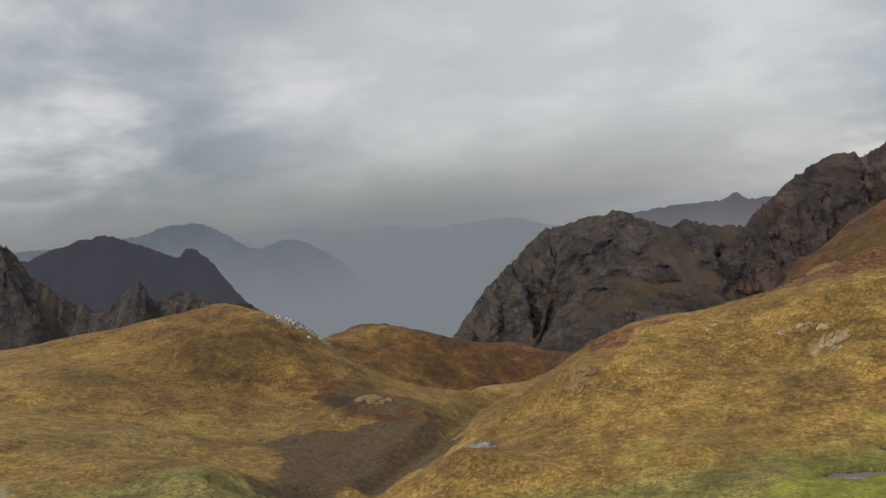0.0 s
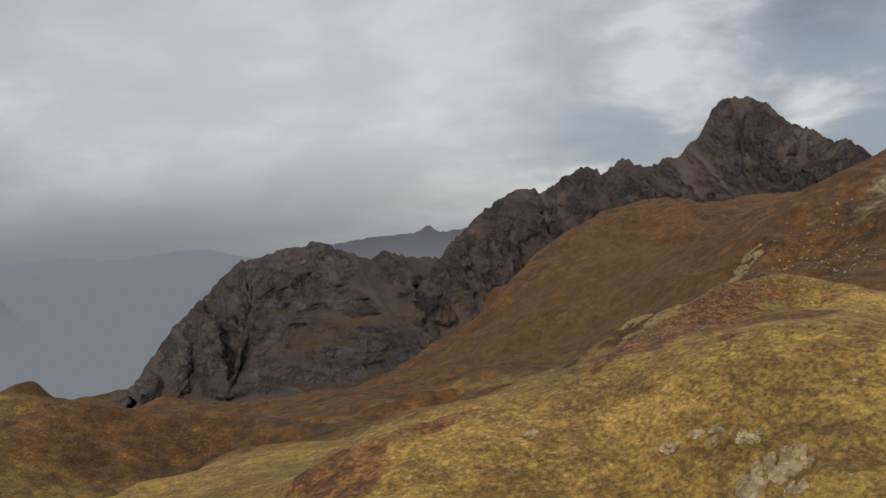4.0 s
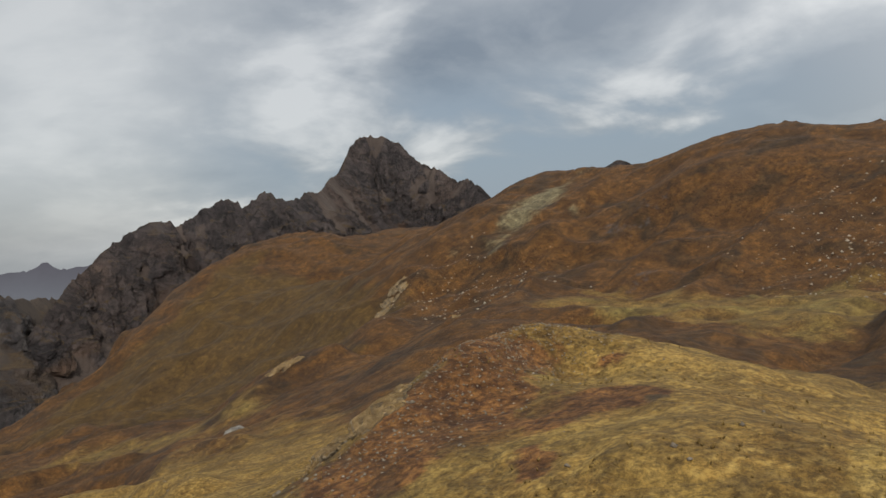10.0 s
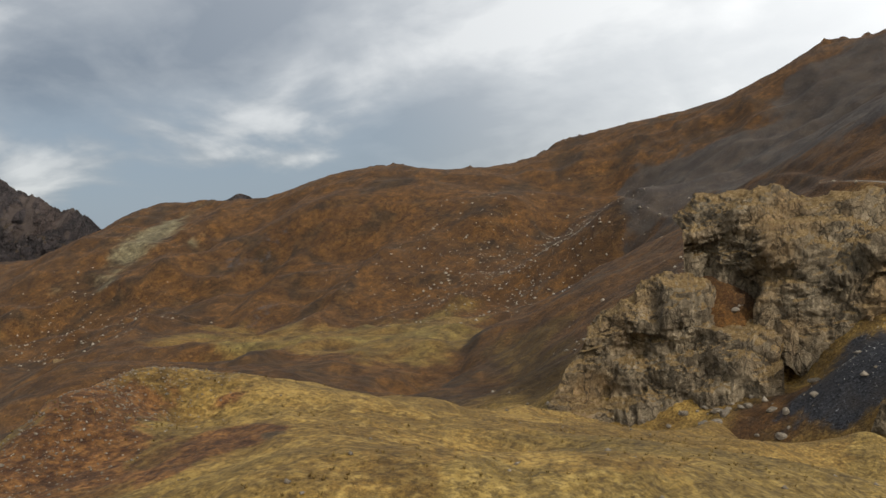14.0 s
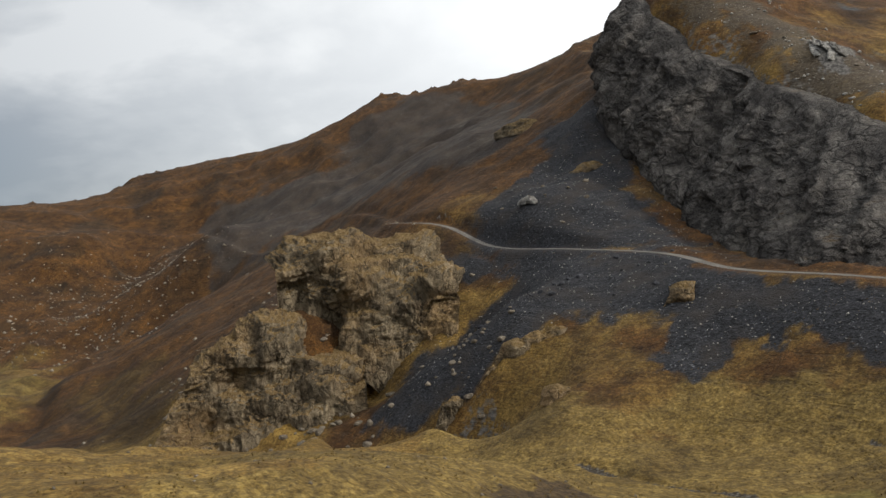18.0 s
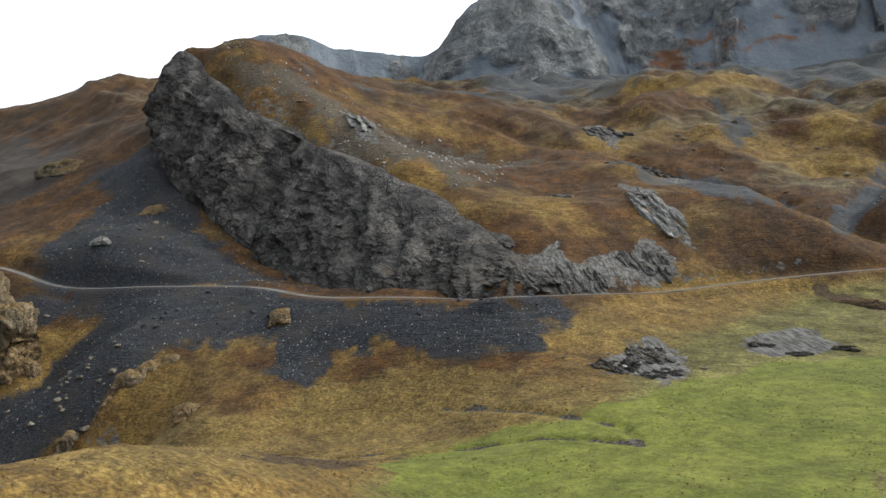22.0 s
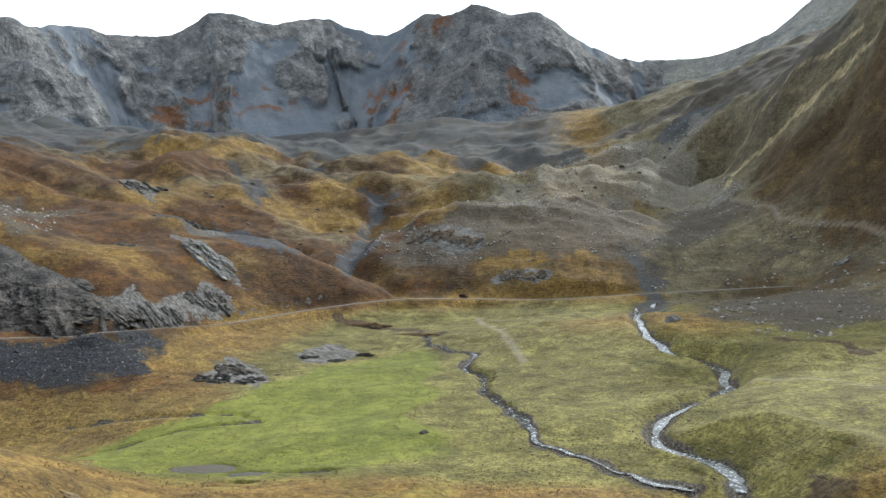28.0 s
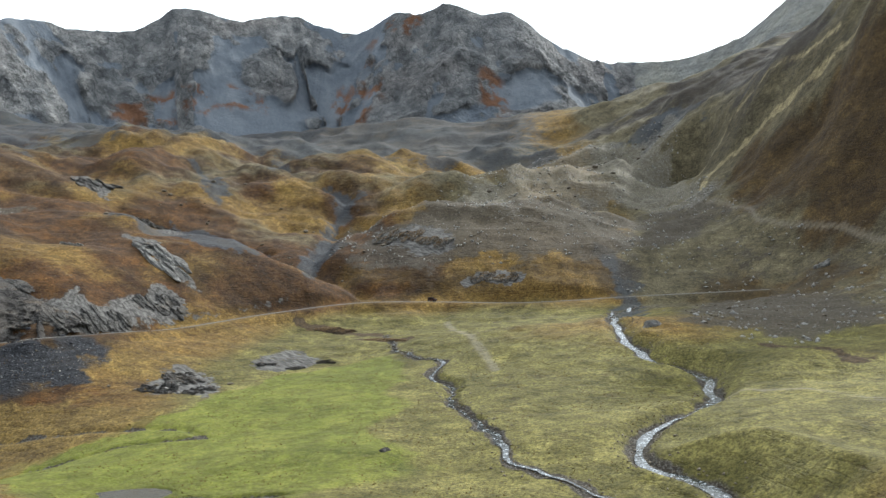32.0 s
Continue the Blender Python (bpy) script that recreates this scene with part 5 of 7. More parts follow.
def cover_weights(x, y, z, slope):
    r = np.hypot(x - 20, y - 160)
    w = {k: np.zeros(len(x)) for k in ("scree", "pale", "rust", "stony", "earth", "crop", "talus", "meadow", "heath", "slaty", "umber", "gold", "gravelly", "straw", "green", "drab")}
    for kind, half, line in COVER:
        kind, _, most = kind.partition(":")
        d, _ = near_line(x, y, line, half * 3.2)
        d = d + half * 0.55 * fbm(x, y, half * 1.6, 4, 3, 0.6)
        w[kind] = np.maximum(w[kind], float(most or 0.95) * smooth(half * 1.7, half * 0.1, d))
    for kind, most, soft, outline in PATCHES:
        lo, hi = np.min(outline, 0) - 6 * soft, np.max(outline, 0) + 6 * soft
        m = np.nonzero((x > lo[0]) & (x < hi[0]) & (y > lo[1]) & (y < hi[1]))[0]
        if len(m):
            d = within(x[m], y[m], outline) + soft * 1.7 * fbm(x[m], y[m], soft * 4.5, 5, 5, 0.62)
            w[kind][m] = np.maximum(w[kind][m], most * smooth(-2.2 * soft, 2.2 * soft, d))
    brown = smooth(210, 430, r + 60 * fbm(x, y, 130, 3, 2)) * smooth(-200, 0, y + 0.2 * x)
    shelf = np.clip(smooth(20, 38, z) * smooth(150, 70, y) * smooth(-40, 60, x + 0.3 * y) * (0.8 + 0.5 * fbm(x, y, 45, 3, 3)), 0, 1)
    w["rust"] = np.maximum.reduce([w["rust"], 0.85 * brown, 0.85 * shelf]) * (1 - 0.5 * w["meadow"])
    edge = within(x, y, MEADOW) + 4.5 * fbm(x, y, 14, 4, 5)
    w["green"] = np.maximum(w["green"], smooth(-3, 2 + 18 * smooth(70, 35, x), edge) * (1 - 0.6 * smooth(105, 130, y)))
    w["olive"] = np.clip(smooth(30, 17, z) * smooth(140, 112, y - 14 * smooth(-16, -28, x) * smooth(-60, -48, x)) * smooth(-140, -90, y) * smooth(122, 92, x) + 0.18 * w["meadow"], 0, 1)
    # talus behind the moraine bench, up to the foot of the wall
    az = np.degrees(np.arctan2(x - 20, y - 160)) % 360
    bench = np.array(LAY["bench"])
    ba, br = np.degrees(np.arctan2(bench[:, 0] - 20, bench[:, 1] - 160)) % 360, np.hypot(bench[:, 0] - 20, bench[:, 1] - 160)
    over = r - np.interp(az, ba[np.argsort(ba)], br[np.argsort(br * 0 + ba)]) + 30 * fbm(x, y, 50, 3, 1)
    w["talus"] = np.maximum(w["talus"], smooth(5, 70, over) * smooth(135, 142, az) * smooth(190, 176, az))
    w["rock"] = smooth(0.95, 1.35, slope + 0.12 * fbm(x, y, 14, 3, 6)) * (1 - 0.6 * w["scree"]) * (1 - w["earth"]) * (1 - 0.85 * smooth(-50, -70, x) * smooth(250, 200, y))
    w["rock"] *= 0.5 * smooth(480, 380, r) * smooth(150, 130, y) * smooth(90, 120, x)
    w["drab"] = np.maximum(w["drab"], smooth(-20, -75, x + 14 * fbm(x, y, 50, 3, 4)) * smooth(30, -50, y))
    w["drab"] = np.maximum(w["drab"], 0.5 * smooth(-110, -200, y) * (0.8 + 0.6 * fbm(x, y, 60, 3, 7)))
    w["path"], w["wet"] = np.zeros(len(x)), np.zeros(len(x))
    for line, half in ((TRACK, 1.3), (TRAIL_HIGH, 1.0), (TRAIL_LOW, 0.6)):
        d, _ = near_line(x, y, line, 8)
        w["path"] = np.maximum(w["path"], smooth(half * 1.7, half * 0.5, d + 0.4 * fbm(x, y, 2.5, 2, 3)))
    for line, half in ((WEST[WEST[:, 1] < 132], 2.4), (EAST, 1.7), (RILL, 0.45)):
        d, _ = near_line(x, y, line, 12)
        w["wet"] = np.maximum(w["wet"], smooth(half * 1.5, half * 0.4, d + 1.0 * fbm(x, y, 5, 3, 1)))
    for px, py, a, b in PONDS:
        q = np.sqrt(((x - px) / a) ** 2 + ((y - py) / b) ** 2) + 0.35 * fbm(x, y, 3.5, 2, 7)
        w["wet"] = np.maximum(w["wet"], smooth(1.35, 1.05, q))
    return w


def ground_sheet():
    heads = np.concatenate([np.arange(-42, 222, 0.22), np.arange(222, 318, 3.0)])
    radii = [0.5]
    while radii[-1] < 4900:
        radii.append(radii[-1] + max(0.8, 0.0058 * radii[-1]))
    radii = np.array(radii)
    a = np.radians(heads)
    x = (20 + radii[:, None] * np.sin(a)[None, :]).ravel()
    y = (160 + radii[:, None] * np.cos(a)[None, :]).ravel()
    z = height(x, y)
    zz = z.reshape(len(radii), len(heads))
    gr = np.gradient(zz, radii, axis=0)
    ga = np.gradient(zz, axis=1) / (np.gradient(np.unwrap(a))[None, :] * radii[:, None] + 1e-6)
    slope = np.hypot(gr, ga).ravel()
    me = mesh_grid("ground", np.stack([x, y, z], -1), len(radii), len(heads), TURF, wrap=True)
    for key, v in cover_weights(x, y, z, slope).items():
        attribute(me, key, v)
    return tagged(new("ground", me), "autumn grass on mountain valley floor and slopes", "ground", kind="structure")


ground_sheet()


def ribbon(name, line, half, lift, material, label, category, edge=0.0, seed=0, flat=False):
    """A strip that lies on the ground along a line."""
    p = np.array(line)[:, :2]
    d = np.gradient(p, axis=0)
    d /= np.linalg.norm(d, axis=1)[:, None] + 1e-9
    side = np.stack([-d[:, 1], d[:, 0]], 1)
    s = np.arange(len(p)) * 1.7
    cols = (-1, -0.5, 0, 0.5, 1)
    mid = np.array([ground_at(*q) for q in p]) if len(p) < 60 else height(p[:, 0], p[:, 1])
    v = []
    for c in cols:
        w = half * c * (1 + edge * fbm(s, s * 0 + c * 3.1, 9, 3, seed))
        q = p + side * w[:, None]
        z = mid if flat else np.maximum(height(q[:, 0], q[:, 1]), mid - 0.3)
        v.append(np.stack([q[:, 0], q[:, 1], z + lift], 1))
    me = mesh_grid(name, np.concatenate(v), len(cols), len(p), material)
    return tagged(new(name, me), label, category, kind="structure")


ribbon("road", ROAD[ROAD[:, 0] < 440], 1.5, 0.10, GRAVEL, "pale gravel mountain road cut into the slope", "road", 0.12, 1)
ribbon("water", WEST[WEST[:, 1] < 128], 1.1, 0.28, BECK, "shallow stony stream running through the meadow", "stream", 0.95, 2, flat=True)
ribbon("water", EAST, 0.6, 0.22, BECK, "narrow stony brook winding through the meadow", "stream", 0.9, 3, flat=True)


def pond(px, py, a, b):
    bm = bmesh.new()
    ring = [bm.verts.new((px + 1.5 * a * math.cos(t), py + 1.5 * b * math.sin(t), 14.50)) for t in np.linspace(0, 2 * math.pi, 28, endpoint=False)]
    bm.faces.new(ring)
    me = bpy.data.meshes.new("water")
    bm.to_mesh(me)
    bm.free()
    me.materials.append(POOL)
    return tagged(new("water", me), "still boggy pool in the green meadow", "pond", kind="structure")


for spec in PONDS:
    pond(*spec)


# ---- mountains ----
def mountain(name, crest, base, slope, material, label, jag=3.0, ribs=24.0, seed=0, spacing=6.0, steps=80, cell=120, tall=0.35, apron=0.62, bias=0.0, marks=()):
    line = curve_line(crest, spacing)
    n = len(line)
    s = np.arange(n) * spacing
    one = np.zeros(n)
    top = line[:, 2] + jag * (0.5 * fbm(s, one + seed * 9.1, 70, 4, seed) + 0.6 * ridged(s, one + seed * 4.7, 26, 3, seed + 1, 0.6) - 0.3)
    d = np.gradient(line[:, :2], axis=0)
    k = np.ones(25) / 25
    d = np.stack([np.convolve(np.pad(d[:, i], 12, mode="edge"), k, "valid") for i in range(2)], 1)
    d /= np.linalg.norm(d, axis=1)[:, None]
    out = np.stack([d[:, 1], -d[:, 0]], 1)
    to = np.array([20, 160]) - line[:, :2]
    if np.mean((out * to).sum(1)) < 0:
        out = -out
    fall = top - base
    reach = fall / math.tan(math.radians(slope))
    rows, fans, seams, screes = [], [], [], []
    at = np.linspace(0, 1, n)
    for u in np.concatenate([-np.linspace(1, 0, 12)[:-1], np.linspace(0, 1, steps) ** 1.15]):
        f = abs(u)
        drop = fall * (1 - (1 - f) ** (1.0 + 2 * tall))
        z = top - drop
        bend = s + 0.35 * drop + 18 * fbm(s, drop, 90, 2, seed + 5)
        fan = smooth(apron - 0.10, apron + 0.10, f + 0.20 * ridged(s, one + 0.1 * drop + 3 * seed, cell * 0.9, 3, seed + 6))
        rag = 0.5 * fbm(s, drop, cell * 0.45, 4, seed + 1, 0.6)
        rock = smooth(-0.15, 0.30, bias - 1.2 * fan + 0.9 * ridged(bend, drop * 0.35, cell * 1.1, 3, seed + 3) + 0.5 * fbm(s, drop, cell * 0.4, 4, seed + 2, 0.6))
        seam = np.exp(-((f - 0.40) / 0.10) ** 2) * (1 - 0.4 * fan) * (0.0 if marks else 1.0)
        for kind, ms, mf, ds, df in marks:
            near = 1 - np.hypot((at - ms) / ds, (f - mf) / df) + rag
            if kind == "rock":
                rock = np.maximum(rock, smooth(-0.1, 0.3, near))
            else:
                seam = np.maximum(seam, smooth(-0.1, 0.3, near))
        fan = fan * (1 - rock)
        w = min(1.0, f * 7) * (1 - 0.45 * f) * (1 - 0.8 * fan) * (0.30 + 0.70 * rock)
        fans.append(fan)
        seams.append(seam)
        screes.append(1 - rock)
        push = ribs * w * (0.7 * ridged(bend, drop * 0.25, cell, 6, seed + 2, 0.58) + 0.3 * fbm(s, drop, 30, 4, seed + 3, 0.6)) + 0.25 * ribs * rock * min(1.0, f * 7)
        x = line[:, 0] + out[:, 0] * (reach * u + push)
        y = line[:, 1] + out[:, 1] * (reach * u + push)
        z = z + ribs * 0.22 * w * fbm(s, drop * 1.5, 24, 4, seed + 4, 0.6)
        rows.append(np.stack([x, y, z], 1))
    me = mesh_grid(name, np.concatenate(rows), len(rows), n, material)
    attribute(me, "fan", np.concatenate(fans))
    attribute(me, "seam", np.concatenate(seams))
    attribute(me, "loose", np.concatenate(screes))
    return tagged(new(name, me), label, "mountain", kind="structure")


WALL_MARKS = [("rock", 0.281, 0.12, 0.06, 0.12),
              ("rock", 0.484, 0.12, 0.017, 0.05),
              ("rock", 0.514, 0.03, 0.037, 0.05),
              ("rust", 0.488, 0.29, 0.058, 0.05),
              ("rock", 0.564, 0.19, 0.018, 0.09),
              ("rock", 0.621, 0.08, 0.038, 0.08),
              ("rust", 0.703, 0.25, 0.026, 0.13),
              ("rock", 0.745, 0.2, 0.018, 0.12),
              ("rock", 0.776, 0.19, 0.017, 0.18),
              ("rust", 0.799, 0.34, 0.009, 0.1),
              ("rock", 0.857, 0.13, 0.038, 0.13),
              ("rust", 0.736, 0.03, 0.02, 0.05),
              ("rock", 0.413, 0.03, 0.009, 0.05)]
mountain("mountain_cirque", CRESTS["cirque"], 70, 43, CIRQUE, "grey rocky cirque wall with scree fans below", seed=1, ribs=17, cell=110, apron=0.5, spacing=4.0, steps=110, bias=-0.35, marks=WALL_MARKS)
mountain("mountain_shoulder", CRESTS["cirque_right"], 60, 33, SHOULDER, "grass mountain shoulder above the pass, painted pale for haze", seed=2, jag=1.5, ribs=8)
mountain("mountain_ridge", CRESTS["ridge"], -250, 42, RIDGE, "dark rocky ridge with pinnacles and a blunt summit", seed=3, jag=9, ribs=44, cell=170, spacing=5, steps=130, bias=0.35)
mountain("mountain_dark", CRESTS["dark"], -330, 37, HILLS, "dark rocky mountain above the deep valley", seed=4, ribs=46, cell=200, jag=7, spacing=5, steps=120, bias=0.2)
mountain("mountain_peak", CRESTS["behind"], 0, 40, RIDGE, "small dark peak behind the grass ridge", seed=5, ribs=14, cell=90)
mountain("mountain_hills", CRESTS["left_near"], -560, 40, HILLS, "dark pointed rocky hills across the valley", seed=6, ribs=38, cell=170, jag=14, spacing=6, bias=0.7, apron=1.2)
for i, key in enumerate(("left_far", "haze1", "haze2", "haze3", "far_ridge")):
    mountain("backdrop_" + key, CRESTS[key], -800, 35, FAINT[i], "glowing distant mountain backdrop with painted rain haze", seed=7 - i, ribs=12, cell=300, spacing=14, steps=40, jag=8)


# ---- cliff and crags ----
def cliff():
    """The dark rock wall above the road, between its foot and its upper edge."""
    foot = np.array([(432, -24, 122), (416, -10, 112)] + LAY["cliff_base"] + [(160, 6, 36)], float)
    edge = np.array([(440, -52, 150), (430, -38, 162)] + LAY["cliff_edge"], float)
    n, rows = 420, 170
    grow = lambda p: np.stack([np.interp(np.linspace(0, 1, n), np.linspace(0, 1, len(p)), p[:, i]) for i in range(3)], 1)
    k = np.ones(21) / 21
    ease = lambda p: np.stack([np.convolve(np.pad(p[:, i], 10, mode="edge"), k, "valid") for i in range(3)], 1)
    foot, edge = ease(grow(foot)), ease(grow(edge))
    foot[:, 2] -= 4
    d = np.gradient(foot[:, :2], axis=0)
    d /= np.linalg.norm(d, axis=1)[:, None]
    out = np.stack([-d[:, 1], d[:, 0]], 1)
    if np.mean((out * (np.array([20, 160]) - foot[:, :2])).sum(1)) < 0:
        out = -out
    s = np.cumsum(np.append(0, np.linalg.norm(np.diff(foot[:, :2], axis=0), axis=1)))
    right = smooth(130, 200, s)
    v = []
    for u in np.linspace(0, 1.0, rows):
        f = min(1, u / 0.9)
        p = foot + (edge - foot) * np.array([f ** 1.25, f ** 1.25, f])
        if u > 0.9:
            back = (u - 0.9) / 0.1
            p[:, :2] -= out * back * 14
            p[:, 2] += back * (2.0 - 6.0 * back)
        swell = math.sin(math.pi * min(1, f)) ** 0.45
        across, beside = p[:, 2] + 0.72 * s, s - 0.5 * p[:, 2]
        slabs = 3.4 * ridged(across, beside * 0.10, 11, 5, 2, 0.6)
        pillars = 4.2 * solid(p, (15, 15, 40), 4, 4, 0.55, True) + 2.0 * np.round(3 * solid(p, (8, 8, 12), 2, 6)) / 3
        push = swell * (5.0 * ridged(s, p[:, 2] * 0.3, 52, 2, 1) + slabs * right + pillars * (1 - 0.8 * right) + 0.9 * solid(p, (3.5, 3.5, 5), 4, 3, 0.6, True) - 2.5)
        push -= swell * 15 * np.exp(-((s - 128 - 0.25 * (p[:, 2] - 90)) / 5.0) ** 2) * smooth(62, 78, p[:, 2]) * smooth(128, 108, p[:, 2])
        push += 1.0 * right + 0.6
        v.append(np.stack([p[:, 0] + out[:, 0] * push, p[:, 1] + out[:, 1] * push, p[:, 2] + 0.5 * solid(p, 6.0, 3, 1)], 1))
    me = mesh_grid("cliff", np.concatenate(v), rows, n, CLIFF)
    return tagged(new("cliff", me), "dark folded limestone cliff above the gravel road", "cliff")


cliff()


def crag_mesh(name, size, seed, material, blocky=0.5, rows=70, cols=110):
    """A rock mass: a dome broken into blocks, ribs and ledges."""
    a = np.linspace(0, 2 * math.pi, cols, endpoint=False)[None, :]
    h = np.concatenate([np.linspace(-0.45, 0.62, rows // 2, endpoint=False), np.linspace(0.62, 1, rows - rows // 2)])[:, None]
    up = np.clip(h, 0, 1)
    wide = (1 - up ** 2.2) ** 0.7 * (1 + 0.25 * smooth(0.4, -0.4, h))
    X, Y, Z = wide * np.cos(a) * size[0], wide * np.sin(a) * size[1], h * size[2] + 0 * a
    m = max(size)
    q = np.stack([X, Y, Z], -1) + 40.0 * seed
    flute = solid(q, (m * 0.4, m * 0.4, m * 0.9), 4, seed, 0.55, True)
    lump = solid(q, m * 0.8, 3, seed + 3)
    cut = np.round(3 * solid(q, m * 0.4, 2, seed + 2)) / 3
    k = 1 + 0.13 * flute + 0.25 * lump + 0.3 * blocky * cut
    v = np.stack([X * k, Y * k, Z * (1 + 0.15 * lump + 0.2 * cut * blocky + 0.06 * flute)], -1)
    v[-1] = v[-1].mean(0)
    return mesh_grid(name, v.reshape(-1, 3), rows, cols, material, wrap=True)


def outcrop(x, y, size, turn, seed, material, label, sink=0.25, z=None, lean=(0, 0), name="rock_outcrop"):
    rows, cols = (70, 110) if max(size) > 10 else (30, 44)
    ob = new(name, crag_mesh(name, size, seed, material, rows=rows, cols=cols))
    base = ground_at(x, y) if z is None else z
    ob.matrix_world = pose(x, y, base - sink * size[2], lean[0], lean[1], turn)
    return tagged(ob, label, "rock")


def slab_mesh(seed, material):
    """One weathered bed of rock, a metre long on each side of its middle."""
    bm = bmesh.new()
    bmesh.ops.create_cube(bm, size=2.0)
    bmesh.ops.subdivide_edges(bm, edges=bm.edges[:], cuts=5, use_grid_fill=True)
    co = np.array([v.co for v in bm.verts])
    k = co[:, 0] * 2.3 + 11 * seed
    co[:, 1] *= 1 - 0.35 * np.abs(co[:, 0]) ** 3
    co[:, 2] *= 1 - 0.55 * np.abs(co[:, 0]) ** 2.5
    co[:, 1] += 0.30 * fbm(k, co[:, 2] * 0.9 + seed, 1.1, 4, seed) * np.sign(co[:, 1] + 1e-3)
    co[:, 2] += 0.34 * fbm(k, co[:, 1] * 1.4 - seed, 0.9, 4, seed + 1, 0.65)
    co[:, 0] += 0.16 * fbm(co[:, 1] * 2 + seed, co[:, 2] * 2, 0.8, 3, seed + 2)
    for v, p in zip(bm.verts, co):
        v.co = p
    me = bpy.data.meshes.new("slab")
    bm.to_mesh(me)
    bm.free()
    me.materials.append(material)
    return me


SLABS = {}


def slab_outcrop(x, y, long, wide, turn, seed, material, label, count=9, tilt=35, thick=0.8, tall=1.6, slabs_long=0.42):
    """A place where several tilted beds of rock break through the turf side by side."""
    if material.name not in SLABS:
        SLABS[material.name] = [slab_mesh(s, material) for s in range(5)]
    rs = np.random.RandomState(seed)
    thing = tagged(new("rock_outcrop"), label, "rock")
    thing.location = (x, y, ground_at(x, y) - 1.0)
    c, s = math.cos(math.radians(turn)), math.sin(math.radians(turn))
    for i in range(count):
        v = ((i + 0.5) / count * 2 - 1) * wide
        u = rs.uniform(-1, 1) * long * 0.6 * math.sqrt(max(0.1, 1 - (v / wide) ** 2 * 0.7))
        half = long * slabs_long * rs.uniform(0.5, 1.3)
        px, py = x + u * c - v * s, y + u * s + v * c
        under = height(px + 2.5 * np.array([0, c, -c, -s, s]), py + 2.5 * np.array([0, s, -s, c, -c]))
        strike = Vector((c, s, (under[1] - under[2]) / 5)).normalized()
        across = Vector((-s, c, (under[3] - under[4]) / 5))
        normal = strike.cross(across).normalized()
        if normal.z < 0:
            normal = -normal
        side = normal.cross(strike)
        basis = Matrix((strike, side, normal)).transposed().to_4x4()
        bed = part("slab", SLABS[material.name][rs.randint(5)], thing)
        m = Matrix.Translation((px - x, py - y, float(under[0]) - thing.location.z)) @ basis
        m = m @ Euler((math.radians(tilt + rs.uniform(-8, 8)), math.radians(rs.uniform(-4, 4)), math.radians(rs.uniform(-8, 8)))).to_matrix().to_4x4()
        bed.matrix_local = m @ Matrix.Diagonal((half, thick * rs.uniform(0.7, 1.5), tall * rs.uniform(0.6, 1.3), 1))
    return thing




def bluff(label, lines, material, seed, rough=2.0, hollows=(), grain=1.0):
    """A crag drawn between lines that run along it: its foot, its face, its brow, its crown and its back."""
    cols, rows = (220, 150) if grain == 1.0 else (90, 70)
    along_it = []
    for line in lines:
        p = curve_line(line, 1.0)
        t = np.append(0, np.cumsum(np.linalg.norm(np.diff(p, axis=0), axis=1)))
        along_it.append(np.stack([np.interp(np.linspace(0, t[-1], cols), t, p[:, i]) for i in range(3)], 1))
    q = np.array(along_it)
    u = np.linspace(0, len(q) - 1, rows)
    i = np.minimum(u.astype(int), len(q) - 2)
    t = u - i
    q = np.concatenate([2 * q[:1] - q[1:2], q, 2 * q[-1:] - q[-2:-1]])
    t = t[:, None, None]
    p0, p1, p2, p3 = q[i], q[i + 1], q[i + 2], q[i + 3]
    p = 0.5 * (2 * p1 + (p2 - p0) * t + (2 * p0 - 5 * p1 + 4 * p2 - p3) * t * t + (3 * p1 - p0 - 3 * p2 + p3) * t ** 3)
    nrm = np.cross(np.gradient(p, axis=1), np.gradient(p, axis=0))
    nrm /= np.linalg.norm(nrm, axis=2)[..., None] + 1e-9
    if np.mean((nrm * (np.array([20, 160, 90]) - p)).sum(2)) < 0:
        nrm = -nrm
    steep = 1 - np.clip(nrm[..., 2:3], 0, 1)[..., 0]
    q = p / grain
    flute = solid(q, (7, 7, 18), 3, seed, 0.45, True)
    blocks = np.round(2.5 * solid(q, (10, 10, 6), 2, seed + 2)) / 2.5
    ledge = solid(q, (16, 16, 2.6), 3, seed + 4, 0.55, True)
    lump = solid(q, (17, 17, 12), 3, seed + 5)
    push = rough * (0.55 * flute * (0.35 + 0.65 * steep) + 1.15 * blocks + 0.5 * ledge * steep + 1.9 * lump + 0.22 * solid(q, 1.7, 3, seed + 1, 0.6, True))
    for x, y, z, wide, deep in hollows:
        push -= deep * np.exp(-(((p[..., 0] - x) ** 2 + (p[..., 1] - y) ** 2 + (1.3 * (p[..., 2] - z)) ** 2) / wide ** 2))
    p = p + nrm * push[..., None]
    p[:12, :, 2] -= (10 * grain * np.linspace(1, 0, 12) ** 1.5)[:, None]
    me = mesh_grid("rock_crag", p.reshape(-1, 3), rows, cols, material)
    return tagged(new("rock_crag", me), label, "rock")


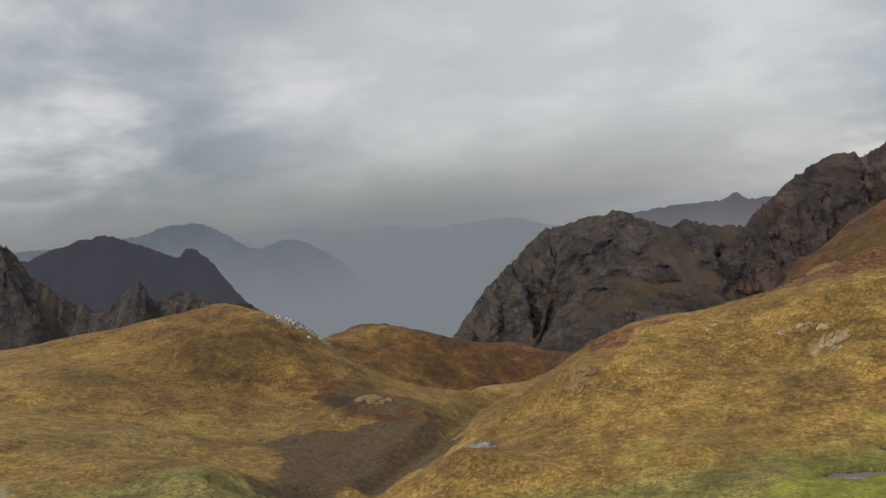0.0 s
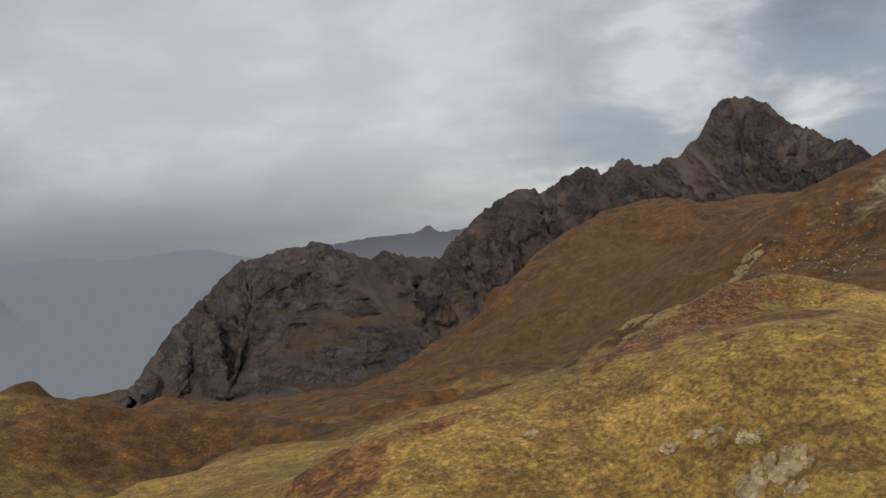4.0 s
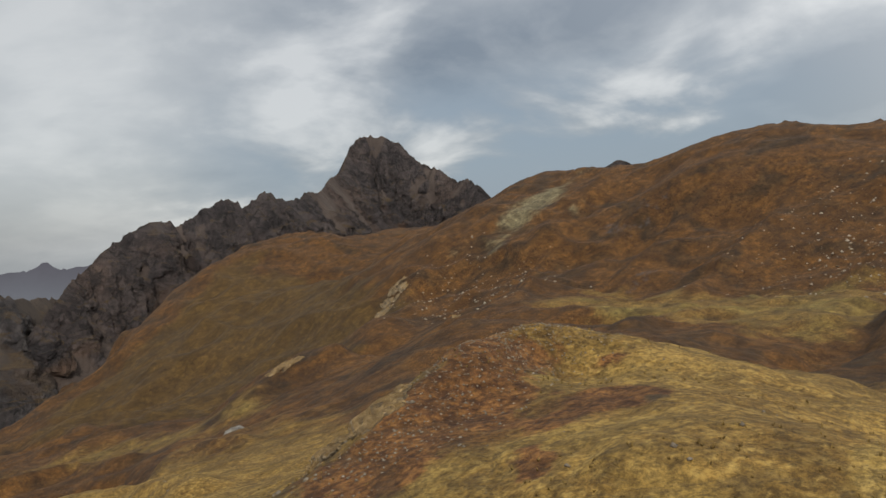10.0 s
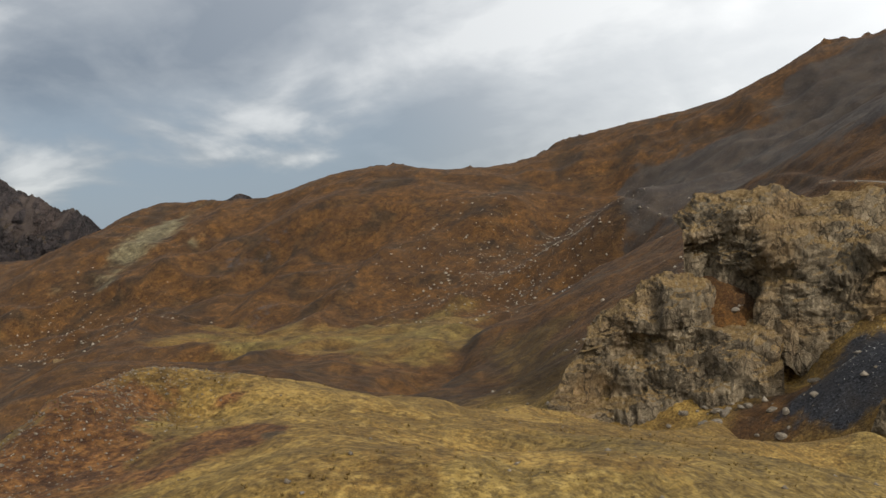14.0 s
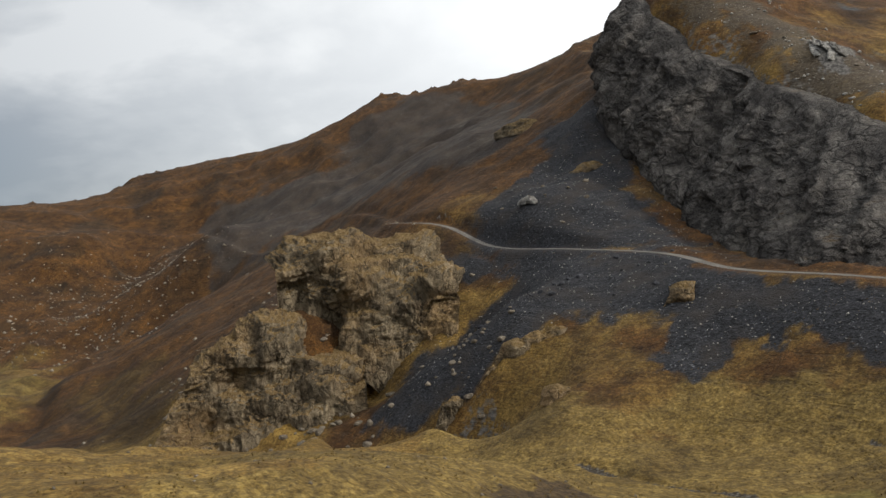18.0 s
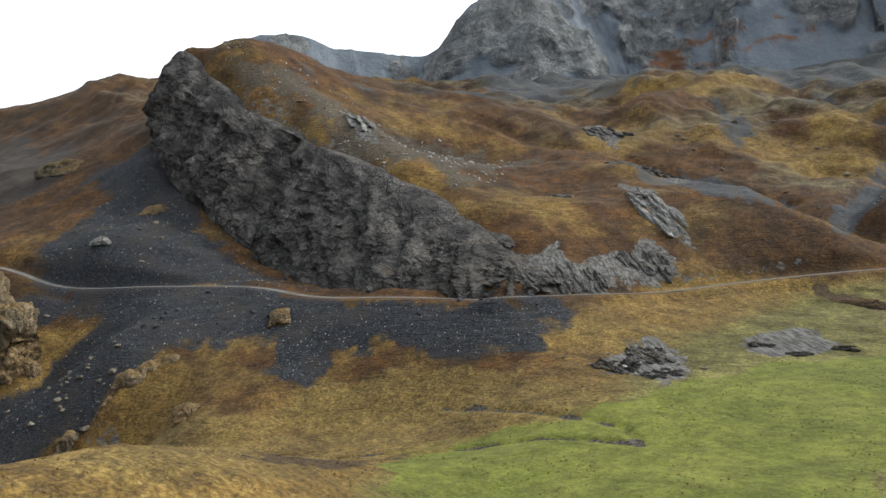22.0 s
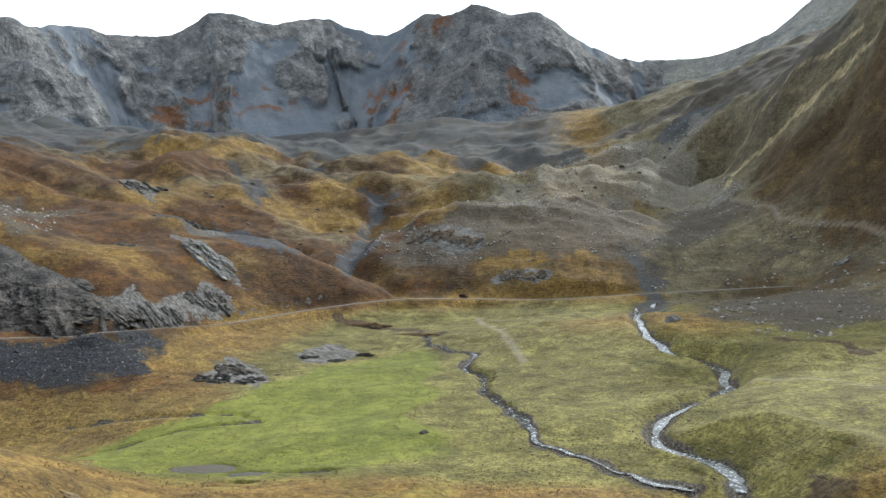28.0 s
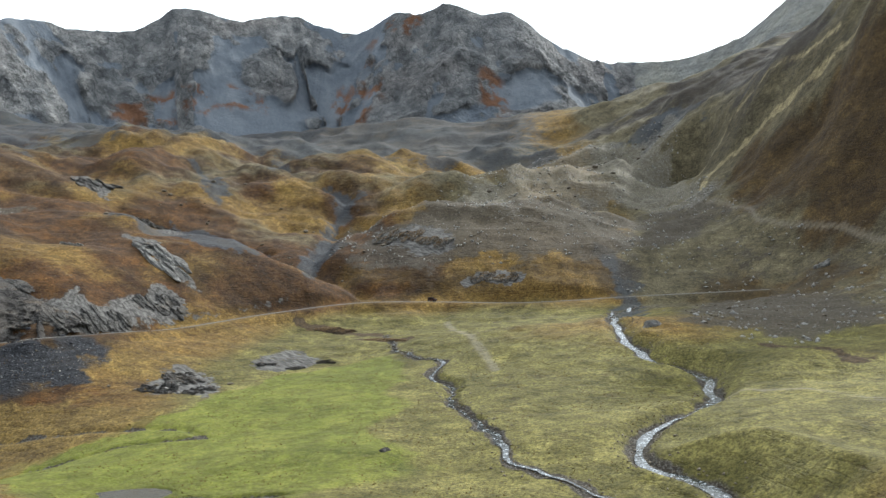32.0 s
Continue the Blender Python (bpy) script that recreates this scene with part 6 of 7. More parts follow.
bluff("large ochre limestone crag with domed top and grey face", [
    [(332, 159, 35), (332, 149, 33), (330, 140, 26), (315, 129, 10), (313, 116, 6), (311, 104, 14), (310, 97, 20)],
    [(331, 159, 38), (331, 149, 37), (329, 140, 32), (319, 128, 17), (317, 115, 13), (315, 102, 23), (314, 95, 25)],
    [(330, 159, 40), (330, 149, 40), (328, 139, 37), (323, 127, 28), (321, 113, 23), (319, 102, 29), (317, 94, 28)],
    [(329, 159, 43), (329, 149, 46), (327, 138, 45), (323, 129, 36), (321, 113, 32), (319, 101, 37), (317, 94, 30)],
    [(340, 159, 45), (340, 147, 55), (339, 132, 55), (338, 117, 52), (335, 102, 48), (334, 94, 40), (333, 90, 31)],
    [(364, 160, 44), (364, 146, 51), (363, 130, 51), (362, 114, 48), (359, 98, 44), (357, 87, 34), (356, 83, 24)],
], CRAG, 1, 2.2)
bluff("broken ochre limestone crag above a dark hollow", [
    [(293, 203, -7), (295, 186, -12), (296, 172, -8), (296, 158, -5), (296, 147, -4), (295, 133, -3)],
    [(301, 199, -2), (302, 185, -4), (303, 172, 0), (303, 157, 3), (303, 145, 4), (302, 133, 2)],
    [(308, 194, 7), (309, 183, 9), (310, 171, 9), (310, 157, 11), (310, 144, 8), (309, 133, 3)],
    [(309, 190, 13), (310, 181, 17), (310, 168, 18), (310, 155, 17), (310, 143, 12), (309, 133, 6)],
    [(322, 189, 14), (323, 177, 25), (323, 164, 28), (323, 152, 26), (323, 141, 18), (322, 131, 7)],
    [(343, 191, 10), (344, 180, 18), (344, 165, 23), (344, 152, 20), (344, 140, 13), (343, 130, 2)],
], CRAG, 3, 2.5, [(306, 186, -3, 6, 8), (309, 175, 10, 5, 4)])
bluff("ochre rock outcrop with upright ribs in brown grass", [
    [(243.7, 108.2, 7.7), (242.3, 102.5, 7.2), (240.2, 94.8, 9.8), (237.5, 86.3, 13.9), (236.0, 82.2, 16.7)],
    [(245.4, 106.5, 11.1), (243.7, 99.9, 13.8), (241.9, 93.7, 15.6), (239.5, 86.0, 18.7), (238.0, 81.9, 19.6)],
    [(245.4, 102.5, 15.7), (244.1, 97.6, 19.4), (242.3, 91.4, 21.6), (240.0, 84.6, 23.5), (238.8, 81.1, 21.3)],
    [(248.8, 99.8, 16.9), (247.7, 95.6, 20.6), (245.8, 89.3, 23.0), (243.5, 82.4, 24.1), (242.5, 79.7, 21.3)],
    [(255.5, 97.5, 12.3), (254.3, 93.2, 16.2), (252.3, 86.7, 18.6), (249.9, 79.6, 19.8), (248.9, 76.8, 17.9)],
], CRAG, 5, 0.7, (), 0.4)
bluff("small layered ochre outcrop beside bare earth", [
    [(245.3, 120.9, -5.8), (244.4, 116.1, -6.3), (243.0, 109.6, -5.3)],
    [(247.1, 119.7, -0.1), (246.2, 115.0, 0.2), (244.9, 108.7, -1.1)],
    [(247.7, 117.5, 5.0), (246.9, 113.4, 7.3), (245.9, 108.7, 3.4)],
    [(251.5, 116.2, 5.6), (250.8, 112.4, 7.2), (249.8, 108.0, 3.3)],
    [(258.4, 114.9, -0.1), (257.7, 111.4, 1.6), (256.7, 106.8, -1.7)],
], CRAG, 6, 0.7, (), 0.4)
bluff("upright pale rock standing in dark scree", [
    [(225.8, 60.7, 23.1), (223.7, 56.7, 22.2), (221.2, 51.9, 23.4)],
    [(227.1, 59.0, 28.1), (225.3, 55.4, 27.9), (223.1, 51.3, 28.4)],
    [(227.0, 56.5, 32.4), (225.6, 53.8, 34.0), (224.1, 51.0, 32.8)],
    [(230.4, 54.4, 33.2), (229.1, 51.8, 34.6), (227.6, 49.1, 33.4)],
    [(236.7, 51.3, 28.8), (235.4, 48.8, 30.2), (233.8, 45.9, 29.2)],
], CRAG, 7, 0.7, (), 0.4)
outcrop(212, 95, (4.5, 3, 3), 40, 7, CRAG, "small ochre rock in the dry grass", sink=0.2)
outcrop(349, 54, (3.4, 2.6, 2.4), 10, 9, PALE_ROCK, "pale boulder resting on dark scree", sink=0.1)
outcrop(480, 10, (14, 9, 7), 30, 10, CRAG, "ochre outcrop on the scree slope", sink=0.5)
outcrop(368, 18, (6, 4, 4), 70, 11, CRAG, "pale outcrop amid the dark scree", sink=0.4)
slab_outcrop(170, 0, 12, 11, -35, 12, SLAB_ROCK, "slabby grey outcrop above the road bend", 23, 14, 1.53, 0.52)
slab_outcrop(156, -14, 9, 9, -35, 13, SLAB_ROCK, "dark slabby outcrop beside the road", 18, 14, 1.36, 0.52)
slab_outcrop(192, -10, 13, 8, -35, 14, SLAB_ROCK, "tilted grey slabs at the cliff end", 18, 14, 1.53, 0.6)
slab_outcrop(303, -56, 14, 6, -38, 15, PALE_ROCK, "pale slabs breaking through the grass", 14, 14, 1.53, 0.6)
slab_outcrop(194, -62, 5, 3, -40, 16, PALE_ROCK, "pale rock in rust-brown grass", 9, 14, 1.19, 0.52)
slab_outcrop(164, -80, 22, 7, -35, 17, PALE_ROCK, "tilted pale limestone slabs in brown grass", 22, 16, 1.19, 0.6, 0.3)
slab_outcrop(115, 20, 7, 6, -30, 19, SLAB_ROCK, "grey broken rock rib at the meadow edge", 26, 16, 1.19, 0.45, 0.22)
slab_outcrop(117, 15, 6, 5, -40, 70, SLAB_ROCK, "broken grey rocks of a rib above the meadow", 26, 20, 0.7, 0.34, 0.15)
slab_outcrop(105, 30, 6, 5, -15, 71, SLAB_ROCK, "broken grey rocks of a rib above the meadow", 26, 20, 0.7, 0.34, 0.15)
slab_outcrop(115, 31, 6, 5, 10, 72, SLAB_ROCK, "broken grey rocks of a rib above the meadow", 26, 20, 0.7, 0.34, 0.15)
slab_outcrop(121, 32, 4, 3.5, 15, 20, SLAB_ROCK, "grey broken rocks at the meadow edge", 13, 16, 0.85, 0.38, 0.25)
slab_outcrop(98, -12, 4.5, 2.4, -10, 21, SLAB_ROCK, "low grey rock at the meadow edge", 11, 16, 0.85, 0.38, 0.3)
slab_outcrop(87, -9, 3.8, 2.2, 5, 22, SLAB_ROCK, "low grey rock at the meadow edge", 10, 16, 0.85, 0.38, 0.3)
slab_outcrop(79, -20, 4.8, 2, 8, 23, CLIFF, "dark slate rock at the meadow edge", 10, 16, 0.85, 0.38, 0.35)
slab_outcrop(72, -169, 10, 13, 75, 26, KNOLL_ROCK, "grey rock face on the knoll", 19, 10, 1.7, 0.68)
slab_outcrop(52, -160, 7, 8, 80, 27, KNOLL_ROCK, "grey rock face on the knoll", 13, 10, 1.7, 0.68)
slab_outcrop(22, -131, 6, 11, 80, 28, KNOLL_ROCK, "grey rock face above the road", 16, 10, 1.7, 0.6)
slab_outcrop(150, -46, 9, 9, -35, 29, SLAB_ROCK, "dark broken rocks above the road", 18, 14, 1.36, 0.52)
slab_outcrop(-122, -108, 4, 3, 20, 30, PALE_ROCK, "pale boulders on the stony slope", 7, 14, 1.53, 0.68)
slab_outcrop(250, -190, 16, 12, -30, 31, SLAB_ROCK, "grey ribs of rock on the hummocky slope", 15, 14, 1.87, 0.68, 0.25)
slab_outcrop(200, -156, 14, 9, -30, 32, SLAB_ROCK, "grey ribs of rock on the hummocky slope", 13, 14, 1.7, 0.68, 0.25)
outcrop(91, -73, (11, 4, 2.2), 5, 24, EARTH_BANK, "dark rounded earth bank in the pasture", sink=0.45, name="earth_bank")
outcrop(63, -52, (9, 3.5, 2.0), -10, 25, EARTH_BANK, "dark eroded earth bank above the brook", sink=0.45, name="earth_bank")
outcrop(-33, -8, (2.6, 1.9, 1.9), 15, 31, PALE_ROCK, "large pale boulder beside the stream", sink=0.15, name="boulder")
outcrop(39, 95, (1.2, 0.9, 0.7), 60, 32, CLIFF, "dark stone lying in the green meadow", sink=0.15, name="boulder")
slab_outcrop(97, 214, 9, 2.2, 8, 36, CRAG, "ochre and grey rock edge on the side of the mound", 12, 18, 0.8, 0.55, 0.22)
slab_outcrop(662, 833, 36, 11, -15, 33, CRAG, "pale broken rock slabs on the brown slope", 34, 20, 1.8, 1.5, 0.13)
slab_outcrop(560, 640, 30, 5, 40, 34, CRAG, "narrow rib of pale rock on the slope", 22, 20, 1.3, 1.1, 0.13)
slab_outcrop(360, 608, 26, 5, 10, 35, CRAG, "pale rock rim on the grass slope", 20, 20, 1.2, 1.0, 0.13)
outcrop(258, 508, (5.5, 4, 5), 30, 36, PALE_ROCK, "lone pale boulder on the pasture", sink=0.2, name="boulder")
slab_outcrop(78, 167, 5.5, 3.2, 20, 60, FLAT_ROCK, "flat broken pale rock showing through the grass", 20, 4, 0.5, 0.12, 0.2)
slab_outcrop(79, 172, 2, 1.2, 50, 61, FLAT_ROCK, "flat broken pale rock showing through the grass", 9, 4, 0.35, 0.10, 0.2)
slab_outcrop(77, 177, 2.8, 1.4, 80, 62, FLAT_ROCK, "flat broken pale rock showing through the grass", 9, 4, 0.35, 0.10, 0.2)
slab_outcrop(62, 192, 1.2, 0.8, 110, 63, FLAT_ROCK, "flat broken pale rock showing through the grass", 9, 4, 0.35, 0.10, 0.2)
slab_outcrop(73, 179, 1.3, 0.7, 140, 64, FLAT_ROCK, "flat broken pale rock showing through the grass", 9, 4, 0.35, 0.10, 0.2)
slab_outcrop(-60, 311, 7, 1.6, -25, 41, CRAG, "pale rocky rim at the hill top", 12, 18, 0.6, 0.5, 0.16)
slab_outcrop(-26, 253, 8, 5, -30, 43, CRAG, "brown broken rock band on the hillside", 22, 18, 0.9, 0.6, 0.16)
slab_outcrop(27, 175, 6, 2.2, 60, 45, CRAG, "ochre rock edge above the gully", 11, 16, 0.7, 0.5, 0.25)
outcrop(3, 150, (2.2, 1.6, 1.3), 30, 46, PALE_ROCK, "pale rock at the edge of the gully", sink=0.3)
outcrop(-24, 140, (3.2, 2.2, 2.0), 30, 47, PALE_ROCK, "pale rock in the stream gully", sink=0.3)
outcrop(-16, 146, (2.6, 1.8, 1.6), 80, 48, PALE_ROCK, "pale rock in the stream gully", sink=0.3)
slab_outcrop(86, 221, 5, 2.2, 15, 49, CRAG, "ochre rock rib on the side of the mound", 9, 18, 0.8, 0.5, 0.25)
outcrop(745, -318, (10, 7, 22), 0, 51, CIRQUE, "rock tooth on the skyline", sink=0.3, z=250)


# ---- boulders and stones ----
def stone_mesh(seed, material, detail=2):
    bm = bmesh.new()
    bmesh.ops.create_icosphere(bm, subdivisions=detail, radius=1.0)
    rs = np.random.RandomState(seed)
    cuts = rs.normal(size=(7, 3))
    cuts /= np.linalg.norm(cuts, axis=1)[:, None]
    for v in bm.verts:
        p = np.array(v.co)
        for c, h in zip(cuts, (0.62, 0.7, 0.58, 0.75, 0.66, 0.6, 0.7)):
            over = p @ c - h
            if over > 0:
                p = p - c * over * 0.9
        v.co = p * np.array([1.0, 0.8, 0.62])
    me = bpy.data.meshes.new("boulder")
    bm.to_mesh(me)
    bm.free()
    me.materials.append(material)
    return me


def boulders():
    rs = np.random.RandomState(4)
    pale = [stone_mesh(s, BOULDER) for s in range(6)]
    dark = [stone_mesh(s + 10, SLATE) for s in range(5)]
    fields = [  # x, y, spread, count, smallest, largest, meshes, words, group
        (290, 152, 26, 60, 0.5, 2.4, pale, "pale limestone boulder fallen below the crag", "boulders below the crag"),
        (262, 108, 18, 36, 0.5, 1.8, pale, "pale boulder lying at the foot of scree", "boulders below the crag"),
        (255, 62, 26, 26, 0.4, 1.5, dark, "slate block on the dark scree", "blocks on the scree"),
        (170, 26, 16, 26, 0.4, 1.3, dark, "slate block on the dark scree below the road", "blocks on the scree"),
        (345, 40, 26, 18, 0.5, 1.6, pale, "pale boulder on the dark scree slope", "blocks on the scree"),
        (118, 24, 12, 18, 0.4, 1.3, pale, "grey boulder beside the broken rib", "boulders by the meadow"),
        (-75, -30, 22, 26, 0.4, 1.3, pale, "pale stone on the shaded stony slope", "stones on the slope"),
        (-80, -70, 25, 22, 0.5, 1.6, pale, "pale boulder on the stony slope", "stones on the slope"),
        (-60, -390, 60, 34, 1.0, 3.2, pale, "pale boulder of the moraine below the pass", "boulders of the moraine"),
        (0, -290, 50, 20, 0.8, 2.2, pale, "pale boulder on the moraine knoll", "boulders of the moraine"),
        (190, -200, 70, 26, 0.8, 2.4, pale, "pale boulder on the hummocky pasture", "boulders of the moraine"),
        (110, -150, 25, 14, 0.7, 2.0, pale, "pale boulder in the dry side valley", "boulders of the moraine"),
        (300, -70, 35, 16, 0.6, 1.8, pale, "grey stone on the slope above the cliff", "stones on the slope"),
    ]
    for x, y, spread, count, small, large, meshes, words, group in fields:
        px, py = x + spread * rs.normal(size=count) * 0.6, y + spread * rs.normal(size=count) * 0.6
        pz = height(px, py)
        for i in range(count):
            size = small + (large - small) * rs.rand() ** 2.2
            ob = new("boulder", meshes[rs.randint(len(meshes))])
            ob.matrix_world = pose(px[i], py[i], pz[i] + 0.15 * size, rs.uniform(-15, 15), rs.uniform(-15, 15), rs.uniform(0, 360)) @ Matrix.Diagonal((size, size * rs.uniform(0.7, 1.1), size * rs.uniform(0.7, 1.1), 1))
            tagged(ob, words, "boulder", group)


boulders()


def pebbles(name, px, py, small, large, material, label, seed, power=3.0):
    """Many small stones, too many to count, in one mesh."""
    rs = np.random.RandomState(seed)
    n = len(px)
    base = np.array([(1, 0, 0), (-1, 0, 0), (0, 1, 0), (0, -1, 0), (0, 0, 1), (0, 0, -1)], float)
    tri = np.array([(0, 2, 4), (2, 1, 4), (1, 3, 4), (3, 0, 4), (2, 0, 5), (1, 2, 5), (3, 1, 5), (0, 3, 5)])
    size = small + (large - small) * rs.rand(n) ** power
    turn = rs.rand(n) * 6.283
    v = base[None] * (rs.uniform(0.5, 1.1, (n, 6, 1))) * size[:, None, None] * np.array([1, 0.8, 0.6])
    v += rs.normal(size=v.shape) * 0.12 * size[:, None, None]
    c, s = np.cos(turn)[:, None], np.sin(turn)[:, None]
    x, y = v[..., 0] * c - v[..., 1] * s, v[..., 0] * s + v[..., 1] * c
    v = np.stack([x + px[:, None], y + py[:, None], v[..., 2] + (height(px, py) + 0.12 * size)[:, None]], -1).reshape(-1, 3)
    f = (tri[None] + (np.arange(n) * 6)[:, None, None]).reshape(-1, 3)
    me = bpy.data.meshes.new(name)
    me.vertices.add(len(v))
    me.vertices.foreach_set("co", v.astype(np.float32).ravel())
    me.loops.add(f.size)
    me.loops.foreach_set("vertex_index", f.astype(np.int32).ravel())
    me.polygons.add(len(f))
    me.polygons.foreach_set("loop_start", np.arange(0, f.size, 3, dtype=np.int32))
    me.update(calc_edges=True)
    me.materials.append(material)
    return tagged(new(name, me), label, "stones", kind="stuff")


def within_points(rs, outline, dense):
    """Points strewn inside an outline, so many to the square metre."""
    lo, hi = np.min(outline, 0), np.max(outline, 0)
    q = lo + (hi - lo) * rs.rand(int(min(6000, (hi - lo).prod() * dense)), 2)
    return q[within(q[:, 0], q[:, 1], outline) > 0]


def strewn():
    rs = np.random.RandomState(9)

    def about(line, spread, n):
        p = np.array(line, float)[:, :2]
        i = rs.randint(0, len(p) - 1, n)
        t = rs.rand(n)[:, None]
        q = p[i] * (1 - t) + p[i + 1] * t
        return (q + rs.normal(size=(n, 2)) * spread).T

    scree = [c for c in COVER if c[0] == "scree"]
    xs, ys = zip(*[about(c[2], c[1] * 0.55, int(60 + 14 * c[1] * len(c[2]))) for c in scree])
    pebbles("scree_stones", np.concatenate(xs), np.concatenate(ys), 0.08, 0.6, SLATE, "loose dark slate stones of the scree", 1)
    pale = [within_points(rs, o, 0.2) for kind, most, soft, o in PATCHES if kind == "scree"]
    q = np.concatenate(pale)
    pebbles("scree_chips", q[:, 0], q[:, 1], 0.07, 0.5, PALE_STONE, "pale loose stones lying on the dark scree", 7, 3.5)
    xs, ys = zip(*[about(c[2], c[1] * 0.6, int((130 if c[0] == "pale" else 45) * c[1])) for c in COVER if c[0][:5] in ("pale", "stony")])
    for kind, most, soft, outline in PATCHES:
        if kind in ("pale", "stony"):
            lo, hi = np.min(outline, 0), np.max(outline, 0)
            n = int(min(6000, (hi - lo).prod() * (0.22 if kind == "pale" else 0.10 * most)))
            q = lo + (hi - lo) * rs.rand(n, 2)
            q = q[(within(q[:, 0], q[:, 1], outline) > -soft) & (fbm(q[:, 0], q[:, 1], 14, 3, 2) > -0.25)]
            xs, ys = (*xs, q[:, 0]), (*ys, q[:, 1])
    pebbles("moraine_stones", np.concatenate(xs), np.concatenate(ys), 0.15, 1.5, PALE_STONE, "pale loose stones of moraine and hill tops", 2)
    xs, ys = zip(about(WEST[WEST[:, 1] < 130], 2.6, 2600), about(EAST, 1.7, 1200))
    pebbles("stream_stones", np.concatenate(xs), np.concatenate(ys), 0.10, 0.6, BOULDER, "wet pale stones lying in the stream beds", 3)
    far = [(690, 300), (760, 330), (830, 250), (870, 330), (780, 420), (700, 230)]
    xs, ys = zip(about(far, 55, 1500), about([(600, 640), (660, 720), (720, 800)], 40, 700), about([(330, 150), (390, 170), (440, 160)], 30, 500))
    pebbles("slope_stones", np.concatenate(xs), np.concatenate(ys), 0.4, 2.6, BOULDER, "pale stones strewn over the rust-brown slope", 5, 3.5)
    x, y = about([(88, 206), (104, 210), (122, 214), (131, 212)], 4.0, 2200)
    pebbles("mound_stones", x, y, 0.05, 0.30, BOULDER, "small pale stones on top of the mound", 6, 3.0)
    n = 9000
    a, r = np.radians(rs.uniform(-35, 215, n)), 40 + 420 * rs.rand(n) ** 0.8
    x, y = 20 + r * np.sin(a), 160 + r * np.cos(a)
    keep = (fbm(x, y, 40, 3, 2) > 0.05) & (within(x, y, MEADOW) < 0)
    pebbles("field_stones", x[keep], y[keep], 0.07, 0.55, BOULDER, "scattered pale stones in the grass", 4, 4.0)


strewn()


def tussocks():
    """Coarse grass tufts on the ground that the flight passes nearest."""
    rs = np.random.RandomState(21)
    n = 26000
    a, r = np.radians(rs.uniform(-40, 210, n)), 18 + 190 * rs.rand(n) ** 0.75
    x, y = 20 + r * np.sin(a), 160 + r * np.cos(a)
    keep = fbm(x, y, 11, 3, 4) + 0.25 * rs.normal(size=n) > 0.0
    x, y = x[keep], y[keep]
    n = len(x)
    z = height(x, y)
    blades = 5
    size = rs.uniform(0.10, 0.30, n)
    v = np.zeros((n, blades, 3, 3))
    for b in range(blades):
        t = rs.rand(n) * 6.283
        o = rs.uniform(0.0, 0.5, n) * size
        lean, tall, wide = rs.uniform(0.4, 1.1, n) * size, size * rs.uniform(0.7, 1.3, n), 0.28 * size
        cx, cy = x + o * np.cos(t), y + o * np.sin(t)
        v[:, b, 0] = np.stack([cx - wide * np.sin(t), cy + wide * np.cos(t), z - 0.03], 1)
        v[:, b, 1] = np.stack([cx + wide * np.sin(t), cy - wide * np.cos(t), z - 0.03], 1)
        v[:, b, 2] = np.stack([cx + lean * np.cos(t), cy + lean * np.sin(t), z + tall], 1)
    v = v.reshape(-1, 3)
    me = bpy.data.meshes.new("grass_tussocks")
    me.vertices.add(len(v))
    me.vertices.foreach_set("co", v.astype(np.float32).ravel())
    me.loops.add(len(v))
    me.loops.foreach_set("vertex_index", np.arange(len(v), dtype=np.int32))
    me.polygons.add(len(v) // 3)
    me.polygons.foreach_set("loop_start", np.arange(0, len(v), 3, dtype=np.int32))
    me.update(calc_edges=True)
    m = Mat("dry_tussock", 0.95)
    c = m.mix(m.span(m.noise(9, 5, 0.6), 0.35, 0.7), (0.10, 0.060, 0.016), (0.17, 0.112, 0.034))
    me.materials.append(m.done(m.mix(m.math("MULTIPLY", m.island(), 0.5), c, (0.075, 0.056, 0.016))))
    return tagged(new("grass_tussocks", me), "coarse dry grass tussocks on the slopes", "grass", kind="stuff")


tussocks()


# ---- the off-road car on the road ----
def plain(name, colour, rough=0.5, metal=0.0, grain=0.02):
    m = Mat(name, rough)
    m.b.inputs["Metallic"].default_value = metal
    n = m.noise(0.4, 4)
    return m.done(m.mix(m.span(n, 0.4, 0.7), colour, tuple(v * 0.8 for v in colour)), m.bump(n, 0.1, grain))


def box(name, size, at, material, parent, label="", bevel=0.04, taper=1.0):
    bm = bmesh.new()
    bmesh.ops.create_cube(bm, size=1.0)
    for v in bm.verts:
        k = taper if v.co.z > 0 else 1.0
        v.co = Vector((v.co.x * size[0] * k, v.co.y * size[1] * (0.5 + 0.5 * k), v.co.z * size[2]))
    bmesh.ops.bevel(bm, geom=bm.edges[:], offset=bevel, segments=2, affect="EDGES")
    me = bpy.data.meshes.new(name)
    bm.to_mesh(me)
    bm.free()
    me.materials.append(material)
    ob = part(name, me, parent, label)
    ob.location = at
    return ob


def wheel_mesh(name, radius, width, material):
    bm = bmesh.new()
    bmesh.ops.create_cone(bm, cap_ends=True, segments=20, radius1=radius, radius2=radius, depth=width)
    bmesh.ops.bevel(bm, geom=[e for e in bm.edges if len(e.link_faces) == 2 and e.calc_face_angle() > 1], offset=0.04, segments=2, affect="EDGES")
    me = bpy.data.meshes.new(name)
    bm.to_mesh(me)
    bm.free()
    me.materials.append(material)
    return me


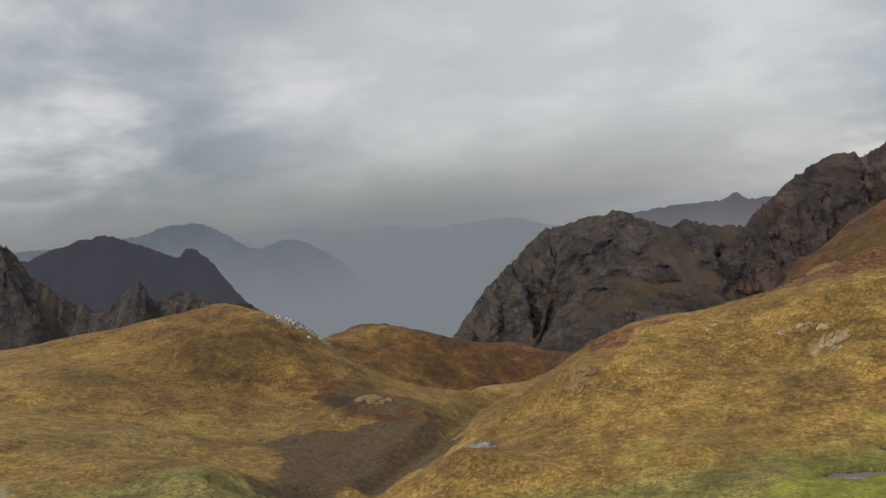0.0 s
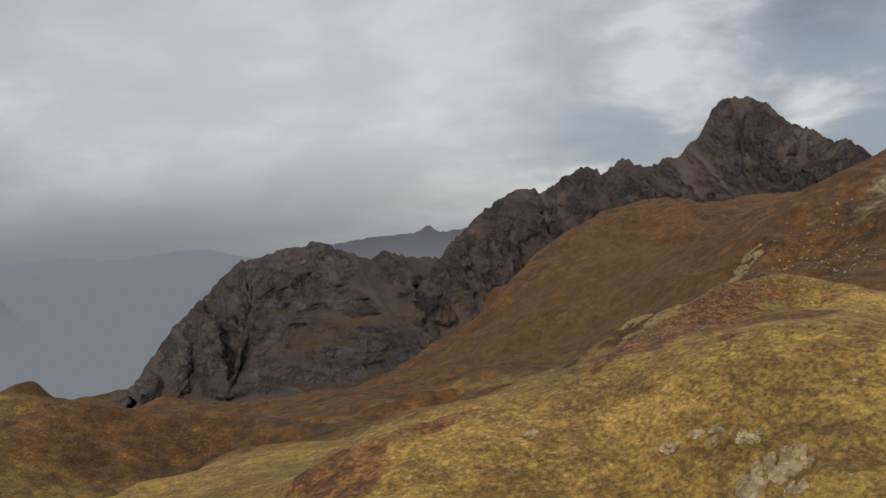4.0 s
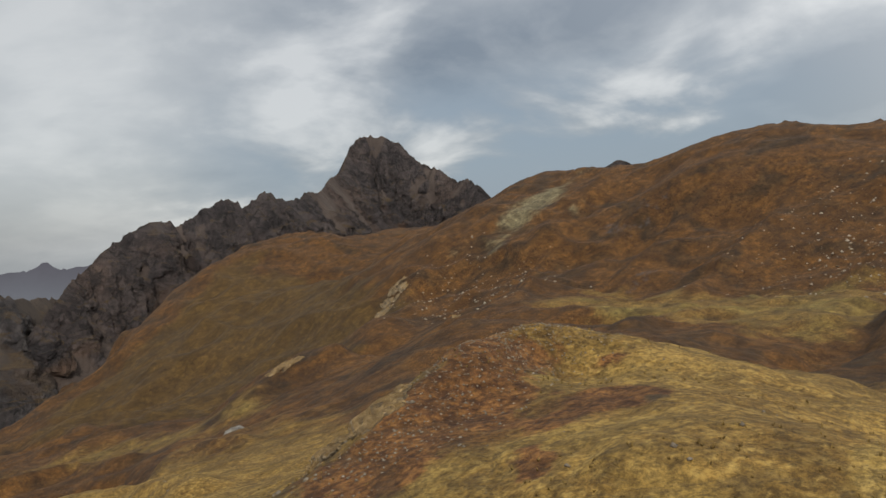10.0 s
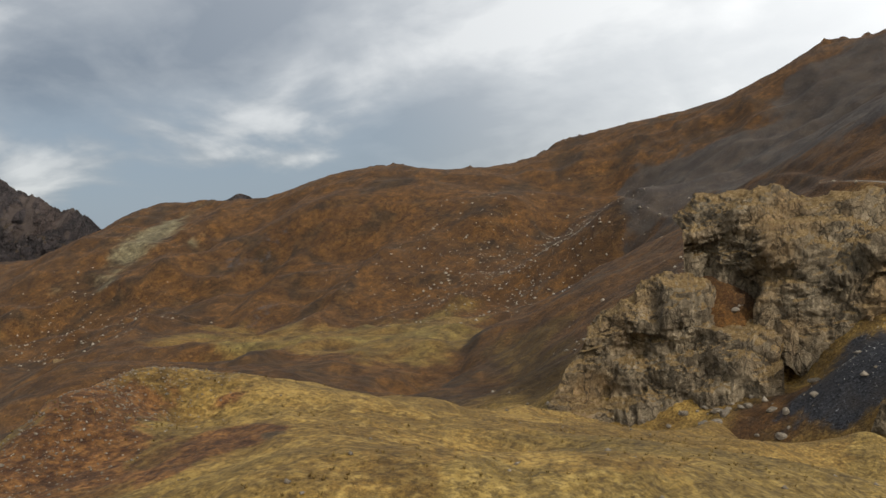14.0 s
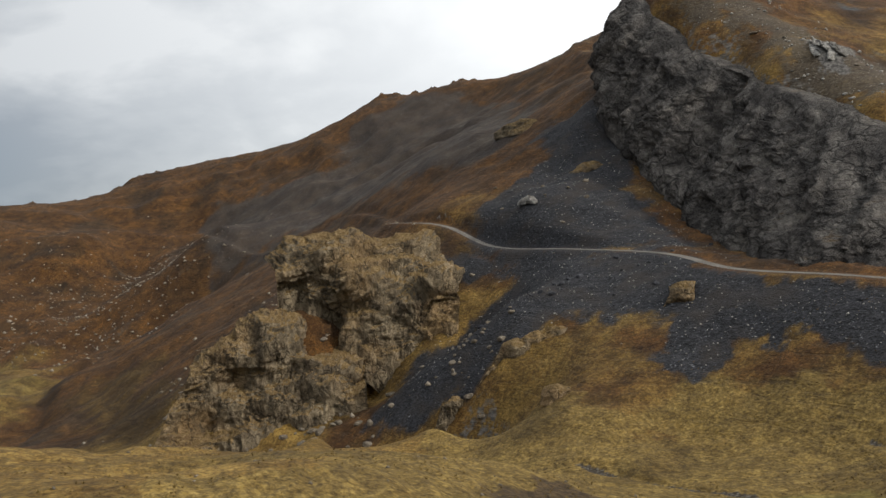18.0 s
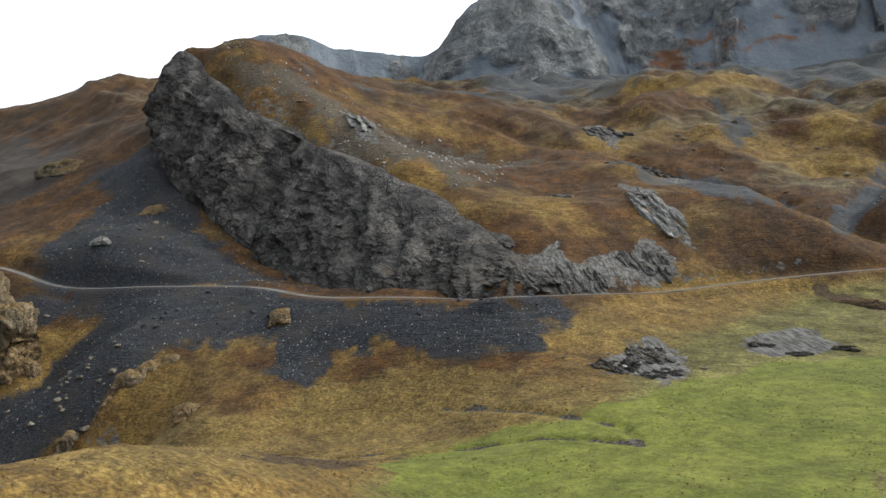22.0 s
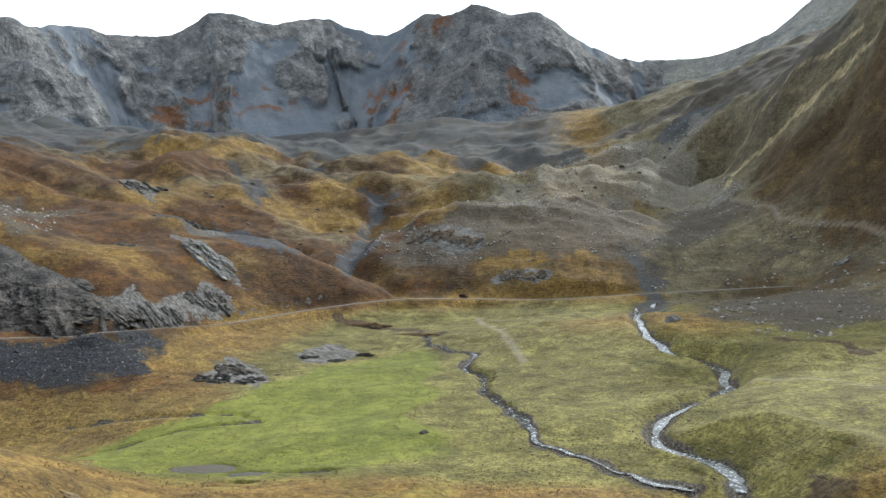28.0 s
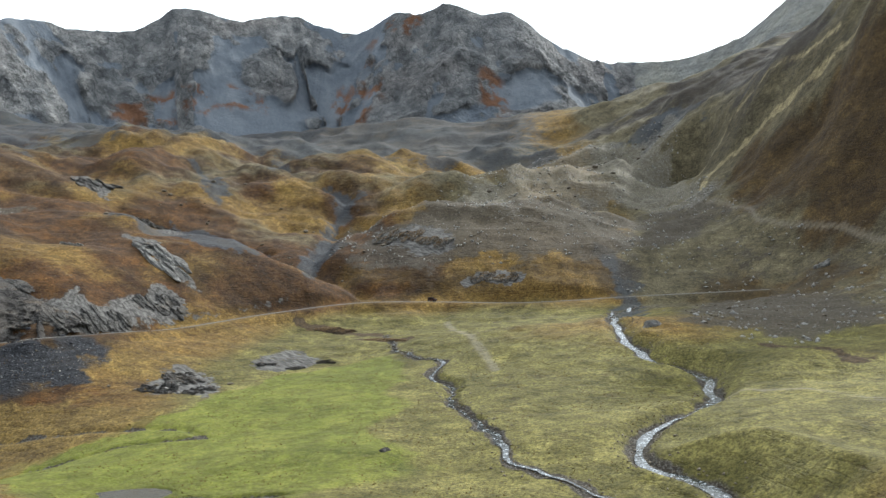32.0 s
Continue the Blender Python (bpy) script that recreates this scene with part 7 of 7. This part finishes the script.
def off_road_car(x, y, heading):
    paint, dark, glass = plain("dark_maroon_paint", (0.045, 0.016, 0.016), 0.35), plain("black_rubber", (0.02, 0.02, 0.02), 0.8), plain("dark_glass", (0.015, 0.018, 0.02), 0.08)
    steel, lamp = plain("pale_steel", (0.35, 0.35, 0.35), 0.4, 0.6), plain("lamp_glass", (0.5, 0.48, 0.42), 0.15)
    car = tagged(new("off_road_car"), "dark maroon off-road car parked on the gravel road", "car")
    box("body", (4.3, 1.75, 0.72), (0, 0, 0.86), paint, car, bevel=0.10)
    box("bonnet", (1.25, 1.6, 0.16), (1.4, 0, 1.28), paint, car, bevel=0.06)
    box("cabin", (2.7, 1.66, 0.72), (-0.65, 0, 1.54), paint, car, bevel=0.08, taper=0.9)
    box("roof", (2.42, 1.56, 0.07), (-0.65, 0, 1.93), dark, car, "black roof panel", bevel=0.03)
    box("windscreen", (0.05, 1.42, 0.46), (0.70, 0, 1.56), glass, car, "dark glass windscreen", bevel=0.01)
    box("rear_window", (0.05, 1.36, 0.42), (-2.0, 0, 1.58), glass, car, "dark glass rear window", bevel=0.01)
    for side in (-1, 1):
        for k, wx in enumerate((0.15, -0.75, -1.55)):
            box("side_window", (0.72, 0.04, 0.42), (wx, side * 0.83, 1.58), glass, car, "dark glass side window", bevel=0.01)
        box("headlight", (0.06, 0.26, 0.2), (2.16, side * 0.62, 0.98), lamp, car, "clear headlight", bevel=0.02)
        box("mirror", (0.10, 0.22, 0.16), (0.62, side * 1.02, 1.42), dark, car, bevel=0.02)
        for wx in (1.35, -1.35):
            tyre = part("wheel", wheel_mesh("wheel", 0.40, 0.26, dark), car)
            tyre.matrix_local = Matrix.Translation((wx, side * 0.80, 0.40)) @ Euler((math.pi / 2, 0, 0)).to_matrix().to_4x4()
            rim = part("rim", wheel_mesh("rim", 0.23, 0.28, steel), tyre, "pale steel rim")
            rim.location = (0, 0, 0)
    box("bumper", (0.16, 1.7, 0.2), (2.2, 0, 0.66), dark, car, "black front bumper", bevel=0.04)
    box("bumper", (0.16, 1.7, 0.2), (-2.2, 0, 0.66), dark, car, "black rear bumper", bevel=0.04)
    car.matrix_world = pose(x, y, ground_at(x, y) + 0.10, 0, 0, heading)
    return car


off_road_car(50.5, -112.5, 150)
